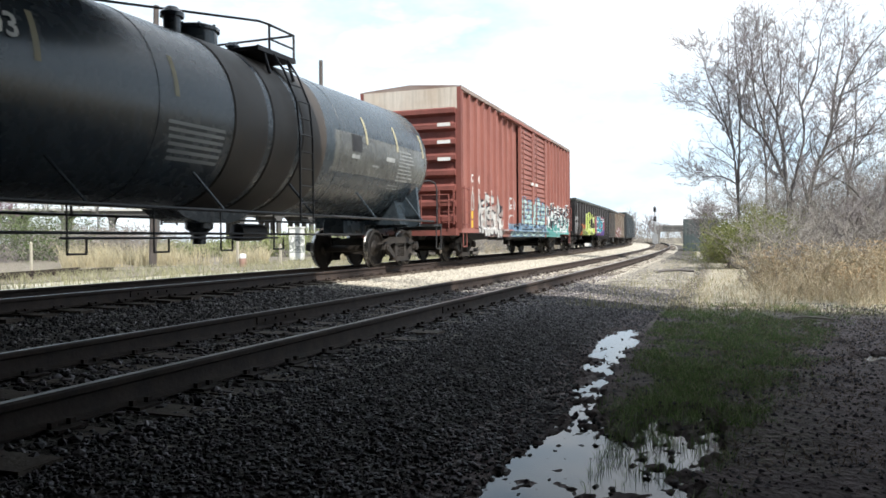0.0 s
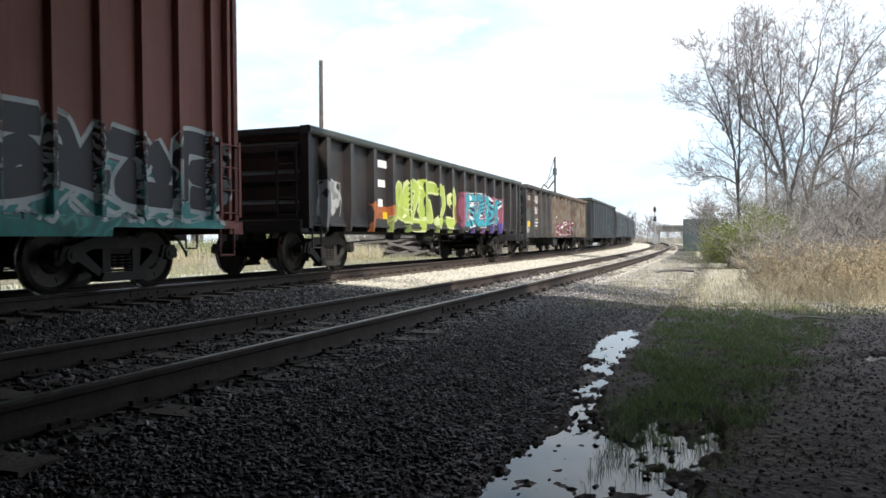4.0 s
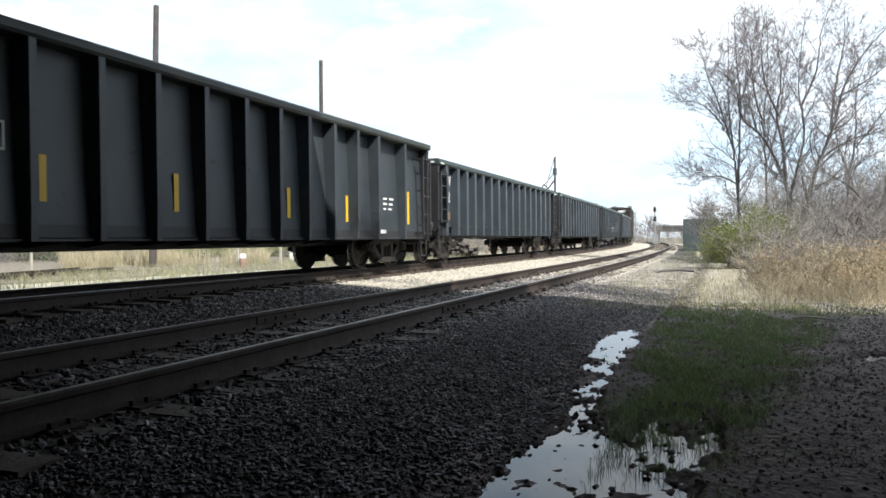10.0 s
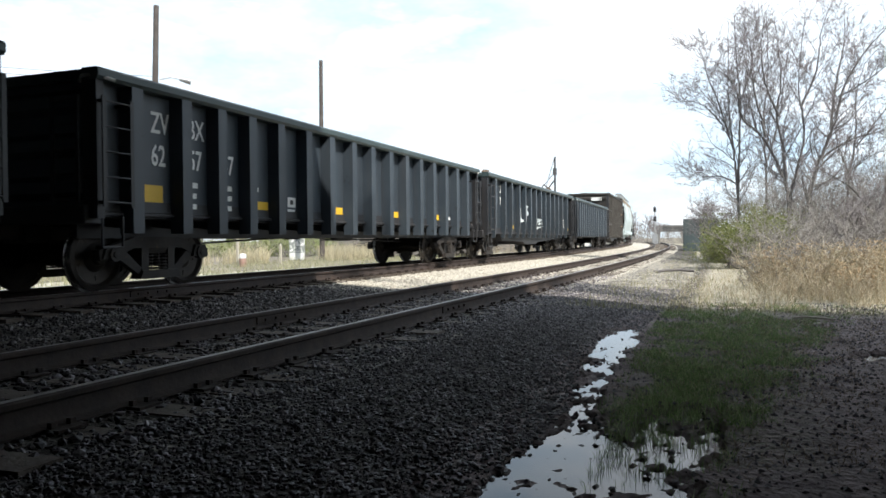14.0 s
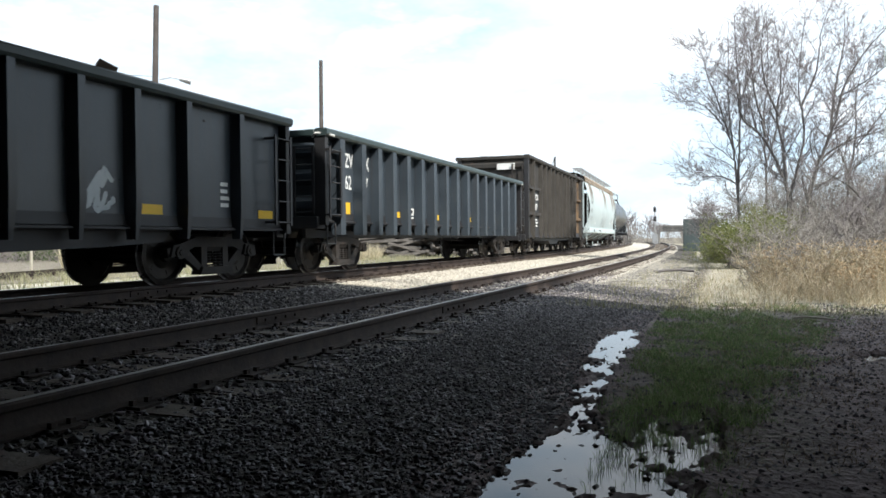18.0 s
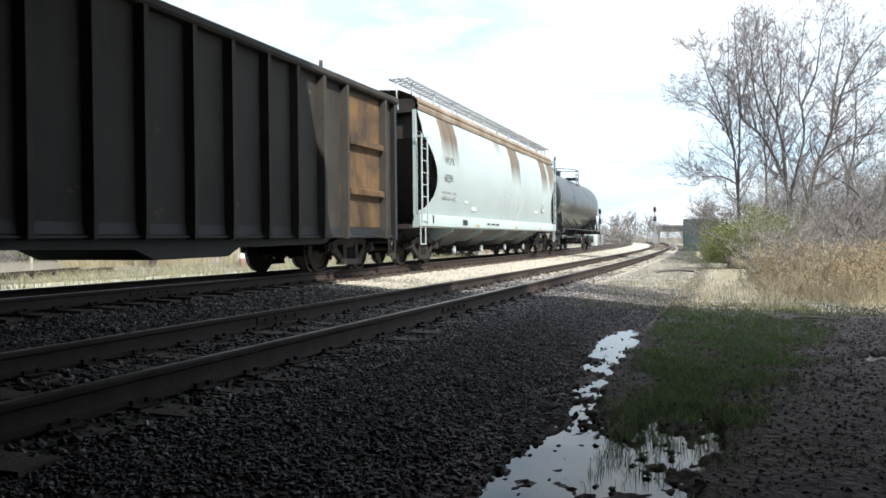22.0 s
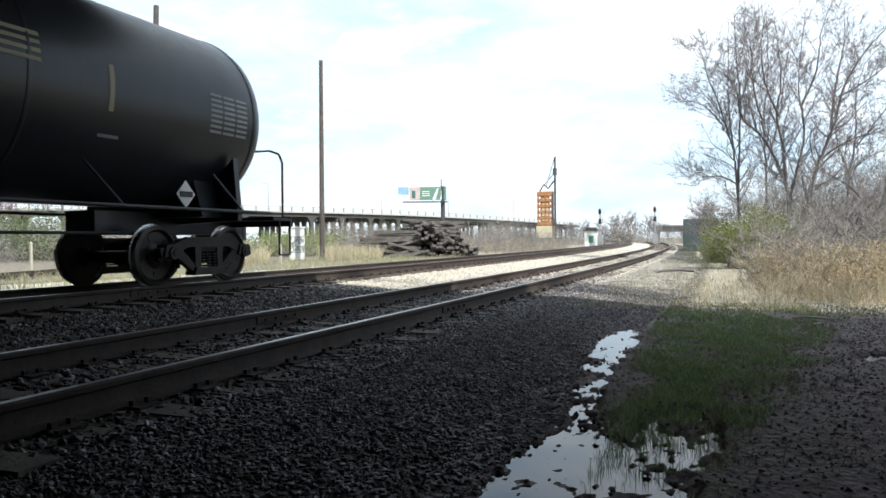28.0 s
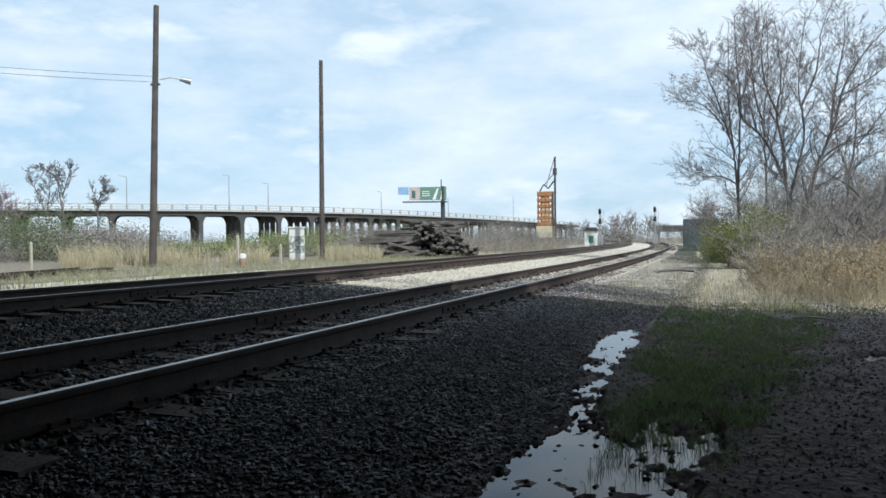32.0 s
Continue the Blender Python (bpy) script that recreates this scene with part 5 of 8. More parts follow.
part("placard", Shape().box(-0.01, 0.01, -0.13, 0.13, -0.04, 0.04), BLACK, c, "", (1.545, 5.08, 1.35))
CARS.append((c, 198.35))


# ---------------------------------------------------------------- covered hopper
def hopper():
    half, sill = 8.5, 0.98
    white = mat("hopper_pale_grey", (0.47, 0.545, 0.55), (0.41, 0.48, 0.49), 0.5, streak=0.25, scale=0.5, bump=0.06)
    n = Nodes("hopper_stained")
    v = n.xyz()
    col = n.mix(n.ramp(n.noise(0.5), 0.35, 0.7), (0.43, 0.492, 0.49), (0.375, 0.435, 0.437))
    streaks = n.noise(1.0, 4, 0.6, n.stretch(1, 5, 0.5))
    for y0, y1, z0 in ((-7.1, -5.4, 2.85), (0.2, 1.85, 2.7), (5.2, 6.65, 2.65), (6.75, 8.2, 2.7), (-1.5, -0.6, 3.6)):
        ky = n.math("DIVIDE", n.math("ABSOLUTE", n.math("SUBTRACT", v[1], (y0 + y1) / 2)), (y1 - y0) / 2)
        k = n.math("MULTIPLY", n.ramp(n.math("ADD", ky, n.math("MULTIPLY", n.noise(3), 0.3)), 0.95, 1.2, (1, 1, 1), (0, 0, 0)),
                   n.ramp(n.math("ADD", n.math("SUBTRACT", v[2], z0), n.math("MULTIPLY", streaks, 0.6)), 0.2, 0.95))
        col = n.mix(k, col, n.mix(n.ramp(streaks, 0.3, 0.72), (0.2, 0.145, 0.085), (0.075, 0.055, 0.042)))
    n.bump(n.noise(25), 0.08, 0.008)
    side_m = n.done(col, 0.5)
    roof_m = mat("hopper_roof_rust", (0.4, 0.35, 0.28), (0.22, 0.16, 0.11), 0.8, scale=0.9, streak=0.4, bump=0.2)
    car = new("covered_hopper_car")
    tagged(car, "pale grey covered hopper car with rust stains below the roof", "freight car", "cars of the train")

    def x_at(z):
        return 1.36 + 0.22 * math.sin(math.pi * min(max((z - 1.3) / 2.9, 0), 1)) - 0.1 * max(0, z - 3.6)

    def cut(z):  # how far the side sheet draws back from the car's end
        if z > 3.35 or z < 1.42:
            return 0.22
        u = (z - 1.42) / (3.35 - 1.42)
        return 0.22 + 1.0 * math.sin(math.pi * u ** 0.75) ** 0.8

    for k in (1, -1):
        rows = []
        zs = [1.3, 1.42, 1.46] + [1.5 + 0.1 * i for i in range(19)] + [3.36, 3.6, 3.85, 4.0]
        for z in zs:
            e = half - cut(z)
            rows.append([(k * x_at(z), y * e / 8.28, z) for y in spaced(-8.28, 8.28, 24)])
        part("side_sheet", Shape().grid(rows), side_m, car)
        rows = []
        for z, dx in ((4.0, 0.02), (4.06, 0.05), (4.12, 0.05), (4.16, 0.0), (4.2, 0.03), (4.26, 0.03), (4.3, -0.03), (4.36, -0.06), (4.42, -0.2)):
            rows.append([(k * (x_at(4.0) + dx), y, z) for y in spaced(-half + 0.2, half - 0.2, 10)])
        part("roof_rail", Shape().grid(rows), roof_m, car, "rust-stained corrugated roof edge")
        part("side_sill", Shape().prism([(k * 1.36, 1.3), (k * 1.5, 1.32), (k * 1.52, 1.28), (k * 1.52, 1.02), (k * 1.42, sill), (k * 1.3, sill)], "y", -half, half), side_m, car)
        for e in (-1, 1):
            y = e * (half - 0.24)
            part("end_post", Shape().box(k * 1.26, k * 1.34, y - 0.06, y + 0.06, 1.3, 4.0), white, car)
            yy = -half + 0.1 if e < 0 else half - 0.52
            l = ladder(car, 1.42, yy, 1.15, 3.3 if e < 0 else 4.2, 0.4, 8 if e < 0 else 11, white, 0.12)
            if k < 0:
                l.scale = (-1, 1, 1)
            stirrup(car, k * 1.48, yy + 0.03, 0.55, 0.99, white)
    rows = []
    for x, z in ((-1.15, 4.42), (-0.9, 4.52), (0, 4.58), (0.9, 4.52), (1.15, 4.42)):
        rows.append([(x, y, z) for y in spaced(-half + 0.2, half - 0.2, 12)])
    part("roof", Shape().grid(rows), roof_m, car)
    for x0, x1 in ((-1.2, -0.7), (0.7, 1.2)):
        s = Shape()
        for y in spaced(-half + 0.1, half - 0.1, 64):
            s.box(x0, x1, y - 0.015, y + 0.015, 4.76, 4.79)
        for x in (x0, (x0 + x1) / 2, x1):
            s.box(x - 0.012, x + 0.012, -half, half, 4.75, 4.8)
        part("running_board", s, GALV, car, "galvanised grating walkway")
    for y in spaced(-half + 0.5, half - 0.5, 11):
        for k in (-1, 1):
            part("walkway_bracket", Shape().box(k * 1.12 - 0.025, k * 1.12 + 0.025, y - 0.025, y + 0.025, 4.4, 4.75), white, car)
            part("walkway_bracket", Shape().box(k * 0.72 - 0.02, k * 0.72 + 0.02, y - 0.02, y + 0.02, 4.5, 4.75), white, car)
    part("hatch_trough", Shape().box(-0.3, 0.3, -half + 0.7, half - 0.7, 4.56, 4.68), white, car)
    for e in (-1, 1):
        s = Shape()
        s.grid([[(-1.3, e * (half - 0.45), 4.3), (1.3, e * (half - 0.45), 4.3)], [(-1.3, e * (half - 0.4), 3.3), (1.3, e * (half - 0.4), 3.3)], [(-1.3, e * (half - 2.3), 1.2), (1.3, e * (half - 2.3), 1.2)]])
        part("slope_sheet", s, GRIME, car, "sloping dark end sheet")
        part("end_frame", Shape().box(-1.3, 1.3, e * (half - 0.45), e * (half - 0.25), 3.95, 4.3), GRIME, car)
        part("end_deck", Shape().box(-1.28, 1.28, e * (half - 1.6), e * (half + 0.1), 0.95, 1.06), GRIME, car)
        for x in (-0.6, 0.6):
            part("end_strut", Shape().tube((x, e * (half - 0.3), 1.06), (x, e * (half - 0.42), 3.95), 0.04, 8), BLACK, car)
        part("hatch_ladder_rail", Shape().pipe([(0.9, e * (half - 0.1), 4.0), (0.9, e * (half + 0.0), 4.4), (0.9, e * (half - 0.12), 4.74)], 0.02, 6), white, car)
    part("brake_wheel", Shape().lathe([(0.26, 0), (0.29, 0.02), (0.26, 0.04), (0.23, 0.02), (0.26, 0)], "y", (0.75, half - 0.1, 2.5), 18), GRIME, car)
    # four bays with discharge gates
    bay_m = mat("hopper_bay_grey", (0.12, 0.12, 0.118), (0.07, 0.068, 0.065), 0.7, streak=0.4, bump=0.15)
    for y in (-4.35, -1.5, 1.5, 4.35):
        s = Shape()
        top4 = [(-1.35, y - 1.4, 1.0), (1.35, y - 1.4, 1.0), (1.35, y + 1.4, 1.0), (-1.35, y + 1.4, 1.0)]
        bot4 = [(-0.55, y - 0.3, 0.4), (0.55, y - 0.3, 0.4), (0.55, y + 0.3, 0.4), (-0.55, y + 0.3, 0.4)]
        s.add(top4 + bot4, [(0, 1, 5, 4), (1, 2, 6, 5), (2, 3, 7, 6), (3, 0, 4, 7), (4, 5, 6, 7)])
        b = part("hopper_bay", s, bay_m, car)
        part("gate", Shape().box(-0.75, 0.75, y - 0.38, y + 0.38, 0.34, 0.4), GRIME, b)
        part("discharge_tube", Shape().tube((-0.95, y, 0.36), (0.95, y, 0.36), 0.1, 12), GRIME, b)
        part("tube_cap", Shape().tube((0.95, y, 0.36), (1.0, y, 0.36), 0.115, 12), white, b)
        part("bay_web", Shape().prism([(1.44, 1.0), (1.44, 0.9), (0.9, 0.62), (0.6, 0.6), (0.6, 1.0)], "y", y - 1.44, y - 1.4), white, b)
    x = x_at(3.0) + 0.012
    DARKTXT = mat("faded_dark_stencil", (0.09, 0.1, 0.105), (0.16, 0.18, 0.185), 0.6, bump=0.03)
    side_text("WLPX", 0.3, x, -6.8, 2.74, DARKTXT, car, 0.0, 1.0)
    side_text("60291", 0.3, x_at(2.4) + 0.012, -6.8, 2.26, DARKTXT, car, 0.0, 1.0)
    for i in range(2):
        bars(car, x_at(2.0) + 0.006, -6.8, 2.0 - i * 0.14, [(3, 0.36)], STENCIL, 0.04)
    patch("stencil_plate", x_at(1.75) + 0.01, -4.75, -4.45, 1.75, 2.05, WHITE, car, "white stencilled plate")
    patch("stencil_plate", x_at(1.6) + 0.01, -4.0, -3.55, 1.55, 1.7, WHITE, car, "white stencilled plate")
    patch("stencil_plate", 1.525, -5.1, -4.66, 1.08, 1.24, BLACK, car, "black stencilled plate")
    bars(car, 1.525, -2.6, 1.18, [(3, 0.45)], GRIME, 0.06)
    grey_frame = mat("grey_stencil_field", (0.3, 0.345, 0.35), (0.24, 0.28, 0.29), 0.6, bump=0.03)
    fr = patch("stencil_plate", x_at(2.1) + 0.012, 5.5, 5.9, 1.82, 2.22, WHITE, car, "white framed stencil plate")
    part("stencil_mark", Shape().box(x_at(2.1) + 0.016, x_at(2.1) + 0.019, 5.57, 5.83, 1.89, 2.15), grey_frame, fr)
    for y in (4.4, 4.68):
        patch("stencil_plate", x_at(1.75) + 0.012, y, y + 0.25, 1.7, 1.82, WHITE, car, "white stencilled plate")
    part("handhold", Shape().box(1.5, 1.54, -7.6, -7.54, 1.1, 1.3), BLACK, car)
    for y in (-3.8, 1.0, 5.0):
        patch("reflector", 1.525, y, y + 0.4, 1.04, 1.12, DULL_YELLOW, car, "pale yellow reflective strip")
    grey_p = spray_mat("spray_grey", (0.46, 0.52, 0.52), (0.4, 0.46, 0.465))
    faint_p = spray_mat("spray_pale_grey", (0.6, 0.66, 0.66), (0.5, 0.56, 0.57))
    spray_piece(car, lambda y, z: x_at(z), 6, -0.75, 2.2, 1.36, 2.3, 0.04, ((0.1, grey_p), (0.0, faint_p)), 31, 0.3, 1.4, True)
    under(car, half, (-half + 1.4, half - 1.4))
    return car


CARS.append((hopper(), 181.25))


# ---------------------------------------------------------------- lie of the land
rng = np.random.default_rng(7)


def lattice(seed, size=256):
    return np.random.default_rng(seed).random((size, size))


LAT = [lattice(k) for k in range(6)]


def vnoise(x, y, k=0):
    """Smooth value noise, 0 to 1, one cell a metre."""
    g = LAT[k]
    xi, yi = np.floor(x).astype(int), np.floor(y).astype(int)
    fx, fy = x - xi, y - yi
    fx, fy = fx * fx * (3 - 2 * fx), fy * fy * (3 - 2 * fy)
    a, b = g[xi % 256, yi % 256], g[(xi + 1) % 256, yi % 256]
    c_, d = g[xi % 256, (yi + 1) % 256], g[(xi + 1) % 256, (yi + 1) % 256]
    return (a * (1 - fx) + b * fx) * (1 - fy) + (c_ * (1 - fx) + d * fx) * fy


def fbm(x, y, k=0):
    return 0.55 * vnoise(x, y, k) + 0.28 * vnoise(x * 2.1, y * 2.1, (k + 1) % 6) + 0.17 * vnoise(x * 4.3, y * 4.3, (k + 2) % 6)


def across(x, y):
    """Distance to the right of the line on which the tracks' bend is drawn."""
    t = line_table()
    return x - np.interp(y, t[2], t[1])


PROFILE_U = [-2000, -30, -14.5, -12.6, -11.2, -10.4, -7.4, -6.3, -5.6, -2.6, -1.7, -1.05, 0, 2, 6, 40, 2000]
PROFILE_Z = [-0.15, -0.15, -0.15, -0.06, 0.12, 0.178, 0.178, 0.125, 0.105, 0.103, 0.045, 0.012, 0.02, 0.03, 0.08, 0.3, 0.3]


def puddle(x, y):
    """1 in the middle of the puddle, 0 outside it."""
    ys = [1.0, 2.6, 3.3, 3.8, 4.2, 4.6, 5.3, 6.4, 8.0, 8.8, 9.15]
    left = np.interp(y, ys, [-1.06, -1.06, -1.03, -0.99, -0.96, -0.95, -1.06, -1.23, -1.34, -1.34, -1.2])
    right = np.interp(y, ys, [0.0, 0.0, -0.05, -0.36, -0.62, -0.72, -0.82, -0.9, -0.88, -0.91, -1.1])
    hw = np.maximum((right - left) / 2, 1e-3)
    k = 1 - np.abs(x - (left + right) / 2) / hw
    k = np.minimum(k * hw / 0.14, 1.0)
    arm = 1 - np.sqrt(((x + 0.27) / 0.25) ** 2 + ((y - 4.25) / 0.75) ** 2)  # the grassy arm
    k = np.maximum(k, np.minimum(arm * 2.0, 0.8))
    return np.clip(np.where((y > 1.0) & (y < 9.15), k, 0), 0, 1)


def land(x, y):
    u = across(x, y)
    z = np.interp(u, PROFILE_U, PROFILE_Z)
    far = np.clip((np.hypot(x, y) - 40) / 200, 0, 1)
    z = z + (fbm(x * 0.35, y * 0.35, 3) - 0.5) * 0.25 * np.clip((u + 40) / -25 + 1.2, 0, 1) * (u < -13)
    z = z + (fbm(x * 1.3, y * 1.3, 1) - 0.5) * 0.04 * ((u > -2) | (u < -12))
    z = z + (fbm(x * 9, y * 9, 2) - 0.5) * 0.018
    near = (u > -2.2) & (y < 10) & (y > 0)
    z = np.where(near & (u > -1.5), np.maximum(z, 0.006), z)
    p = puddle(x, y)
    rough = np.clip(0.62 + 0.6 * np.clip((y - 3.7) / 0.8, 0, 1) - 0.55 * np.clip((y - 6.0) / 1.0, 0, 1) + 0.35 * np.clip((x + 0.5) / 0.2, 0, 1), 0.4, 1.2)
    lumps = (fbm(x * 9, y * 6, 4) - 0.435) * 0.085 + (fbm(x * 25, y * 16, 2) - 0.47) * 0.085
    z = np.where(p > 0, z - 0.03 * np.clip(p * 1.6, 0, 1) ** 0.7 + np.minimum(lumps * rough - 0.006, 0.03), z)
    spots = ((x - 1.3) / 0.36) ** 2 + ((y - 7.45) / 0.36) ** 2
    z = np.where(spots < 1, z - 0.07 * (1 - spots) + (fbm(x * 16, y * 12, 5) - 0.42) * 0.11, z)
    return z


def steps(*runs):
    out = []
    for a, b, d in runs:
        out += list(np.arange(a, b, d))
    return np.array(out)


n = Nodes("ground_cover")
att = n.t.nodes.new("ShaderNodeAttribute")
att.attribute_name = "cover"
cov = n.xyz(att.outputs["Color"])
soil = n.mix(n.ramp(n.noise(3.5, 8, 0.7), 0.35, 0.65), (0.098, 0.077, 0.074), (0.245, 0.2, 0.192))
stone_v = n.xyz(n.voronoi(22, "F1", "Color"))[0]
stone = n.mix(stone_v, (0.42, 0.39, 0.33), (0.7, 0.65, 0.55))
dirty = n.mix(stone_v, (0.035, 0.03, 0.026), (0.12, 0.108, 0.095))
# Shade between the stones, put into the colour as darker cell borders.
gap = n.ramp(n.voronoi(22, "DISTANCE_TO_EDGE"), 0.0, 0.12, (0.45, 0.45, 0.45), (1, 1, 1))
stone, dirty = n.mix(1.0, stone, gap, "MULTIPLY"), n.mix(1.0, dirty, gap, "MULTIPLY")
grass = n.mix(n.ramp(n.noise(6, 6, 0.7), 0.4, 0.62), (0.055, 0.075, 0.025), (0.1, 0.09, 0.05))
straw = n.mix(n.ramp(n.noise(3.5, 8, 0.7), 0.38, 0.62), (0.38, 0.335, 0.24), (0.58, 0.53, 0.42))
fleck = n.ramp(n.noise(14, 5, 0.7), 0.42, 0.6)
col = n.mix(n.math("MULTIPLY", cov[1], fleck), soil, grass)
col = n.mix(cov[2], col, n.mix(n.math("MULTIPLY", fleck, 0.35), straw, grass))
ragged = n.ramp(n.math("ADD", cov[0], n.math("MULTIPLY", n.math("SUBTRACT", n.noise(2.5, 5), 0.5), 0.5)), 0.25, 0.45)
hard = n.ramp(n.math("ADD", cov[0], n.math("MULTIPLY", n.math("SUBTRACT", n.noise(2.5, 5), 0.5), 0.4)), 0.65, 0.85)
col = n.mix(ragged, col, n.mix(hard, dirty, stone))
n.bump(n.math("ADD", n.voronoi(22), n.noise(45, 5)), 0.7, 0.03)
GROUND = n.done(col, 0.9, 0, 0.2)

gx = steps((-2000, -200, 120), (-200, -60, 10), (-60, -14, 1.0), (-14, -5.6, 0.24), (-5.6, -2.2, 0.12), (-2.2, -1.4, 0.035), (-1.4, 0.15, 0.02), (0.15, 1.7, 0.035), (1.7, 3, 0.09), (3, 9, 0.5), (9, 60, 4), (60, 200, 20), (200, 2001, 150))
gy = steps((-2000, -100, 150), (-100, -10, 10), (-10, 1.5, 0.8), (1.5, 2.6, 0.035), (2.6, 5.4, 0.02), (5.4, 9.3, 0.03), (9.3, 14, 0.08), (14, 30, 0.2), (30, 90, 1.0), (90, 300, 6), (300, 2001, 140))
X, Y = np.meshgrid(gx, gy, indexing="ij")
Z = land(X, Y)
idx = np.arange(X.size).reshape(X.shape)
faces = np.stack([idx[:-1, :-1], idx[1:, :-1], idx[1:, 1:], idx[:-1, 1:]], -1).reshape(-1, 4)
me = raw_mesh("ground", np.stack([X, Y, Z], -1).reshape(-1, 3), faces, GROUND, True)
U = across(X, Y)
ballast = np.interp(U, [-13, -11.8, -3.0, -2.5, -1.5, -1.0], [0, 1, 1, 0.62, 0.5, 0])
# Verge gravel made paler past the shadow edge: sunlit tone put into the cover.
ballast = np.where((U > -2.6) & (U < -0.2) & (Y > 11), np.maximum(ballast, 0.72 * np.clip((60 - Y) / 30, 0, 1) * np.clip((-0.2 - U) / 0.8, 0, 1)), ballast)
ballast = np.where((Y < 13.0) & (ballast > 0.7), 0.64, ballast)  # darker short of the shadow edge: shade put into the stone's tone
road = np.clip(1 - np.abs(U + 20 - 0.12 * Y) / 3.2, 0, 1)  # pale track of crushed stone behind the line
ballast = np.maximum(ballast, np.clip(road * 2.2, 0, 1) * (Y < 40))
green = np.where((U > -0.8), 0.75, 0.3) * np.interp(X - 0.055 * Y, [-1.2, -0.9, -0.1, 0.35], [0, 0.9, 0.8, 0.0])
green = np.where(Y > 11, 0.7, np.where(Y < 3.7, 0.0, green))
dry = np.clip((Y - 10.6) / 1.2, 0, 1) * (U > -2) * 0.8
dry = np.where(U < -13, 0.22, dry)
green = np.where(U < -13, 0.75, green)
dry = np.where(Y > 60, 0.6, dry)
attr = me.color_attributes.new("cover", "FLOAT_COLOR", "POINT")
attr.data.foreach_set("color", np.stack([ballast, green, dry, np.ones_like(dry)], -1).astype(np.float32).ravel())
ground = tagged(new("ground", me), "gravel, wet soil and thin grass beside the tracks", "ground", kind="structure")

n = Nodes("puddle_water")
n.b.inputs["Transmission Weight"].default_value = 0.0
n.bump(n.noise(5, 2), 0.02, 0.01)
n.b.inputs["IOR"].default_value = 1.33
WATER = n.done((0.018, 0.017, 0.014), 0.03, 0, 0.5)
s = Shape().grid([[(x, y, 0.0) for y in spaced(1.2, 9.1, 12)] for x in spaced(-1.5, 1.75, 6)])
tagged(part("puddle", s, WATER), "shallow muddy puddle reflecting the sky", "puddle", kind="structure")


# ---------------------------------------------------------------- loose stones
n = Nodes("ballast_stone")
geo = n.t.nodes.new("ShaderNodeNewGeometry")
rnd = geo.outputs["Random Per Island"]
col = n.ramp(rnd, 0.0, 1.0, (0.36, 0.335, 0.285), (0.7, 0.65, 0.55))
col = n.mix(n.math("MULTIPLY", n.noise(30), 0.5), col, (0.17, 0.15, 0.13))
n.bump(n.noise(90), 0.3, 0.004)
STONE = n.done(col, 0.85, 0, 0.3)
n = Nodes("dirty_stone")
geo = n.t.nodes.new("ShaderNodeNewGeometry")
rnd = n.math("POWER", geo.outputs["Random Per Island"], 3.2)
col = n.ramp(rnd, 0.0, 1.0, (0.0135, 0.011, 0.013), (0.24, 0.212, 0.222))
col = n.mix(n.math("MULTIPLY", n.noise(30), 0.5), col, (0.06, 0.05, 0.042))
n.bump(n.noise(90), 0.3, 0.004)
DIRTY = n.done(col, 0.58, 0, 0.55)
# Paler copy of the dirty stone; its tone carries the brighter shade farther off.
n = Nodes("paler_stone")
geo = n.t.nodes.new("ShaderNodeNewGeometry")
rnd = n.math("POWER", geo.outputs["Random Per Island"], 2.0)
col = n.ramp(rnd, 0.0, 1.0, (0.036, 0.031, 0.035), (0.4, 0.365, 0.375))
col = n.mix(n.math("MULTIPLY", n.noise(30), 0.5), col, (0.08, 0.073, 0.073))
n.bump(n.noise(90), 0.3, 0.004)
PALER_STONE = n.done(col, 0.65, 0, 0.5)
# Darkened copy of the limestone: the overpass's shade put into its colour.
n = Nodes("shaded_stone")
geo = n.t.nodes.new("ShaderNodeNewGeometry")
col = n.ramp(n.math("POWER", geo.outputs["Random Per Island"], 2.4), 0.0, 1.0, (0.03, 0.027, 0.028), (0.36, 0.335, 0.33))
col = n.mix(n.math("MULTIPLY", n.noise(30), 0.5), col, (0.06, 0.055, 0.05))
n.bump(n.noise(90), 0.3, 0.004)
SHADED_STONE = n.done(col, 0.8, 0, 0.3)
ICO_V = np.array([(0, 0, -1), (0.72, -0.53, -0.45), (-0.28, -0.85, -0.45), (-0.89, 0, -0.45), (-0.28, 0.85, -0.45), (0.72, 0.53, -0.45),
                  (0.28, -0.85, 0.45), (-0.72, -0.53, 0.45), (-0.72, 0.53, 0.45), (0.28, 0.85, 0.45), (0.89, 0, 0.45), (0, 0, 1)])
ICO_F = np.array([(0, 1, 2), (1, 0, 5), (0, 2, 3), (0, 3, 4), (0, 4, 5), (1, 5, 10), (2, 1, 6), (3, 2, 7), (4, 3, 8), (5, 4, 9),
                  (1, 10, 6), (2, 6, 7), (3, 7, 8), (4, 8, 9), (5, 9, 10), (6, 10, 11), (7, 6, 11), (8, 7, 11), (9, 8, 11), (10, 9, 11)])


OCTA_V = np.array([(1, 0, 0), (-1, 0, 0), (0, 1, 0), (0, -1, 0), (0, 0, 1), (0, 0, -1.0)])
OCTA_F = np.array([(0, 2, 4), (2, 1, 4), (1, 3, 4), (3, 0, 4), (2, 0, 5), (1, 2, 5), (3, 1, 5), (0, 3, 5)])


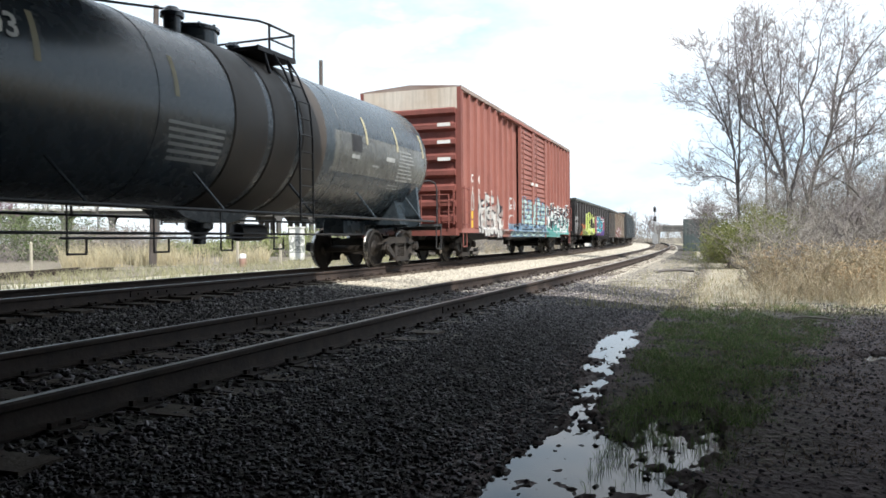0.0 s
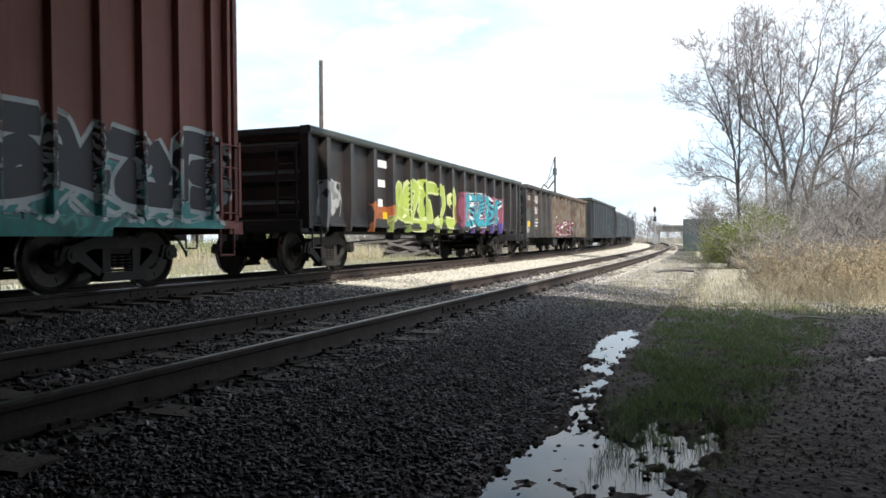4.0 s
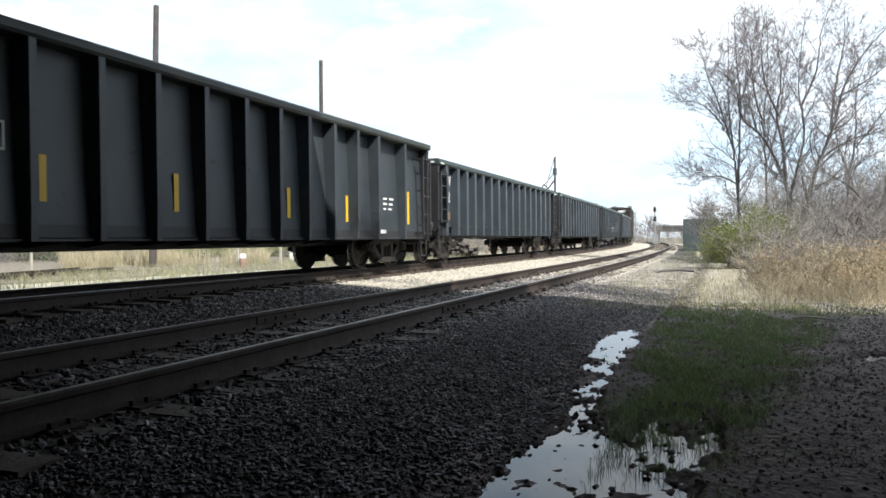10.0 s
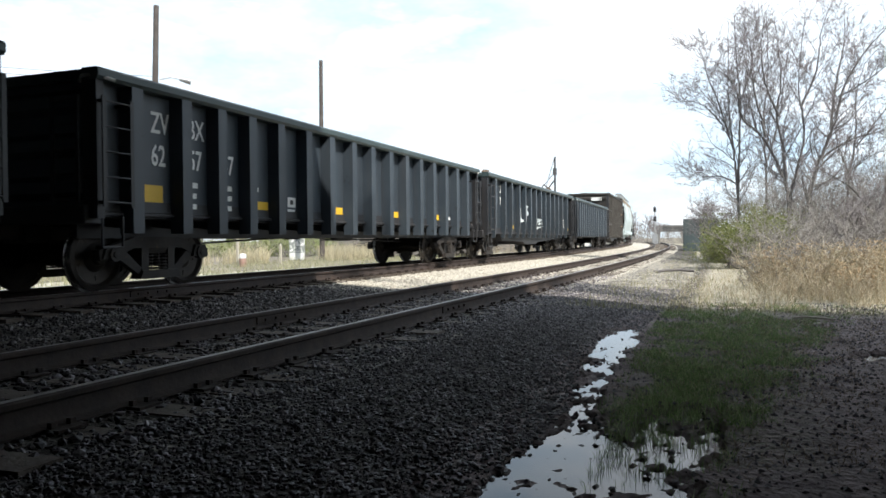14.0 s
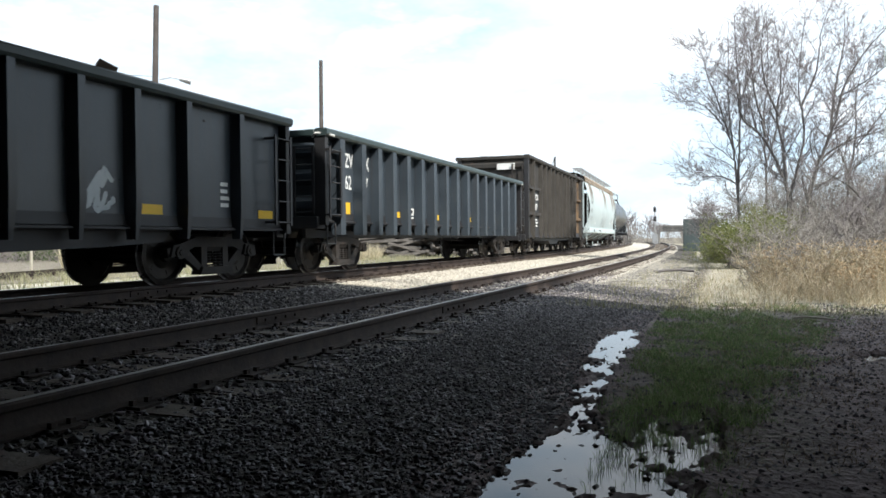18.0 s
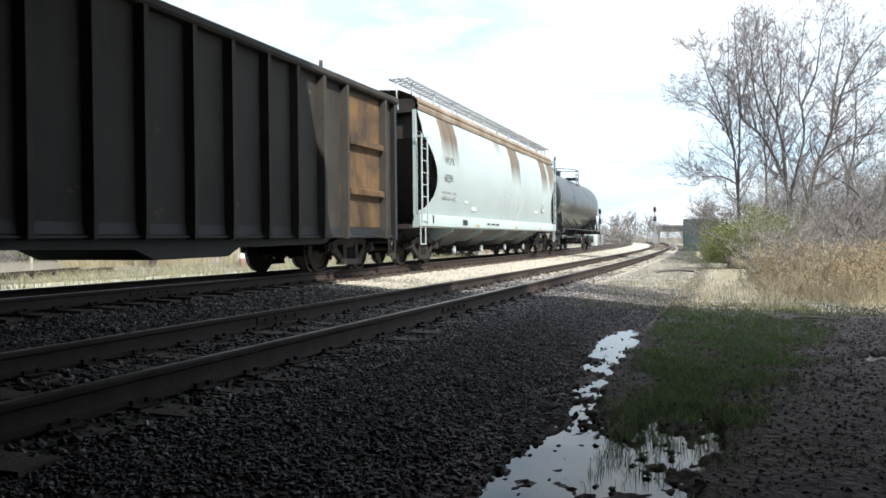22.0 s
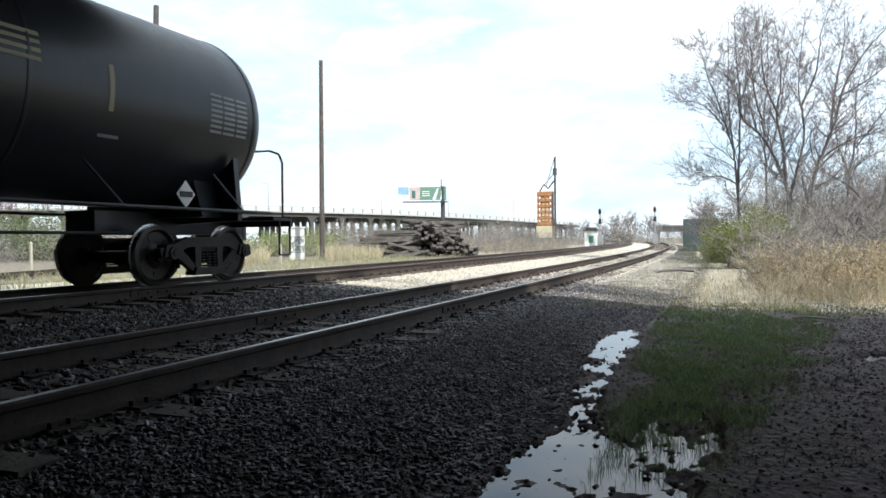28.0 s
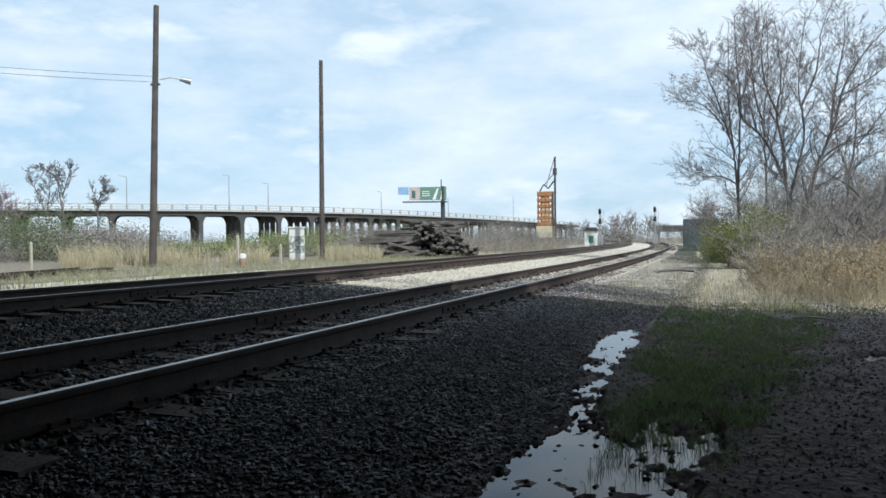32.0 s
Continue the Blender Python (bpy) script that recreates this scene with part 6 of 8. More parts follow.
def stones(name, label, u0, u1, y0, y1, count, r0, r1, material, keep=None, sink=0.25, far=False):
    base_v, base_f = (OCTA_V, OCTA_F) if far else (ICO_V, ICO_F)
    corners = len(base_v)
    y = rng.uniform(y0, y1, count)
    t = line_table()
    x = rng.uniform(u0, u1, count) + np.interp(y, t[2], t[1])
    if keep is not None:
        k = keep(x, y)
        x, y = x[k], y[k]
    count = len(x)
    r = rng.uniform(r0, r1, count) * rng.uniform(0.7, 1.15, count)
    v = base_v[None] * rng.uniform(0.55, 1.2, (count, corners, 1)) * (rng.uniform(0.6, 1.15, (count, 1, 3)) * r[:, None, None])
    a = rng.uniform(0, 6.283, count)
    ca, sa = np.cos(a)[:, None], np.sin(a)[:, None]
    v = np.stack([v[..., 0] * ca - v[..., 1] * sa, v[..., 0] * sa + v[..., 1] * ca, v[..., 2] * 0.75], -1)
    v += np.stack([x, y, land(x, y) + r * (0.5 - sink)], -1)[:, None]
    f = (base_f[None] + corners * np.arange(count)[:, None, None]).reshape(-1, 3)
    return tagged(new(name, raw_mesh(name, v.reshape(-1, 3), f, material)), label, "gravel", kind="stuff")


# Dark stones give way to paler ones with distance, a shade gradient in colour.
stones("shoulder_gravel", "dark dirty gravel sloping from the ties to the puddle", -2.9, -0.95, 1.8, 9, 26000, 0.008, 0.021, DIRTY, lambda x, y: (puddle(x, y) < 0.25) & (rng.random(len(x)) > (y - 3.5) / 5))
stones("shoulder_gravel", "grey gravel beside the near track, toned paler for the brighter shade", -2.9, -0.95, 3.5, 16, 22000, 0.01, 0.024, PALER_STONE, lambda x, y: (puddle(x, y) < 0.25) & (rng.random(len(x)) < (y - 3.5) / 5), far=True)
stones("track_ballast", "dirty crushed stone between and around the ties", -5.7, -2.7, 2, 18, 11000, 0.018, 0.038, DIRTY, lambda x, y: rng.random(len(x)) > (y - 4) / 12)
stones("track_ballast", "crushed stone between and around the ties, toned paler for the brighter shade", -5.7, -2.7, 4, 20, 9000, 0.018, 0.038, PALER_STONE, lambda x, y: rng.random(len(x)) < (y - 4) / 12, far=True)
stones("track_ballast", "crushed limestone between the two tracks, toned down for the shade", -8.2, -5.5, 4, 13.4, 6500, 0.022, 0.042, SHADED_STONE, far=True)
stones("track_ballast", "pale crushed limestone between the two tracks", -8.2, -5.5, 12.6, 30, 10500, 0.022, 0.042, STONE, far=True)
stones("track_ballast", "crushed limestone under the line, toned down for the shade", -11.0, -8.2, 4, 13.6, 3000, 0.022, 0.042, SHADED_STONE, far=True)
stones("track_ballast", "pale crushed limestone under the line", -11.0, -8.2, 13, 36, 5000, 0.022, 0.042, STONE, far=True)
stones("track_ballast", "pale crushed limestone along the bend", -8.2, -2.6, 15, 60, 14000, 0.022, 0.042, STONE, far=True)
stones("scattered_gravel", "pale gravel scattered in the thin grass", -2.8, -0.1, 10.8, 45, 11000, 0.008, 0.024, STONE, far=True)
stones("mud_clods", "dark wet clods and pebbles in the mud", -0.9, 2.4, 2.2, 13, 9000, 0.008, 0.022, DIRTY, lambda x, y: (puddle(x, y) < 0.05) & (x < 0.2 * y + 0.3), 0.3, True)
stones("puddle_stones", "dark clods and stones standing in the puddle", -1.7, 0.3, 2.4, 9.1, 1900, 0.006, 0.026, DIRTY, lambda x, y: (puddle(x, y) > 0.02) & (rng.random(len(x)) < 0.4 + 0.75 * np.clip((y - 3.6) / 0.8, 0, 1) - 0.5 * np.clip((y - 6.2) / 1, 0, 1)), 0.1)


# ---------------------------------------------------------------- tracks
RAIL_PROFILE = [(-0.068, 0), (0.068, 0), (0.068, 0.01), (0.02, 0.028), (0.009, 0.05), (0.009, 0.122), (0.034, 0.138), (0.036, 0.165), (0.026, 0.178), (-0.026, 0.178), (-0.036, 0.165), (-0.034, 0.138), (-0.009, 0.122), (-0.009, 0.05), (-0.02, 0.028), (-0.068, 0.01)]


def sweep(profile, lateral, z, ss):
    s = Shape()
    m = len(profile)
    v = []
    for q in ss:
        for px, pz in profile:
            x, y, a = on_line(q, lateral + px)
            v.append((float(x), float(y), z + pz))
    f = [(j * m + i, j * m + (i + 1) % m, (j + 1) * m + (i + 1) % m, (j + 1) * m + i) for j in range(len(ss) - 1) for i in range(m)]
    return s.add(v, f)


tie_shape = Shape().box(-1.3, 1.3, -0.115, 0.115, -0.17, 0.0)
TIE_MESH = tie_shape.mesh("tie", TIE)


def track(name, label, centre, head, ties_from, ties_to, near_only=False):
    top = tagged(new(name), label, "railway track", kind="structure")
    ss = list(np.arange(-40, 14, 6.0)) + list(np.arange(14, 120, 3.0)) + list(np.arange(120, 420, 10.0))
    for k in (0.7525, -0.7525):
        r = part("rail", sweep(RAIL_PROFILE, centre + k, head - 0.178, ss), RAIL, top, "rusty rail with a polished head")
        r.data.materials.append(RAILTOP)
        for p in r.data.polygons:
            if p.normal.z > 0.9 and p.center.z > head - 0.01:
                p.material_index = 1
        for q in (7.4, 19.3, 31.2, 43.1):  # joint bars
            s = Shape()
            for w in (0.014, -0.014):
                x, y, a = on_line(q + 1.7 * (k > 0), centre + k + w)
                s.obox(Matrix.Translation((float(x), float(y), head - 0.09)) @ Matrix.Rotation(float(a), 4, "Z"), 0.02, 0.9, 0.075)
                for b in (-0.3, -0.1, 0.1, 0.3):
                    x2, y2, a2 = on_line(q + 1.7 * (k > 0) + b, centre + k + w * 2.2)
                    s.obox(Matrix.Translation((float(x2), float(y2), head - 0.09)), 0.03, 0.03, 0.03)
            part("joint_bar", s, RAIL, r)
    random.seed(3)
    q = ties_from
    plates = Shape()
    far = Shape()
    while q < ties_to:
        x, y, a = on_line(q, centre)
        if q < 85:
            t = part("tie", TIE_MESH, TIE, top)
            t.location = (float(x) + random.uniform(-0.05, 0.05), float(y), head - 0.183 + random.uniform(-0.012, 0.004))
            t.rotation_euler = (random.uniform(-0.01, 0.01), random.uniform(-0.008, 0.008), float(a) + random.uniform(-0.02, 0.02))
            if q < 40:
                for k in (0.7525, -0.7525):
                    px, py, pa = on_line(q, centre + k)
                    plates.obox(Matrix.Translation((float(px), float(py), head - 0.176)) @ Matrix.Rotation(float(a), 4, "Z"), 0.34, 0.19, 0.016)
                    for dx, dy in ((0.09, 0.06), (-0.09, -0.06), (0.09, -0.06)):
                        plates.obox(Matrix.Translation((float(px) + dx, float(py) + dy, head - 0.155)), 0.03, 0.035, 0.035)
        else:
            far.obox(Matrix.Translation((float(x), float(y), head - 0.26)) @ Matrix.Rotation(float(a), 4, "Z"), 2.6, 0.23, 0.17)
        q += 0.535 + random.uniform(-0.03, 0.03)
    tp = part("tie_plates", plates, RAIL, top, "rusty tie plates and spikes")
    tp["kind"] = "stuff"
    if far.v:
        fp = part("far_ties", far, TIE, top)
        fp["kind"] = "stuff"
    return top


track("track_main", "railway track that the train rolls on", MAIN_X, MAIN_Z, 3.0, 150)
track("track_near", "empty railway track in front of the train", SIDE_X, NEAR_Z, 0.8, 150)


# ---------------------------------------------------------------- overpass above the camera, whose shade lies on the ground
def overpass():
    top = tagged(new("overpass"), "concrete road overpass above the tracks", "bridge", kind="structure")
    # the edge bends over the tracks: two spans that meet above them
    # Bend and depth of the unseen deck are chosen to shape the shade.
    m_right = Matrix.Translation((0, 9.62, 0)) @ Matrix.Rotation(math.atan2(-0.26, 1.0), 4, "Z")
    m_left = Matrix.Translation((-5.5, 9.62 + 1.43, 0)) @ Matrix.Rotation(math.atan2(0.1, 1.0), 4, "Z")
    for m0, x0, x1 in ((m_right, -5.69, 70), (m_left, -60, 0.4)):
        xm, w = (x0 + x1) / 2, x1 - x0
        part("deck", Shape().obox(m0 @ Matrix.Translation((xm, -24.0, 6.75)), w, 48.0, 0.4), CONCRETE, top)
        for y in (-0.15, -47.85):
            part("parapet", Shape().obox(m0 @ Matrix.Translation((xm, y, 7.28)), w, 0.28, 0.65), CONCRETE, top)
        for i in range(20):
            y = -0.9 - i * 2.4
            part("girder", Shape().obox(m0 @ Matrix.Translation((xm, y, 6.27)), w, 0.45, 0.55), CONCRETE, top)
    # Unseen walls, added to keep side sky light out and deepen the shade.
    part("pier_wall", Shape().obox(m_left @ Matrix.Translation((-13.0, -24.6, 2.4)), 0.9, 46, 7.0), CONCRETE, top)
    part("pier_wall", Shape().obox(m_right @ Matrix.Translation((5.2, -24.1, 2.4)), 0.9, 47.0, 7.0), CONCRETE, top)

overpass()


# ---------------------------------------------------------------- plants
def out_at(deg, r, z=None):
    """The place r metres from the camera's foot, deg degrees to the left of the tracks' direction."""
    x, y = -r * math.sin(radians(deg)), r * math.cos(radians(deg))
    return Vector((x, y, float(land(np.array(x), np.array(y))) if z is None else z))


def tubes(name, segs, material, sides=4):
    """Many tapered stems in one mesh; segs: rows of start, end, both radii."""
    a = np.array(segs, float)
    p0, p1, r0, r1 = a[:, 0:3], a[:, 3:6], a[:, 6], a[:, 7]
    d = p1 - p0
    d /= np.maximum(np.linalg.norm(d, axis=1, keepdims=True), 1e-6)
    ref = np.where(np.abs(d[:, 2:3]) < 0.9, [[0, 0, 1.0]], [[1.0, 0, 0]])
    e = np.cross(d, ref)
    e /= np.linalg.norm(e, axis=1, keepdims=True)
    g = np.cross(d, e)
    t = np.arange(sides) * 2 * math.pi / sides
    ring = e[:, None] * np.cos(t)[None, :, None] + g[:, None] * np.sin(t)[None, :, None]
    v = np.concatenate([p0[:, None] + ring * r0[:, None, None], p1[:, None] + ring * r1[:, None, None]], 1)
    k = np.arange(sides)
    f = np.stack([k, (k + 1) % sides, sides + (k + 1) % sides, sides + k], -1)
    f = (f[None] + (2 * sides) * np.arange(len(a))[:, None, None]).reshape(-1, 4)
    return raw_mesh(name, v.reshape(-1, 3), f, material, True)


def branch(segs, rnd, p, d, length, r, level, top, spread, least=0.006):
    n_seg = 6 if level < 2 else 3
    pts = [p]
    for i in range(n_seg):
        d = (d + Vector((rnd.gauss(0, 0.1), rnd.gauss(0, 0.1), rnd.gauss(0.03, 0.08)))).normalized()
        q = p + d * (length / n_seg)
        ra, rb = r * (1 - 0.8 * i / n_seg), r * (1 - 0.8 * (i + 1) / n_seg)
        segs[0 if level < 2 else 1].append((*p, *q, max(ra, least), max(rb, least)))
        p = q
        pts.append((p.copy(), d.copy(), rb))
    if level >= top:
        return
    kids = (10, 6, 5, 4, 3)[level]
    for k in range(kids):
        f = (0.32 if level == 0 else 0.2) + 0.75 * (k + rnd.random()) / kids
        i = min(n_seg, max(1, int(f * n_seg + 0.5)))
        q, dd, rb = pts[i]
        side = Vector((rnd.gauss(0, 1), rnd.gauss(0, 1), rnd.gauss(0, 0.3))).normalized()
        nd = (dd * (1 - spread * 0.55) + side * spread + Vector((0, 0, 0.2))).normalized()
        reach = (0.62 - 0.3 * f) if level == 0 else rnd.uniform(0.36, 0.6)
        branch(segs, rnd, q, nd, length * reach * rnd.uniform(0.85, 1.15), max(rb * 0.75, r * 0.28), level + 1, top, spread, least)


BARK = mat("bare_bark", (0.17, 0.155, 0.15), (0.1, 0.092, 0.09), 0.9, scale=3, bump=0.4)
TWIG = mat("bare_twigs", (0.27, 0.243, 0.24), (0.19, 0.17, 0.168), 0.9, scale=1.0, bump=0.2)


def sprout(segs, rnd, p, d, length, r, level, least, rim):
    """A side branch that wanders, thins out and bears smaller ones."""
    steps_ = (7, 5, 3, 2)[level]
    for i in range(steps_):
        d = d + Vector((rnd.gauss(0, 0.13), rnd.gauss(0, 0.13), rnd.gauss(0.045, 0.1)))
        if p.length > rim:
            d = d - p.normalized() * 0.12
        d.normalize()
        q = p + d * (length / steps_)
        rb = r * (1 - 0.62 / steps_)
        segs[0 if level < 1 else 1].append((*p, *q, max(r, least), max(rb, least * 0.8)))
        if level < 3 and (i > 0 or level > 0):
            if rnd.random() < (1.0, 0.95, 0.8)[level]:
                turn = Vector((rnd.gauss(0, 1), rnd.gauss(0, 1), rnd.gauss(0.1, 0.6)))
                turn = (turn - d * turn.dot(d)).normalized()
                e = (d + turn * rnd.uniform(0.55, 1.15)).normalized()
                sprout(segs, rnd, p.lerp(q, rnd.random()), e, length * rnd.uniform(0.3, 0.52) * (1.15 - 0.5 * i / steps_), rb * 0.55, level + 1, least, rim)
        p, r = q, rb


def limb_tree(label, place, limbs, seed, least=0.0058, size=0.955, shoots=1.0, bark=None, twig=None, spread=2.2):
    """A bare tree grown round its main limbs; limbs: rows of radius and a line of points across and up."""
    rnd = random.Random(seed)
    bark, twig = bark or BARK, twig or TWIG
    tree = tagged(new("bare_tree"), label, "tree")
    tree.location = place
    segs = ([], [])
    top = max(z for r, line in limbs for x_, z in line) * size
    for r, line in limbs:
        r *= 0.62
        depth, slope = rnd.uniform(-0.1, 0.1), rnd.uniform(-0.16, 0.16) * (spread / 2.2)
        pts = []
        for i, (x_, z) in enumerate(line):
            pts.append(Vector((x_ * 0.93, depth, z)) * size)
            depth += slope * (line[min(i + 1, len(line) - 1)][1] - z + 0.3) + rnd.gauss(0, 0.06)
        run = []
        for a, b, c_, e in zip([pts[0]] + pts[:-2], pts[:-1], pts[1:], pts[2:] + [pts[-1]]):
            for k in range(5):
                t = k / 5
                run.append(0.5 * ((2 * b) + (c_ - a) * t + (2 * a - 5 * b + 4 * c_ - e) * t * t + (3 * b - a - 3 * c_ + e) * t ** 3))
        run.append(pts[-1])
        total = len(run) - 1
        for i in range(total):
            ra, rb = (r * (1 - 0.86 * ((i + k) / total) ** 0.9) for k in (0, 1))
            jig = Vector((rnd.gauss(0, 0.02), rnd.gauss(0, 0.02), 0)) * (i > 0)
            run[i] += jig
            segs[0].append((*run[i], *run[i + 1], max(ra, least), max(rb, least)))
            f = i / total
            high = run[i].z / top
            if high < 0.2 or f < 0.12:
                continue
            d = (run[i + 1] - run[i]).normalized()
            for k in range(2 if rnd.random() < 0.35 * shoots else 1):
                turn = Vector((rnd.gauss(0, 1), rnd.gauss(0, 1), rnd.gauss(0.1, 0.5)))
                turn = (turn - d * turn.dot(d)).normalized()
                e = (d * rnd.uniform(0.5, 1.0) + turn * rnd.uniform(0.5, 0.95) + Vector((0, 0, 0.15))).normalized()
                sprout(segs, rnd, run[i], e, top * rnd.uniform(0.09, 0.2) * (1.1 - 0.45 * f), max(rb * 0.42, least * 1.3), 0 if f < 0.85 else 1, least, top * 1.02)
    part("trunk", tubes("trunk", segs[0], bark, 5), bark, tree)
    part("crown", tubes("crown", segs[1], twig, 3), twig, tree, "tangled bare twigs")
    return tree


def bare_tree(label, place, height, seed, stems=1, lean=(0, 0), spread=0.62, top=4, radius=None, twig=TWIG, least=0.006, scale_first=0.62):
    rnd = random.Random(seed)
    tree = tagged(new("bare_tree"), label, "tree")
    tree.location = place
    segs = ([], [])
    for k in range(stems):
        a = rnd.uniform(0, 6.28)
        d = Vector((lean[0] + (0.22 * math.cos(a) if stems > 1 else 0), lean[1] + (0.22 * math.sin(a) if stems > 1 else 0), 1)).normalized()
        branch(segs, rnd, Vector((0.35 * math.cos(a) * (stems > 1), 0.35 * math.sin(a) * (stems > 1), -0.2)), d, height * scale_first * rnd.uniform(0.9, 1.08), radius or height * 0.014, 0, top, spread, least)
    part("trunk", tubes("trunk", segs[0], BARK, 6), BARK, tree)
    part("crown", tubes("crown", segs[1], twig, 3), twig, tree, "tangled bare twigs")
    return tree


def blades(name, label, x, y, h0, h1, width, material, lean=0.35, category="grass", z=None):
    k = len(x)
    z = land(x, y) if z is None else z
    h = rng.uniform(h0, h1, k)
    a = rng.uniform(0, 6.283, k)
    b = rng.uniform(0, 6.283, k)
    wx, wy = np.cos(a) * width / 2, np.sin(a) * width / 2
    l1 = rng.uniform(0.0, lean, k) * h
    dx, dy = np.cos(b) * l1, np.sin(b) * l1
    base = np.stack([x, y, z - 0.01], -1)
    w = np.stack([wx, wy, 0 * wx], -1)
    m = base + np.stack([dx * 0.35, dy * 0.35, h * 0.6], -1)
    t = base + np.stack([dx, dy, h], -1)
    v = np.stack([base - w, base + w, m - w * 0.7, m + w * 0.7, t], 1)
    f = np.array([(0, 1, 3), (0, 3, 2), (2, 3, 4)])
    f = (f[None] + 5 * np.arange(k)[:, None, None]).reshape(-1, 3)
    return tagged(new(name, raw_mesh(name, v.reshape(-1, 3), f, material, False)), label, category, kind="stuff")


def island_mat(name, colours, rough=0.8, thin=0.0):
    """Leaf or straw: each blade takes its own tone."""
    m = Nodes(name)
    g = m.t.nodes.new("ShaderNodeNewGeometry")
    r = m.t.nodes.new("ShaderNodeValToRGB")
    e = r.color_ramp.elements
    for i, cc in enumerate(colours):
        p = i / (len(colours) - 1)
        if i == 0:
            q = e[0]
        elif i == len(colours) - 1:
            q = e[-1]
        else:
            q = e.new(p)
        q.position, q.color = p, (*cc, 1)
    m.link(g.outputs["Random Per Island"], r.inputs["Fac"])
    col = m.mix(m.math("MULTIPLY", m.noise(2.0, 3), 0.45), r.outputs["Color"], mix3(colours[0], (0, 0, 0), 0.3))
    if thin:  # light that falls through a thin blade
        tr, mx = m.t.nodes.new("ShaderNodeBsdfTranslucent"), m.t.nodes.new("ShaderNodeMixShader")
        m.link(col, tr.inputs["Color"])
        mx.inputs[0].default_value = thin
        m.link(m.b.outputs[0], mx.inputs[1])
        m.link(tr.outputs[0], mx.inputs[2])
        m.link(mx.outputs[0], m.out.inputs[0])
    return m.done(col, rough, 0, 0.25)


GREEN = island_mat("green_grass", [(0.085, 0.135, 0.045), (0.15, 0.23, 0.075), (0.22, 0.32, 0.11), (0.5, 0.5, 0.33)], thin=0.5)
DEAD = island_mat("dead_grass", [(0.14, 0.105, 0.075), (0.26, 0.2, 0.14), (0.44, 0.36, 0.26)])
STRAW = island_mat("dry_weeds", [(0.42, 0.34, 0.23), (0.54, 0.45, 0.32), (0.6, 0.53, 0.41), (0.68, 0.62, 0.5), (0.36, 0.35, 0.23), (0.5, 0.38, 0.26)], thin=0.45)
REED = island_mat("dry_reeds", [(0.4, 0.35, 0.23), (0.54, 0.47, 0.3), (0.64, 0.57, 0.39), (0.33, 0.3, 0.22), (0.5, 0.45, 0.34)], thin=0.3)
OLIVE = island_mat("olive_leaves", [(0.13, 0.155, 0.055), (0.2, 0.225, 0.08), (0.27, 0.28, 0.115), (0.2, 0.2, 0.09)], thin=0.45)
HEDGE = island_mat("dark_leaves", [(0.06, 0.085, 0.035), (0.1, 0.13, 0.06), (0.14, 0.165, 0.08)])
PALE_LEAF = island_mat("fresh_leaves", [(0.16, 0.19, 0.07), (0.25, 0.28, 0.12), (0.12, 0.15, 0.06)])
BRUSH = island_mat("grey_brush", [(0.18, 0.165, 0.152), (0.26, 0.238, 0.222), (0.33, 0.305, 0.285), (0.23, 0.22, 0.175)])
PURPLE = island_mat("purple_twigs", [(0.22, 0.14, 0.18), (0.3, 0.2, 0.25), (0.2, 0.15, 0.17)])


def leaves(name, parent, centres, size, material, label=""):
    k = len(centres)
    a = rng.normal(size=(k, 3))
    a /= np.linalg.norm(a, axis=1, keepdims=True)
    b = np.cross(a, rng.normal(size=(k, 3)))
    b /= np.linalg.norm(b, axis=1, keepdims=True)
    s = size * rng.uniform(0.6, 1.4, (k, 1))
    v = np.stack([centres - a * s, centres + b * s * 0.45, centres + a * s, centres - b * s * 0.45], 1).reshape(-1, 3)
    f = np.arange(4 * k).reshape(-1, 4)
    return part(name, raw_mesh(name, v, f, material), material, parent, label)


def clumps(count, rx, ry, h, spread=0.3, lobes=14):
    c = np.stack([rng.uniform(-rx, rx, lobes), rng.uniform(-ry, ry, lobes), rng.uniform(0.25, 0.85, lobes) * h], -1)
    k = rng.integers(0, lobes, count)
    p = c[k] + np.clip(rng.normal(size=(count, 3)), -1.7, 1.7) * [spread * rx, spread * ry, spread * 0.6 * h]
    p[:, 2] = np.abs(p[:, 2])
    return p


def shrub(name, label, place, rx, ry, h, count, size, material, stems=60, seed=1, lobes=14, twig=None):
    sh = tagged(new(name), label, "shrub")
    sh.location = place
    rnd = random.Random(seed)
    segs = []
    for i in range(stems):
        p = Vector((rnd.uniform(-rx, rx) * 0.5, rnd.uniform(-ry, ry) * 0.5, -0.1))
        d = Vector((rnd.gauss(0, 0.35), rnd.gauss(0, 0.35), 1)).normalized()
        r = 0.02
        for j in range(4):
            d = (d + Vector((rnd.gauss(0, 0.2), rnd.gauss(0, 0.2), 0))).normalized()
            q = p + d * h * 0.25 * rnd.uniform(0.7, 1.15)
            segs.append((*p, *q, r, r * 0.7))
            for b in range(2):
                e = (d + Vector((rnd.gauss(0, 0.6), rnd.gauss(0, 0.6), rnd.gauss(0, 0.3)))).normalized()
                w = p + e * h * rnd.uniform(0.12, 0.3)
                segs.append((*p, *w, r * 0.5, r * 0.3))
            p, r = q, r * 0.75
    part("stem_tangle", tubes("stem_tangle", segs, twig or TWIG, 3), twig or TWIG, sh)
    if count:
        leaves("foliage", sh, clumps(count, rx, ry, h, 0.3, lobes), size, material)
    return sh


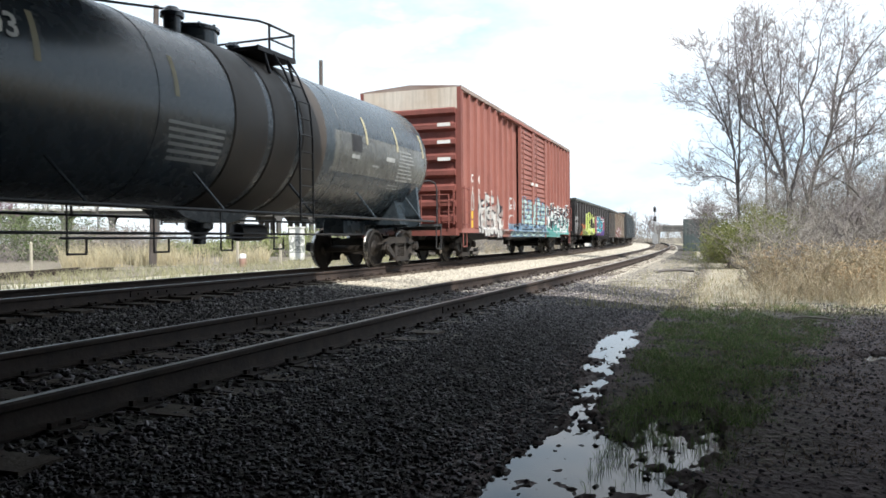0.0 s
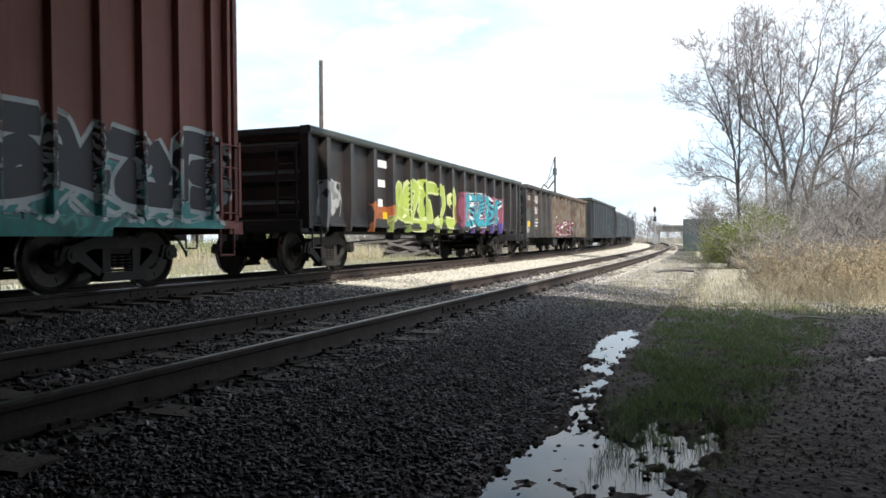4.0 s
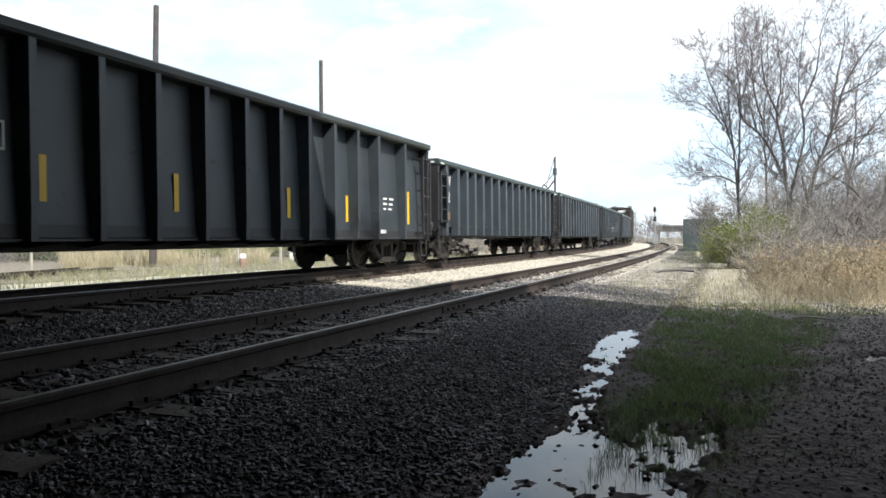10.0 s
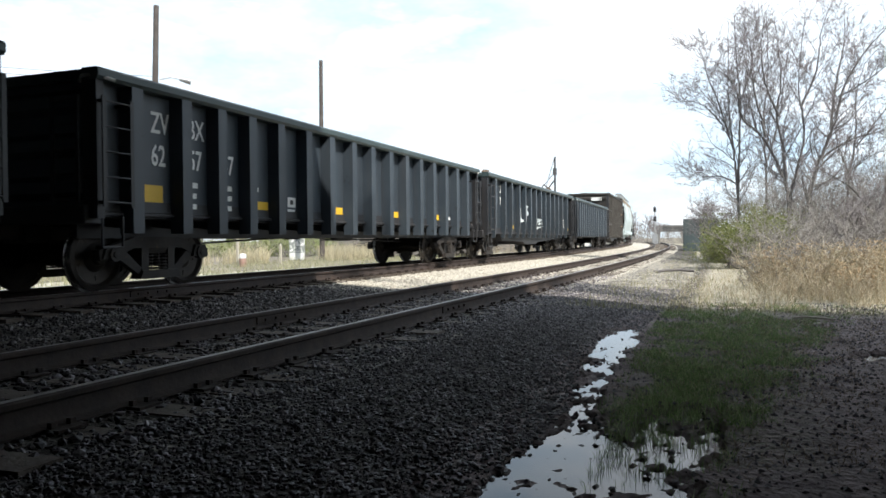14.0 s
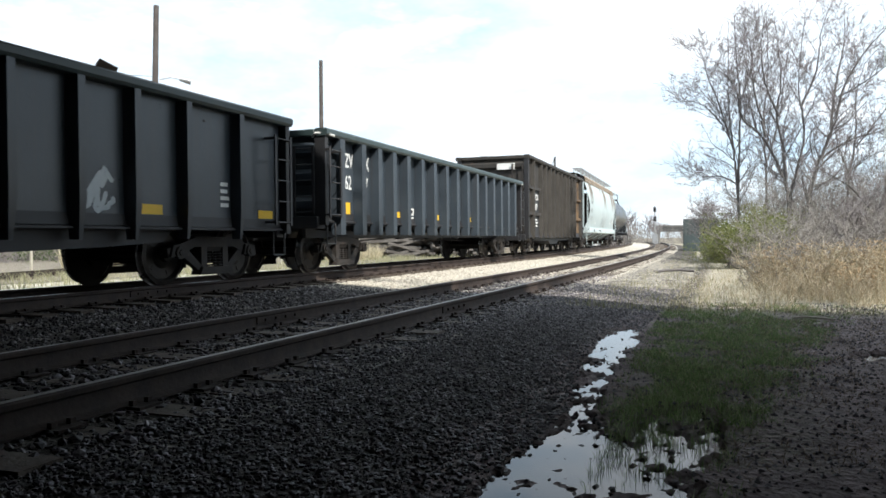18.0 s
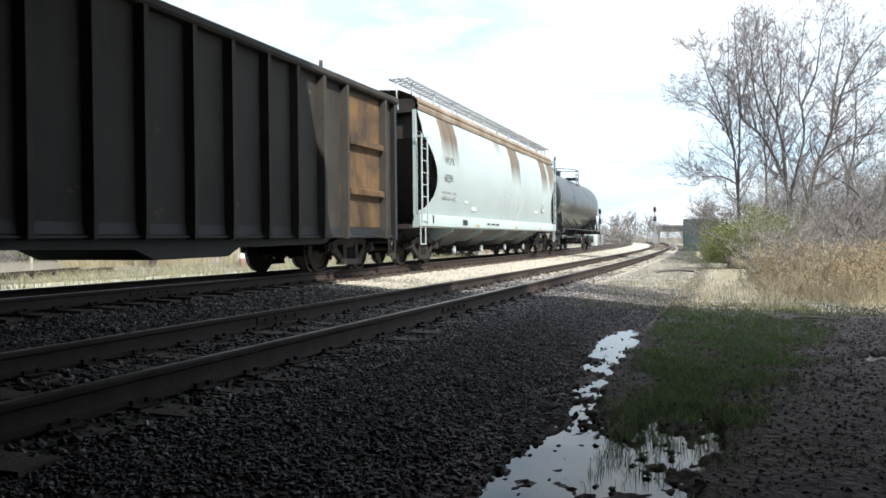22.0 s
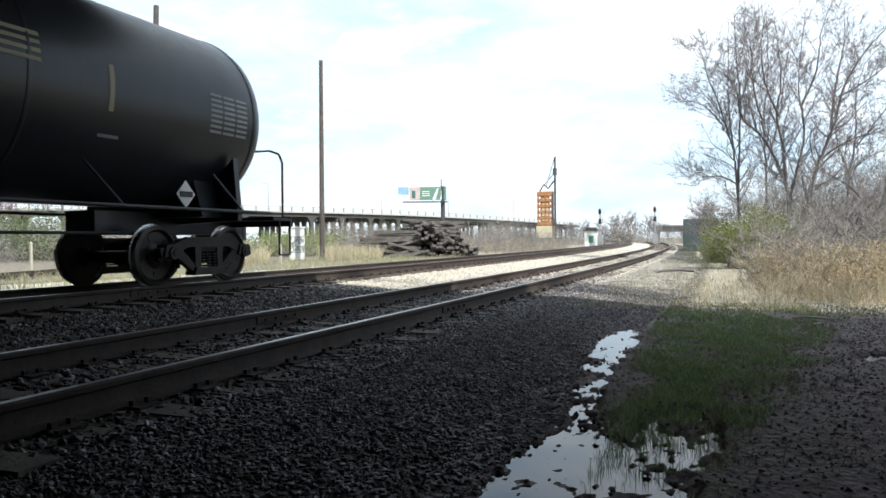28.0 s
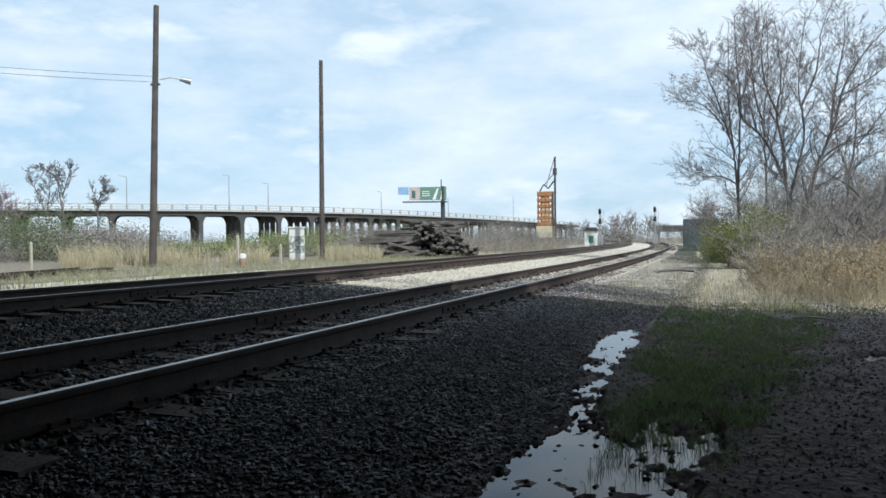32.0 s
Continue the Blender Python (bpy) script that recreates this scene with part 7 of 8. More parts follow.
def thicket(name, label, spots, h0, h1, material, seed, twiggy=3):
    """A tangle of bare stems; spots: rows of x, y."""
    rnd = random.Random(seed)
    segs = []
    zz = land(spots[:, 0], spots[:, 1])
    for (x, y), z in zip(spots, zz):
        p = Vector((x, y, z - 0.1))
        d = Vector((rnd.gauss(0, 0.3), rnd.gauss(0, 0.3), 1)).normalized()
        h = rnd.uniform(h0, h1)
        r = 0.006 + h * 0.004
        for j in range(4):
            d = (d + Vector((rnd.gauss(0, 0.22), rnd.gauss(0, 0.22), rnd.gauss(-0.02, 0.1)))).normalized()
            q = p + d * h * 0.27
            segs.append((*p, *q, r, r * 0.7))
            for b in range(twiggy):
                e = (d * 0.5 + Vector((rnd.gauss(0, 0.7), rnd.gauss(0, 0.7), rnd.gauss(0.1, 0.4)))).normalized()
                s0 = p.lerp(q, rnd.random())
                w = s0 + e * h * rnd.uniform(0.1, 0.28)
                segs.append((*s0, *w, max(0.006, r * 0.45), 0.004))
            p, r = q, max(0.006, r * 0.72)
    return tagged(new(name, tubes(name, segs, material, 3)), label, "brush", kind="stuff")


# wet grass in the shade, and thin grass in the sun
def tufts(x, y, each, radius):
    """Blades gathered round each spot."""
    n_ = len(x)
    a, r = rng.uniform(0, 6.283, (n_, each)), radius * np.sqrt(rng.random((n_, each)))
    return (x[:, None] + r * np.cos(a)).ravel(), (y[:, None] + r * np.sin(a)).ravel()


def turf(x, y):
    """How thickly the wet grass stands, 0 to 1."""
    right = np.interp(y, [3.7, 4.4, 5.3, 7.1, 9.6, 12.5], [-0.2, 0.15, 0.45, 0.8, 1.2, 1.9])
    inside = np.clip((right + 0.5 * (fbm(x * 3, y * 2, 0) - 0.5) - x) / 0.6, 0, 1)
    shore = np.clip(1 - puddle(x, y) * 4, 0, 1) * (across(x, y) > -0.85 - 0.05 * np.clip(y - 9, 0, 3))
    left = np.clip((x + 0.74 + 0.035 * np.clip(y - 4.5, 0, 9)) / 0.12, 0, 1)
    patchy = np.clip((fbm(x * 3.1, y * 1.7, 3) - 0.33) * 3.2, 0, 1) * np.clip(1.25 - 0.09 * y, 0.2, 1)
    near = np.clip((y - 3.8 - 0.25 * (x > -0.2)) / 0.3, 0, 1)
    return inside * shore * left * near * patchy


x, y = rng.uniform(-1.1, 2.0, 22000), 3.7 + 8.9 * rng.random(22000) ** 1.3
keep = rng.random(22000) < turf(x, y)
x, y = tufts(x[keep], y[keep], 15, 0.055)
blades("grass", "wet green grass in tufts at the puddle's edge", x, y, 0.01, 0.075, 0.0045, GREEN, 2.0)
x, y = rng.uniform(-0.9, 2.0, 8000), rng.uniform(3.8, 12.6, 8000)
keep = rng.random(8000) < turf(x, y) * 0.9 + 0.08
x, y = tufts(x[keep], y[keep], 6, 0.07)
blades("grass", "brown dead blades among the wet grass", x, y, 0.01, 0.07, 0.004, DEAD, 2.2)
k = 900
x, y = rng.uniform(-0.62, 0.02, k), rng.uniform(3.05, 5.0, k)
keep = (rng.random(k) < 0.25 + 0.75 * np.clip((y - 3.6) / 0.5, 0, 1)) & (fbm(x * 4, y * 4, 1) > 0.4)
x, y = tufts(x[keep], y[keep], 6, 0.03)
blades("puddle_grass", "sparse grass blades standing in the puddle", x, y, 0.02, 0.11, 0.0035, GREEN, 0.8, z=np.full(len(x), -0.005))
k = 9000
y = 11.2 + 24 * rng.random(k) ** 1.6
x = rng.uniform(-2.3, 6.0, k)
keep = (fbm(x * 1.4, y * 0.9, 2) > 0.4) & (x < 0.2 * y + 1)
blades("thin_grass", "thin sunlit grass, half green and half straw", x[keep], y[keep], 0.04, 0.16, 0.01, island_mat("mixed_grass", [(0.16, 0.18, 0.07), (0.28, 0.27, 0.14), (0.44, 0.39, 0.24), (0.55, 0.5, 0.36)], thin=0.4), 0.7)
k = 15000
x, y = rng.uniform(-0.2, 2.6, k), rng.uniform(2.6, 12.5, k)
keep = (fbm(x * 2.5, y * 2, 1) > 0.45) & (x < 0.2 * y + 0.2) & (puddle(x, y) < 0.05)
blades("dead_grass", "flattened brown dead grass on the mud", x[keep], y[keep], 0.01, 0.05, 0.006, DEAD, 3.0)
# rough grass behind the line
k = 11000
y = rng.uniform(7, 48, k)
x = rng.uniform(-24, -15.2, k) - across(np.zeros(k), y)
keep = fbm(x * 0.7, y * 0.7, 3) > 0.42
blades("rough_grass", "rough pale green grass on the ground behind the line", x[keep], y[keep], 0.08, 0.4, 0.02, island_mat("rough_grass", [(0.26, 0.26, 0.14), (0.38, 0.37, 0.23), (0.48, 0.45, 0.31), (0.18, 0.19, 0.1)], thin=0.4), 1.4)
# tall dry weeds
k = 21000
y = 12.1 + 11 * rng.random(k) ** 1.3
x = rng.uniform(-0.9, 5.5, k)
rise = np.clip((x - 0.02 * y + 0.1) / 1.4, 0, 1)
keep = (rng.random(k) < 0.12 + 0.88 * rise) & (fbm(x * 1.1, y * 1.1, 5) > 0.38) & (x < 0.18 * y + 1.2)
x, y, rise = x[keep], y[keep], rise[keep]
for low, lo, hi, lean_ in ((True, 0.05, 0.22, 2.6), (False, 0.1, 0.5, 1.7)):
    pick = (fbm(x * 0.8, y * 0.8, 1) < 0.5) == low
    blades("dry_weeds", "tangle of dry straw-coloured weeds", x[pick], y[pick], lo, hi, 0.008, STRAW, lean_, "weeds")
sp = np.stack([rng.uniform(0.3, 5.0, 700), rng.uniform(13.4, 21, 700)], -1)
sp = sp[(sp[:, 0] > 0.02 * sp[:, 1] + 0.15) & (fbm(sp[:, 0] * 1.3, sp[:, 1] * 1.3, 2) > 0.42)]
thicket("weed_stalks", "brittle dry weed stalks", sp, 0.3, 1.05, STRAW, 4, 6)
RUSSET = island_mat("russet_leaves", [(0.38, 0.27, 0.16), (0.48, 0.36, 0.23), (0.54, 0.44, 0.3), (0.42, 0.35, 0.23)], thin=0.4)
for px_, py_, w_, h_ in ((0.95, 16.6, 0.45, 0.8), (1.6, 17.2, 0.55, 0.95), (2.3, 16.4, 0.5, 0.9), (3.0, 17.4, 0.6, 1.0), (2.0, 14.6, 0.4, 0.6)):
    shrub("weed_clump", "russet clump of withered leafy weeds", Vector((px_, py_, 0.02)), w_, w_, h_, 900, 0.028, RUSSET, 50, int(px_ * 10), 12, STRAW)
sp = np.stack([rng.uniform(-0.9, 6.5, 1000), rng.uniform(16, 34, 1000)], -1)
sp = sp[sp[:, 0] > 0.2 + 0.05 * (sp[:, 1] - 17)]
thicket("undergrowth", "grey bare brush under the trees", sp, 0.5, 1.9, BRUSH, 5, 6)
sp = np.stack([rng.uniform(1.0, 10, 1300), rng.uniform(30, 44, 1300)], -1)
thicket("undergrowth", "grey bare saplings between the trunks", sp, 1.4, 4.6, BRUSH, 6, 5)

# the tall bare trees
limb_tree("tall bare tree with two pale upright stems", out_at(-0.45, 35.5), (
    (0.13, ((0, -0.3), (0.0, 2.6), (0.05, 4.9), (0.1, 7.4), (-0.05, 9.4), (-0.12, 11.2))),
    (0.1, ((0.02, 1.8), (-0.12, 4.6), (-0.36, 6.4), (-0.42, 8.6), (-0.4, 11.1))),
    (0.075, ((-0.2, 5.1), (-0.85, 7.2), (-1.35, 8.5), (-1.75, 9.9), (-2.3, 10.2))),
    (0.06, ((-0.05, 3.5), (-0.8, 3.9), (-1.7, 3.95), (-2.9, 4.6))),
    (0.06, ((-0.35, 5.6), (-1.0, 6.6), (-1.8, 7.3), (-2.8, 7.4))),
    (0.06, ((0.1, 7.2), (0.6, 8.6), (0.75, 10.0), (0.95, 11.0)))), 11)
limb_tree("broad bare tree forking low into dark limbs", out_at(-3.75, 34), (
    (0.17, ((0.05, -0.3), (0.0, 2.7), (-0.35, 4.0), (-1.1, 5.5), (-2.0, 6.4), (-2.3, 7.8), (-3.2, 9.1))),
    (0.13, ((-0.15, 3.5), (-0.3, 5.0), (-0.5, 6.5), (-0.3, 7.9), (-0.55, 10.7))),
    (0.12, ((0.0, 2.8), (0.35, 4.1), (0.6, 5.5), (0.35, 7.5), (0.6, 10.2))),
    (0.09, ((-0.45, 6.2), (-1.0, 7.6), (-1.2, 9.2), (-1.0, 10.6))),
    (0.08, ((-1.0, 5.4), (-1.5, 7.4), (-1.6, 9.0), (-2.0, 10.3))),
    (0.08, ((0.5, 6.6), (1.1, 8.0), (1.3, 9.6), (1.7, 10.7)))), 23)
limb_tree("bare tree leaning away from the line on a dark stem", out_at(-4.6, 33.5), (
    (0.16, ((0.0, -0.3), (0.25, 2.9), (0.55, 4.1), (1.15, 5.6), (1.45, 6.9), (2.2, 8.2), (3.2, 9.3))),
    (0.1, ((1.1, 5.5), (1.35, 7.4), (1.7, 9.0), (1.75, 10.2))),
    (0.08, ((0.6, 4.2), (1.6, 4.9), (2.6, 5.2), (3.8, 5.5))),
    (0.07, ((1.4, 6.8), (2.4, 7.3), (3.4, 8.0))),
    (0.07, ((0.3, 3.1), (1.6, 3.6), (2.8, 4.4), (3.9, 4.6)))), 31)
limb_tree("slender bare tree in the wood's edge", out_at(-2.2, 40), (
    (0.12, ((0.0, -0.3), (0.05, 3.5), (-0.1, 6.5), (0.1, 9.2), (0.0, 12.0))),
    (0.08, ((0.0, 4.6), (0.7, 7.0), (1.0, 9.5), (1.5, 11.6))),
    (0.07, ((0.0, 5.4), (-0.7, 7.6), (-0.9, 9.8)))), 42)
limb_tree("slender bare tree in the wood's edge", out_at(-7.2, 37), (
    (0.12, ((0.0, -0.3), (0.1, 3.0), (0.5, 5.5), (0.6, 7.6), (1.0, 9.0))),
    (0.08, ((0.2, 3.6), (-0.4, 5.4), (-0.6, 7.6))),
    (0.07, ((0.4, 5.0), (1.5, 6.4), (2.4, 7.4)))), 53)
limb_tree("low bare tree leaning towards the open", out_at(-8.6, 31), (
    (0.1, ((0.0, -0.3), (0.2, 1.6), (0.6, 3.0), (0.9, 4.4), (1.0, 5.6))),
    (0.07, ((0.2, 1.7), (-0.7, 2.8), (-1.6, 3.4), (-2.2, 3.5))),
    (0.06, ((0.5, 2.8), (1.4, 3.6), (2.0, 4.8)))), 64)
limb_tree("bare tree at the overpass whose branches shade the cars", Vector((5.6, 9.6, 0.05)), (
    (0.24, ((0.0, -0.3), (0.1, 3.5), (-0.3, 6.5), (-0.9, 9.5), (-1.6, 13.0))),
    (0.16, ((0.0, 4.2), (1.2, 7.0), (1.8, 10.5), (1.9, 12.5))),
    (0.14, ((-0.3, 6.3), (-1.9, 8.6), (-3.4, 10.4), (-4.4, 12.0))),
    (0.12, ((-0.6, 8.2), (0.2, 10.2), (0.0, 12.8)))), 75, 0.012, 1.0, 0.35)
for deg, r, h, sd in ((-9.6, 27, 3.4, 17), (-7.2, 25, 2.8, 18), (1.4, 44, 4.4, 19), (0.5, 40, 3.8, 23)):
    bare_tree("low bushy bare tree at the wood's edge", out_at(deg, r), h, sd, stems=4, spread=0.75, radius=0.05, top=3)
shrub("green_shrub", "olive-green shrub with fine leaves at the wood's edge", out_at(-1.1, 27), 1.15, 1.2, 1.75, 10000, 0.036, OLIVE, seed=2, lobes=22)
shrub("green_shrub", "olive-green shrub with fine leaves at the wood's edge", out_at(0.9, 33), 0.9, 1.2, 1.3, 7000, 0.036, OLIVE, seed=3, lobes=18)
shrub("green_shrub", "olive-green shrub with fine leaves at the wood's edge", out_at(-2.6, 29), 0.8, 0.8, 2.0, 4500, 0.036, OLIVE, seed=4, lobes=14)


# ---------------------------------------------------------------- behind the line
WOOD = mat("weathered_pole", (0.105, 0.092, 0.085), (0.06, 0.052, 0.048), 0.9, scale=2, fine=50, streak=0.4, bump=0.4)
STEEL = mat("dull_galvanised_steel", (0.4, 0.41, 0.42), (0.3, 0.3, 0.3), 0.5, 0.6, bump=0.05)
DARKSTEEL = mat("dark_steel", (0.05, 0.052, 0.055), (0.08, 0.08, 0.08), 0.6, 0.3, bump=0.1)


def utility_pole(label, place, h, r, lean=0.0, lamp=False):
    p = tagged(new("utility_pole"), label, "utility pole")
    p.location = place
    p.rotation_euler = (0, lean, 0)
    prof = [(0, -0.4), (r, -0.4), (r, 0.0)] + [(r * (1 - 0.32 * i / 6), h * i / 6) for i in range(1, 7)] + [(0, h + 0.04)]
    part("shaft", Shape().lathe(prof, "z", (0, 0, 0), 14), WOOD, p)
    if lamp:
        z = h * 0.727
        a = Vector((math.cos(radians(41)), math.sin(radians(41)), 0))
        part("lamp_arm", Shape().pipe([a * r + Vector((0, 0, z - 0.1)), a * 0.7 + Vector((0, 0, z + 0.06)), a * 1.25 + Vector((0, 0, z + 0.02))], 0.03, 6), STEEL, p)
        head = Shape()
        head.tube(a * 1.15 + Vector((0, 0, z + 0.03)), a * 1.7 + Vector((0, 0, z - 0.06)), 0.1, 10, 0.17)
        part("lamp_head", head, STEEL, p, "grey street lamp head")
        for dz in (0, 0.28):
            pts = []
            for i in range(13):
                t = i / 12
                pts.append(Vector((-a.x * 30 * t, -a.y * 30 * t, z + 0.05 - dz + 0.9 * t * t - 1.3 * t * (1 - t))))
            part("cable", Shape().pipe(pts, 0.011, 5), DARKSTEEL, p)
        part("crossbolt", Shape().box(-r * 1.4, r * 1.4, -0.05, 0.05, z - 0.4, z - 0.3), DARKSTEEL, p)


utility_pole("tall weathered wooden pole with a street lamp and wires", out_at(41.75, 41), 13.1, 0.19, 0.034, True)
utility_pole("tall weathered wooden pole without wires", out_at(29.85, 46.8), 12.15, 0.165, 0.004)

# stack of old ties
def tie_stack():
    rnd = random.Random(31)
    pile = tagged(new("tie_pile"), "heap of old dark railway ties stacked beside the line", "timber pile")
    base = out_at(22.9, 55)
    pile.location = base
    pile.rotation_euler = (0, 0, radians(22))
    old = mat("old_grey_tie", (0.07, 0.062, 0.057), (0.15, 0.138, 0.125), 0.92, scale=2.2, fine=40, bump=0.5, wear=(0.03, 0.026, 0.024), wear_at=0.6)
    tm = {ln: Shape().box(-ln / 2, ln / 2, -0.115, 0.115, -0.085, 0.085).mesh("old_tie", old) for ln in (2.6, 3.3, 4.1)}

    def lay(ln, x, y, z, tip, turn):
        o = part("old_tie", tm[ln], old, pile)
        o.location, o.rotation_euler = (x, y, z), (rnd.uniform(-0.1, 0.1), tip, turn)

    for left, right, y0, y1, low, high in ((-4.3, -0.2, -1.2, 0.2, 0, 7), (-3.7, 0.9, 0.0, 1.6, 0, 9), (-1.6, 2.4, 0.5, 2.0, 0, 12)):
        for layer in range(low, high):
            z = 0.12 + layer * 0.215
            y = y0
            while y < y1:
                if rnd.random() < 0.86:
                    ln = rnd.choice((3.3, 4.1, 4.1))
                    mid = (left + right) / 2 + 0.09 * layer + rnd.uniform(-0.35, 0.35)
                    lay(ln, mid, y + rnd.uniform(-0.04, 0.04), z + rnd.uniform(-0.03, 0.03), rnd.gauss(0.02, 0.035), rnd.gauss(0, 0.07))
                y += 0.36
    for i in range(10):  # slipped from the stacks
        lay(2.6, rnd.uniform(-3.6, 0.6), -1.5 + rnd.uniform(-0.1, 0.1), rnd.uniform(0.15, 0.9), rnd.uniform(-0.3, 0.3), rnd.gauss(0, 0.2))
    for i in range(130):  # butt ends facing the line, sloping down
        x = rnd.uniform(0.5, 4.3)
        hmax = max(0.25, 2.4 - 0.6 * max(0, x - 0.9))
        lay(2.6, x, rnd.uniform(-0.9, 0.5), rnd.uniform(0.1, hmax), rnd.uniform(-0.25, 0.25), math.pi / 2 + rnd.gauss(0, 0.3))


tie_stack()


# ---------------------------------------------------------------- viaduct
VIA = mat("viaduct_concrete", (0.075, 0.075, 0.075), (0.05, 0.05, 0.05), 0.9, scale=0.3, bump=0.2, streak=0.4)
VIA_PALE = mat("viaduct_parapet", (0.42, 0.42, 0.4), (0.34, 0.34, 0.33), 0.85, scale=0.4, bump=0.1)


def viaduct():
    v = tagged(new("viaduct"), "long concrete road viaduct on arched bents", "bridge")
    key = [(-190, 78), (-150, 96), (-121, 116), (-99, 140), (-86, 172), (-79, 225), (-76, 300), (-75, 380)]
    pts = []
    for i in range(len(key) - 1):
        p0, p1, p2, p3 = (Vector(key[max(0, min(len(key) - 1, j))]) for j in (i - 1, i, i + 1, i + 2))
        for s_ in range(12):
            t = s_ / 12
            pts.append(0.5 * ((2 * p1) + (p2 - p0) * t + (2 * p0 - 5 * p1 + 4 * p2 - p3) * t * t + (3 * p1 - p0 - 3 * p2 + p3) * t ** 3))
    # even steps
    run = [pts[0]]
    for q in pts:
        if (q - run[-1]).length > 2.0:
            run.append(q)

    def edge(i):
        a, b = run[max(0, i - 1)], run[min(len(run) - 1, i + 1)]
        d = (b - a).normalized()
        return Vector((d.y, -d.x))

    def strip(name, a, b, z0, z1, material):
        rows = [[], [], [], [], []]
        for i, q in enumerate(run):
            e = edge(i)
            for k, (o, z) in enumerate(((a, z0), (a, z1), (b, z1), (b, z0), (a, z0))):
                w = q + e * o
                rows[k].append((w.x, w.y, z))
        part(name, Shape().grid(rows), material, v)

    strip("deck", 5.2, -5.2, 7.35, 7.75, VIA_PALE)
    strip("girder", 4.6, 4.1, 6.5, 7.35, VIA)
    strip("girder", -4.1, -4.6, 6.5, 7.35, VIA)
    strip("soffit", 4.1, -4.1, 6.9, 7.2, VIA)
    strip("handrail", 5.15, 5.0, 8.6, 8.78, VIA_PALE)
    strip("handrail", 5.12, 5.03, 8.1, 8.2, VIA_PALE)
    for i in range(0, len(run), 1):
        e = edge(i)
        w = run[i] + e * 5.08
        part("rail_post", Shape().box(w.x - 0.16, w.x + 0.16, w.y - 0.16, w.y + 0.16, 7.75, 8.7), VIA_PALE, v)
    for i in range(2, len(run) - 2, 3):
        e = edge(i)
        d = Vector((-e.y, e.x))
        for o in (4.2, 1.4, -1.4, -4.2):
            w = run[i] + e * o
            m = Matrix.Translation((w.x, w.y, 3.0)) @ Matrix.Rotation(math.atan2(d.y, d.x), 4, "Z")
            part("column", Shape().obox(m, 0.85, 0.8, 7.2), VIA, v)
        for o in (2.8, 0.0, -2.8):  # arched cap between the columns
            prof = [(-1.1, 6.9), (-1.1, 4.2), (-0.95, 5.0), (-0.55, 5.45), (0, 5.6), (0.55, 5.45), (0.95, 5.0), (1.1, 4.2), (1.1, 6.9)]
            w = run[i] + e * o
            fr = [(w.x + e.x * a - d.x * 0.36, w.y + e.y * a - d.y * 0.36, z) for a, z in prof]
            bk = [(w.x + e.x * a + d.x * 0.36, w.y + e.y * a + d.y * 0.36, z) for a, z in prof]
            m_ = len(prof)
            part("bent_cap", Shape().add(fr + bk, [tuple(range(m_)), tuple(range(m_, 2 * m_))[::-1]] + [(j, (j + 1) % m_, m_ + (j + 1) % m_, m_ + j) for j in range(m_)]), VIA, v)
        # arched brackets along the outer girder
        for o in (4.35, -4.35):
            s = Shape()
            prof = [(-1.8, 6.52), (-1.2, 6.35), (-0.75, 5.95), (-0.48, 5.2), (-0.42, 4.2), (0.42, 4.2), (0.48, 5.2), (0.75, 5.95), (1.2, 6.35), (1.8, 6.52)]
            w = run[i] + e * o
            fr = [(w.x + d.x * a - e.x * 0.2, w.y + d.y * a - e.y * 0.2, z) for a, z in prof]
            bk = [(w.x + d.x * a + e.x * 0.2, w.y + d.y * a + e.y * 0.2, z) for a, z in prof]
            m_ = len(prof)
            s.add(fr + bk, [tuple(range(m_)), tuple(range(m_, 2 * m_))[::-1]] + [(j, (j + 1) % m_, m_ + (j + 1) % m_, m_ + j) for j in range(m_)])
            part("arch_bracket", s, VIA, v)
    for deg, h in ((43.5, 5.3), (37.35, 6.1), (34.1, 4.7), (26.9, 4.2), (21.7, 4.0), (16.4, 7.0)):
        # light poles on the parapet
        q = min(run, key=lambda a: abs(math.degrees(math.atan2(-a.x, a.y)) - deg))
        e = edge(run.index(q))
        d_, w = Vector((e.y, -e.x)), q + e * 4.9
        lp = Shape().tube((w.x, w.y, 7.7), (w.x, w.y, 8.8 + h), 0.1, 6, 0.07)
        lp.pipe([(w.x, w.y, 8.75 + h), (w.x + d_.x * 1.4, w.y + d_.y * 1.4, 8.95 + h)], 0.05, 5)
        part("light_pole", lp, STEEL, v)


viaduct()


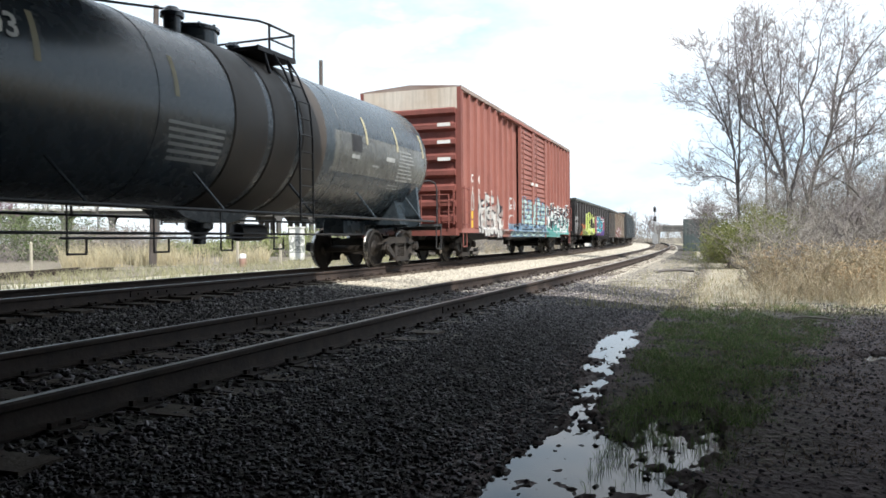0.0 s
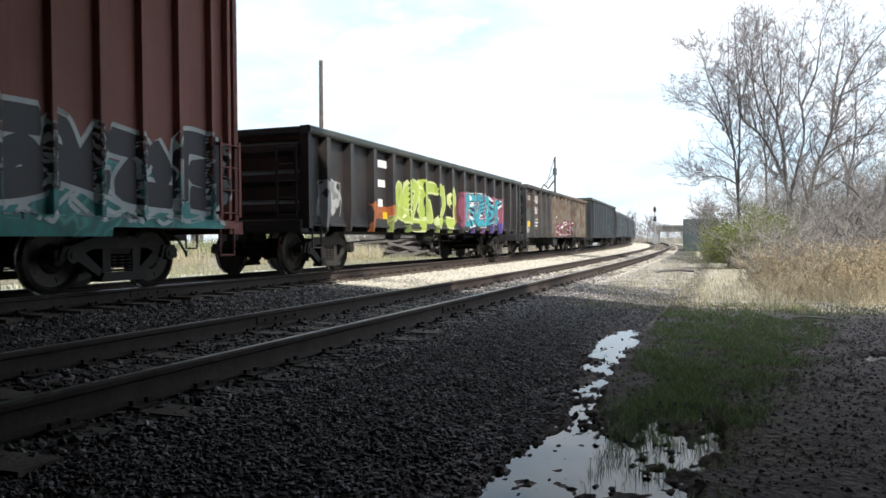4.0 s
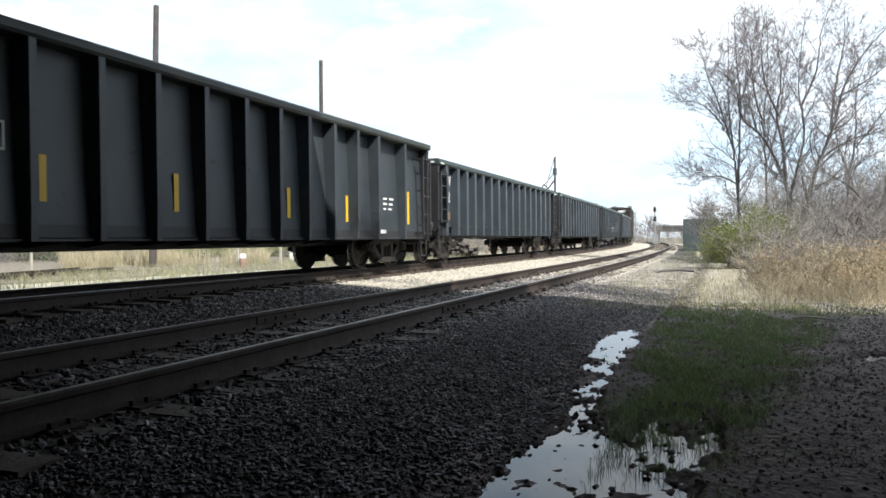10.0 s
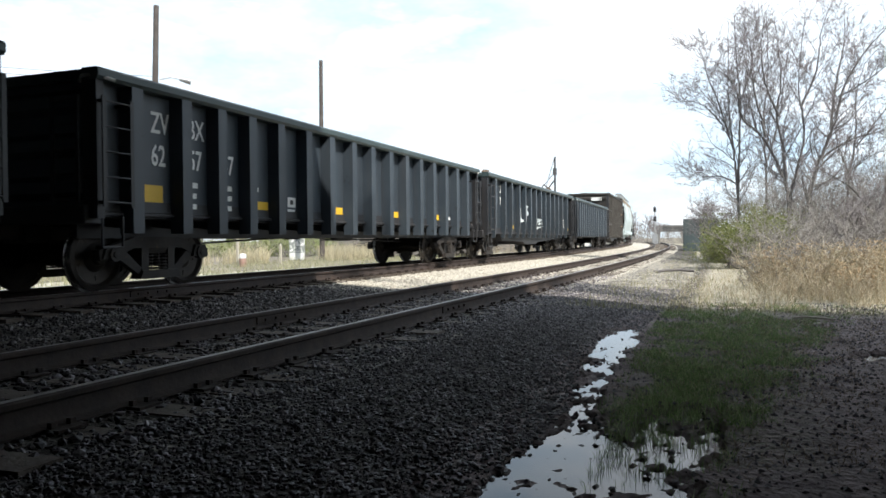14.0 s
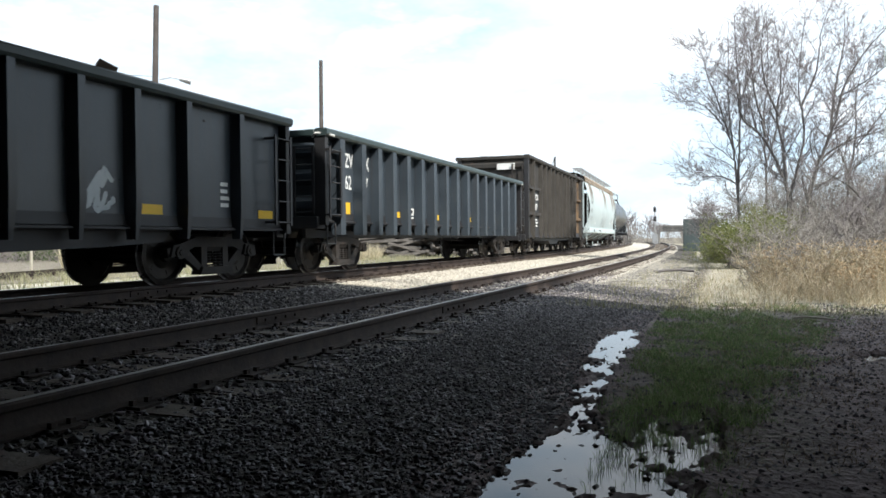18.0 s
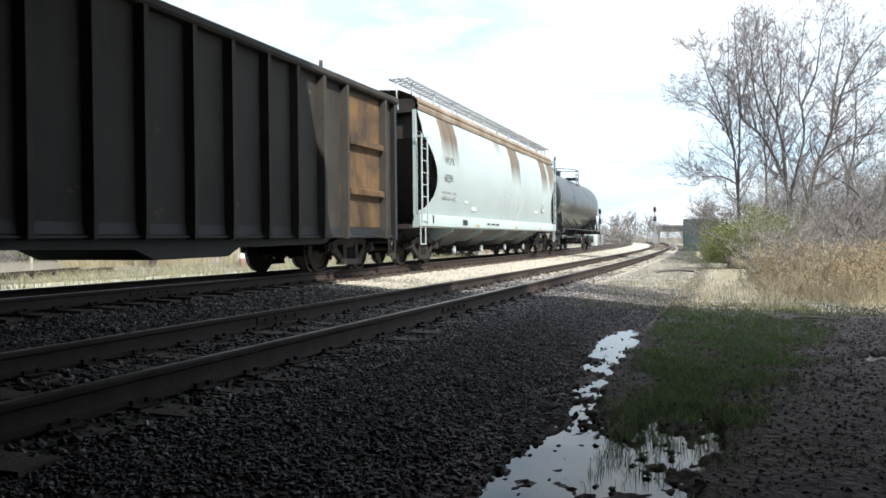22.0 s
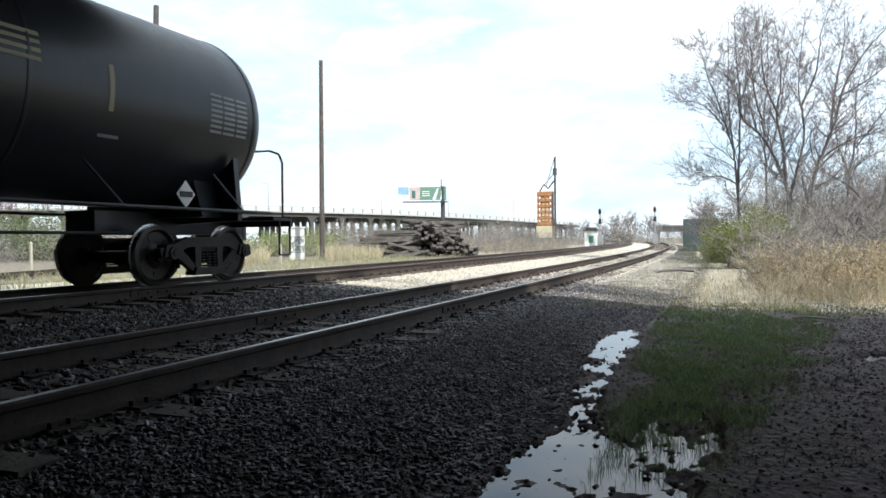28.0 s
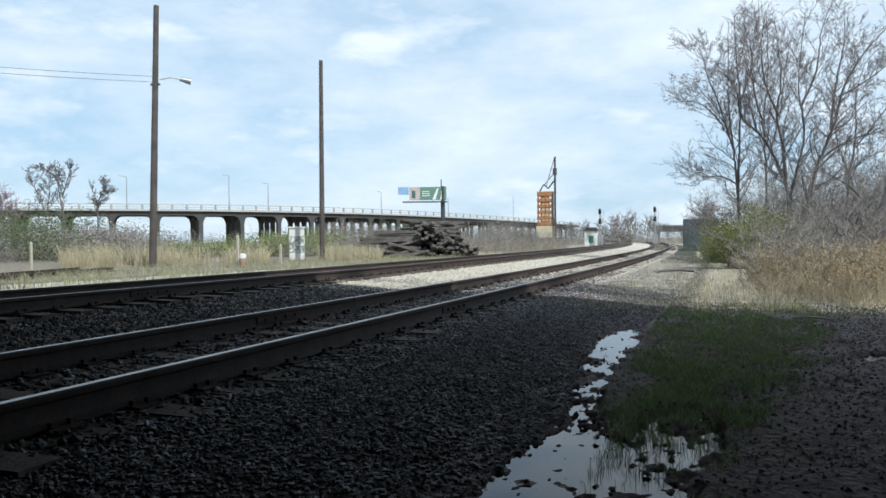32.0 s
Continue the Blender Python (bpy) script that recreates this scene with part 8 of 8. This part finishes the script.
# ---------------------------------------------------------------- billboard, tower, signals, sheds
def billboard():
    b = tagged(new("billboard"), "green roadside billboard on a steel post", "billboard")
    b.location = out_at(20.75, 150, 0)
    b.rotation_euler = (0, 0, radians(20))
    part("post", Shape().tube((-0.1, 0, -0.5), (-0.1, 0, 11.6), 0.42, 12), DARKSTEEL, b)
    green = mat("billboard_green", (0.1, 0.2, 0.15), (0.13, 0.24, 0.19), 0.6, bump=0.02)
    dark = mat("billboard_teal", (0.05, 0.12, 0.12), (0.07, 0.14, 0.13), 0.6, bump=0.02)
    blue = mat("billboard_blue", (0.2, 0.34, 0.55), (0.25, 0.4, 0.6), 0.6, bump=0.02)
    pink = mat("billboard_pink", (0.5, 0.42, 0.4), (0.4, 0.33, 0.33), 0.6, bump=0.02)
    part("panel", Shape().box(-4.6, 0.6, -0.3, -0.1, 8.9, 11.5), green, b)
    part("panel", Shape().box(-6.7, -4.62, -0.3, -0.1, 8.9, 11.5), pink, b)
    part("small_panel", Shape().box(-8.9, -6.8, -0.3, -0.15, 10.0, 11.5), blue, b)
    part("picture_block", Shape().prism([(-2.2, 9.0), (-1.2, 11.2), (-0.9, 11.2), (-1.5, 9.0)], "y", -0.33, -0.31), WHITE, b)
    part("picture_block", Shape().prism([(-0.6, 9.0), (-0.3, 11.3), (0.1, 11.3), (0.1, 9.0)], "y", -0.33, -0.31), WHITE, b)
    part("picture_block", Shape().box(-6.2, -5.5, -0.33, -0.31, 9.3, 10.8), dark, b)
    for z in (10.6, 10.2, 9.8):
        part("picture_block", Shape().box(-4.2, -2.7, -0.33, -0.31, z - 0.1, z + 0.05), WHITE, b)
    part("walkway", Shape().box(-8.0, 0.8, -1.0, 0.4, 8.45, 8.65), DARKSTEEL, b)
    part("frame_post", Shape().box(-0.5, -0.3, -0.1, 0.1, 11.5, 13.0), DARKSTEEL, b)


def orange_tower():
    t = tagged(new("orange_hoist"), "orange steel hoist with a mast on a pale base", "machine")
    t.location = out_at(13.1, 92) + Vector((0, 0, 0.85))
    t.scale = (0.86, 0.9, 1)
    t.rotation_euler = (0, 0, radians(13))
    orange = mat("faded_orange_paint", (0.42, 0.2, 0.08), (0.3, 0.14, 0.06), 0.7, scale=0.8, streak=0.5, bump=0.1, wear=(0.25, 0.2, 0.16), wear_at=0.6)
    pale = mat("pale_yellow_base", (0.55, 0.5, 0.34), (0.45, 0.4, 0.3), 0.8, bump=0.1)
    part("base", Shape().box(-1.3, 1.2, -1.0, 1.0, -0.3, 1.9), pale, t, bevel=0.05)
    part("base_slab", Shape().box(-1.6, 2.0, -1.3, 1.2, -1.5, 0.5), CONCRETE, t)
    for x in (-1.0, 0.0, 0.9):
        for y in (-0.9, 0.9):
            part("leg", Shape().box(x - 0.1, x + 0.1, y - 0.1, y + 0.1, 1.9, 5.6), orange, t)
    for z in (2.0, 2.7, 3.4, 4.1, 4.8, 5.5):
        part("tier", Shape().box(-1.15, 1.05, -1.0, 1.0, z, z + (0.34 if z < 5 else 0.5)), orange, t)
    part("panel", Shape().box(-0.7, 0.6, -0.86, -0.8, 2.3, 5.5), orange, t)
    for i in range(5):
        part("panel", Shape().box(-0.5 + 0.03 * i, 0.4, -0.93, -0.88, 2.5 + i * 0.6, 2.8 + i * 0.6), pale, t)
    part("top_frame", Shape().pipe([(-0.8, 0, 6.0), (-0.2, 0, 6.9), (0.4, 0, 6.4), (1.2, 0, 7.3)], 0.1, 6), DARKSTEEL, t)
    part("mast", Shape().tube((1.35, 0, -0.3), (1.35, 0, 10.2), 0.14, 8), DARKSTEEL, t)
    part("mast_head", Shape().box(1.05, 1.6, -0.3, 0.3, 8.0, 8.8), DARKSTEEL, t)
    part("stay", Shape().tube((1.3, 0, 10.1), (0.1, 0, 6.6), 0.045, 5), DARKSTEEL, t)
    part("stay", Shape().tube((1.3, 0, 8.3), (-0.1, 0, 6.9), 0.045, 5), DARKSTEEL, t)
    part("ladder", Shape().box(0.95, 1.15, -1.05, -1.0, 0.2, 6.0), DARKSTEEL, t)


def block_signal(place, h):
    s_ = tagged(new("block_signal"), "railway block signal with dark heads on a silver mast", "signal")
    s_.location = place
    part("mast", Shape().tube((0, 0, -0.5), (0, 0, h), 0.09, 10), STEEL, s_)
    part("base_case", Shape().box(-0.35, 0.35, -0.3, 0.3, -0.5, 1.4), STEEL, s_, "", None, 0.02)
    for z in (h - 0.5, h - 1.9):
        hd = part("signal_head", Shape().box(-0.19, 0.19, -0.3, -0.14, z - 0.36, z + 0.36), BLACK, s_, "", None, 0.03)
        for dz in (-0.22, 0, 0.22):
            part("hood", Shape().lathe([(0.09, -0.3), (0.1, -0.3), (0.1, -0.55), (0.09, -0.55)], "y", (0, 0, z + dz), 10, (0, math.pi)), BLACK, hd)
    part("ladder", Shape().box(0.2, 0.24, 0.1, 0.14, 0, h - 0.4).box(0.48, 0.52, 0.1, 0.14, 0, h - 0.4), STEEL, s_)


billboard()
orange_tower()
block_signal(out_at(9.1, 112, 0.2), 5.2)
block_signal(out_at(5.2, 118, 0.2), 5.6)

# signal bungalow with a green door
b = tagged(new("equipment_shed"), "small white equipment shed with a green door panel", "shed")
b.location = out_at(9.75, 114, 0.2)
b.rotation_euler = (0, 0, radians(8))
part("body", Shape().box(-0.95, 0.95, -0.8, 0.8, -0.3, 2.0), WHITE, b, "", None, 0.03)
part("roof", Shape().prism([(-1.1, 1.95), (1.1, 1.95), (0.75, 2.45), (-0.75, 2.45)], "y", -1.0, 1.0), DARKSTEEL, b)
part("door", Shape().box(-0.35, 0.35, -0.84, -0.8, 0.2, 1.25), mat("green_panel", (0.05, 0.17, 0.12), (0.07, 0.22, 0.15), 0.5, bump=0.03), b, "green panel")

# dark box behind the shrubs, and a low bridge far down the line
b = tagged(new("storage_container"), "dark grey-green steel container behind the shrubs", "container")
b.location = out_at(2.05, 62)
b.rotation_euler = (0, 0, radians(2))
TEAL = mat("container_paint", (0.06, 0.085, 0.09), (0.09, 0.11, 0.11), 0.7, streak=0.4, bump=0.1)
part("body", Shape().box(-1.25, 1.25, -2.5, 2.5, -0.1, 2.45), TEAL, b, "", None, 0.03)
for i in range(9):
    part("corrugation", Shape().box(-1.15 + i * 0.275, -1.0 + i * 0.275, -2.54, -2.5, 0.05, 2.3), TEAL, b)
b = tagged(new("low_bridge"), "low dark bridge across the far end of the line", "bridge")
b.location = out_at(3.6, 210, 0)
part("beam", Shape().box(-6.0, 9, -3, 3, 2.6, 3.9), DARKSTEEL, b)
part("parapet", Shape().box(-6.0, 9, -3.05, -2.85, 3.9, 4.3), CONCRETE, b)
for xx in (-5.2, 1.6):
    part("pier", Shape().box(xx - 0.5, xx + 0.5, -2.4, 2.4, -0.5, 2.6), CONCRETE, b)

# white cabinet with tags, marker posts
TAGGED = mat("white_cabinet_tagged", (0.68, 0.69, 0.66), (0.55, 0.56, 0.54), 0.6, bump=0.05, layers=[(-0.5, 0.5, 0.4, 1.6, (0.5, 0.52, 0.48), (0.7, 0.7, 0.68), (0.14, 0.16, 0.15), 4.0, 0.4, 0.08)])
b = tagged(new("relay_cabinet"), "white steel relay cabinet scrawled with dark tags", "cabinet")
b.location = out_at(31.7, 50)
b.rotation_euler = (0, 0, radians(-60))
part("body", Shape().box(-0.35, 0.35, -0.48, 0.48, 0, 2.05), TAGGED, b, "", None, 0.02)
part("roof", Shape().box(-0.42, 0.42, -0.56, 0.56, 2.05, 2.13), WHITE, b)
part("plinth", Shape().box(-0.4, 0.4, -0.5, 0.5, -0.35, 0), CONCRETE, b)
POST = mat("dull_post_paint", (0.5, 0.47, 0.38), (0.36, 0.33, 0.27), 0.7, scale=3, bump=0.1, streak=0.4)
for deg, r, h, w in ((35.95, 38.5, 1.5, 0.055), (32.9, 41, 1.0, 0.055), (49.3, 36, 1.2, 0.045)):
    b = tagged(new("marker_post"), "dull cream marker post in the dry grass", "post")
    b.location = out_at(deg, r)
    part("shaft", Shape().box(-w, w, -w, w, -0.3, h), POST, b, "", None, 0.01)
    part("cap", Shape().prism([(-w, h), (w, h), (0, h + 0.08)], "y", -w, w), POST, b)
b = tagged(new("drum"), "small white and rust-red drum by the line", "drum")
b.location = out_at(35.6, 38)
part("shell", Shape().lathe([(0, 0), (0.17, 0), (0.18, 0.02), (0.17, 0.2), (0.18, 0.22), (0.17, 0.4), (0.17, 0.42)], "z", (0, 0, 0), 14), mat("drum_rust", (0.4, 0.25, 0.2), (0.3, 0.2, 0.16), 0.7), b)
part("lid", Shape().lathe([(0.18, 0.42), (0.18, 0.62), (0, 0.66)], "z", (0, 0, 0), 14), WHITE, b)

# a disused siding
sid = tagged(new("siding"), "disused rusty siding half lost in the gravel", "railway track", kind="structure")
a0, a1 = out_at(54, 27), out_at(44.3, 36)
d = (a1 - a0).normalized()
e = Vector((d.y, -d.x, 0))
for k in (0, -1.5):
    pts = [a0 + e * k, a1 + e * k]
    s = Shape()
    m = Matrix.Translation((pts[0] + pts[1]) / 2 + Vector((0, 0, 0.14))) @ Matrix.Rotation(math.atan2(d.y, d.x), 4, "Z")
    s.obox(m, (a1 - a0).length, 0.07, 0.04).obox(m @ Matrix.Translation((0, 0, -0.08)), (a1 - a0).length, 0.02, 0.14).obox(m @ Matrix.Translation((0, 0, -0.15)), (a1 - a0).length, 0.14, 0.02)
    part("rail", s, RAIL, sid)
for i in range(18):
    w = a0 + d * (i * 0.62 + 0.3) + e * -0.75
    o = part("tie", TIE_MESH, TIE, sid)
    o.location, o.rotation_euler = (w.x, w.y, w.z + 0.02), (0, 0, math.atan2(e.y, e.x))

# reeds, brush and trees beyond the line
k = 9000
deg, r = rng.uniform(33.8, 47.5, k), rng.uniform(42, 52, k)
x, y = -r * np.sin(np.radians(deg)), r * np.cos(np.radians(deg))
keep = fbm(x * 0.5, y * 0.5, 2) > 0.48
tall = fbm(x * 0.22, y * 0.22, 4) > 0.5
for pick, lo, hi in ((keep & tall, 0.5, 1.5), (keep & ~tall, 0.2, 0.95)):
    blades("dry_reeds", "band of straw-yellow reeds behind the line", x[pick], y[pick], lo, hi, 0.024, REED, 1.0, "reeds")
k = 2200
deg, r = rng.uniform(25.5, 30, k), rng.uniform(46, 54, k)
x, y = -r * np.sin(np.radians(deg)), r * np.cos(np.radians(deg))
blades("dry_reeds", "straw-yellow reeds by the tie pile", x, y, 0.3, 1.2, 0.024, REED, 1.0, "reeds")


def arc_spots(d0, d1, r0, r1, k):
    dg, rr = rng.uniform(d0, d1, k), rng.uniform(r0, r1, k)
    return np.stack([-rr * np.sin(np.radians(dg)), rr * np.cos(np.radians(dg))], -1)


thicket("far_brush", "grey-brown brush behind the reeds", arc_spots(22, 47, 56, 74, 800), 1.0, 2.4, BRUSH, 12, 3)
thicket("far_brush", "grey-brown brush below the viaduct", arc_spots(13.5, 30, 70, 110, 800), 1.4, 3.3, BRUSH, 13, 3)
thicket("far_brush", "grey-brown brush before the hoist", arc_spots(11.5, 22, 66, 86, 700), 1.0, 2.5, BRUSH, 16, 3)
thicket("far_brush", "low straw-coloured brush along the line", arc_spots(12, 21, 60, 95, 500), 0.5, 1.3, STRAW, 14, 3)
for deg, r, w, h, m_ in ((50.6, 62, 4, 3.6, HEDGE), (48.6, 66, 4, 4.0, HEDGE), (46.6, 60, 3, 2.4, BRUSH), (44.8, 63, 3.2, 2.3, BRUSH), (42.8, 60, 3.0, 2.0, BRUSH), (38.5, 60, 2.6, 1.2, PALE_LEAF), (34.0, 62, 3, 1.7, PALE_LEAF), (31.5, 62, 3, 2.2, PALE_LEAF), (52.5, 55, 4, 3.4, HEDGE),
                        (27.5, 74, 3, 2.9, BRUSH), (24.5, 80, 4, 3.2, HEDGE), (18, 88, 4, 2.9, BRUSH), (16, 92, 3.5, 2.8, HEDGE), (14.6, 96, 3, 2.6, BRUSH)):
    shrub("bush", "dense roadside bush, partly in leaf", out_at(deg, r), w, w, h, 5200, 0.075, m_, 70, int(deg * 10), 26)
FAR_BARK = mat("far_bark", (0.16, 0.15, 0.15), (0.11, 0.105, 0.105), 0.9, scale=2, bump=0.2)
limb_tree("spreading tree with a thin flat-topped crown", out_at(47.4, 78), (
    (0.2, ((0.4, -0.3), (0.3, 3.2), (-0.1, 5.2), (-0.3, 7.4))),
    (0.13, ((0.0, 4.8), (0.7, 6.4), (1.2, 7.3))),
    (0.12, ((-0.1, 5.4), (-1.0, 6.6), (-2.2, 7.2), (-3.2, 7.3))),
    (0.12, ((-1.7, -0.3), (-1.9, 2.8), (-2.4, 4.6), (-3.4, 6.0), (-3.9, 7.0))),
    (0.1, ((-1.95, 3.2), (-1.2, 5.2), (-1.0, 7.2)))), 41, 0.014, 1.14, 0.9, FAR_BARK, FAR_BARK, 1.5)
limb_tree("leaning bare tree by the viaduct", out_at(45.4, 76), (
    (0.17, ((0.3, -0.3), (0.2, 3.0), (-0.1, 4.6), (-1.0, 6.2))),
    (0.1, ((0.1, 3.6), (0.9, 4.9), (1.9, 5.2))),
    (0.08, ((0.5, 4.4), (0.9, 5.6), (0.7, 6.2)))), 43, 0.014, 1.12, 0.9, FAR_BARK, FAR_BARK, 1.5)
t = bare_tree("tree with purple-pink blossom", out_at(51.2, 85), 8.4, 44, spread=0.7, radius=0.2, least=0.02, top=3, twig=PURPLE)
leaves("blossom", t, clumps(1500, 1.3, 1.3, 4.0, 0.2, 24) + [0, 0, 3.2], 0.06, PURPLE, "purple-pink blossom")
# woods far down the line
n = 0
for deg, r, h in [(12.6, 150, 7.5), (12.0, 165, 7.0), (11.3, 150, 6.0), (10.6, 170, 6.0), (10.0, 180, 7.0), (8.6, 175, 7.8), (8.0, 165, 8.0), (7.4, 175, 8.6), (6.8, 170, 9.0), (6.2, 185, 9.2), (5.6, 180, 8.2), (4.9, 195, 7.0), (4.2, 260, 7.0), (3.2, 280, 7.0), (2.2, 250, 6.0)]:
    n += 1
    bare_tree("bare tree in the far wood", out_at(deg, r), h, 60 + n % 4, stems=2, spread=0.75, radius=0.13, top=2, least=0.035)
thicket("far_brush", "dark hedge along the bend", arc_spots(3.0, 13.0, 128, 158, 900), 1.4, 3.4, BRUSH, 15, 3)
shrub("bush", "grey leafless bush behind the shed", out_at(7.6, 122), 3.2, 1.5, 2.6, 2200, 0.12, BRUSH, 50, 77, 18)
shrub("bush", "grey leafless bush behind the shed", out_at(9.3, 124), 2.6, 1.5, 2.6, 1800, 0.12, BRUSH, 50, 78, 18)

# litter on the ground
b = tagged(new("fallen_branch"), "pale bare branch lying in the shade", "branch")
b.location = (0.92, 10.43, 0.05)
part("stick", Shape().pipe([(-0.2, 0.03, 0.0), (-0.05, 0.0, 0.015), (0.1, -0.02, 0.01), (0.27, -0.06, 0.0)], 0.014, 7), mat("pale_stick", (0.5, 0.46, 0.4), (0.4, 0.36, 0.3), 0.8), b)
b = tagged(new("fallen_branch"), "dark fallen limb lying on the gravel", "branch")
b.location = (-1.6, 22.9, 0.08)
part("stick", Shape().pipe([(-0.5, -0.2, 0.0), (-0.2, -0.05, 0.04), (0.2, 0.05, 0.05), (0.6, 0.02, 0.02)], 0.04, 7), BARK, b)
part("twig", Shape().pipe([(0.1, 0.03, 0.05), (0.4, 0.25, 0.12)], 0.015, 5), BARK, b)


# ---------------------------------------------------------------- what moves
def motions():
    times = [i * 1.0 for i in range(33)]
    for car, place in CARS:
        rows = []
        for t in times:
            x, y, a = on_line(place - gone(t), 0.0)
            x, y = x + MAIN_X * math.cos(a), y + MAIN_X * math.sin(a)
            rows.append((t, pose(float(x), float(y), MAIN_Z, 0, 0, math.degrees(float(a)))))
        walk(car, rows)
    ticks = [i * 0.08 for i in range(401)]
    for wheelset, j in WHEELSETS:
        walk(wheelset, [(t, pose(0, j, 0.457, math.degrees(gone(t) / 0.457))) for t in ticks])


motions()
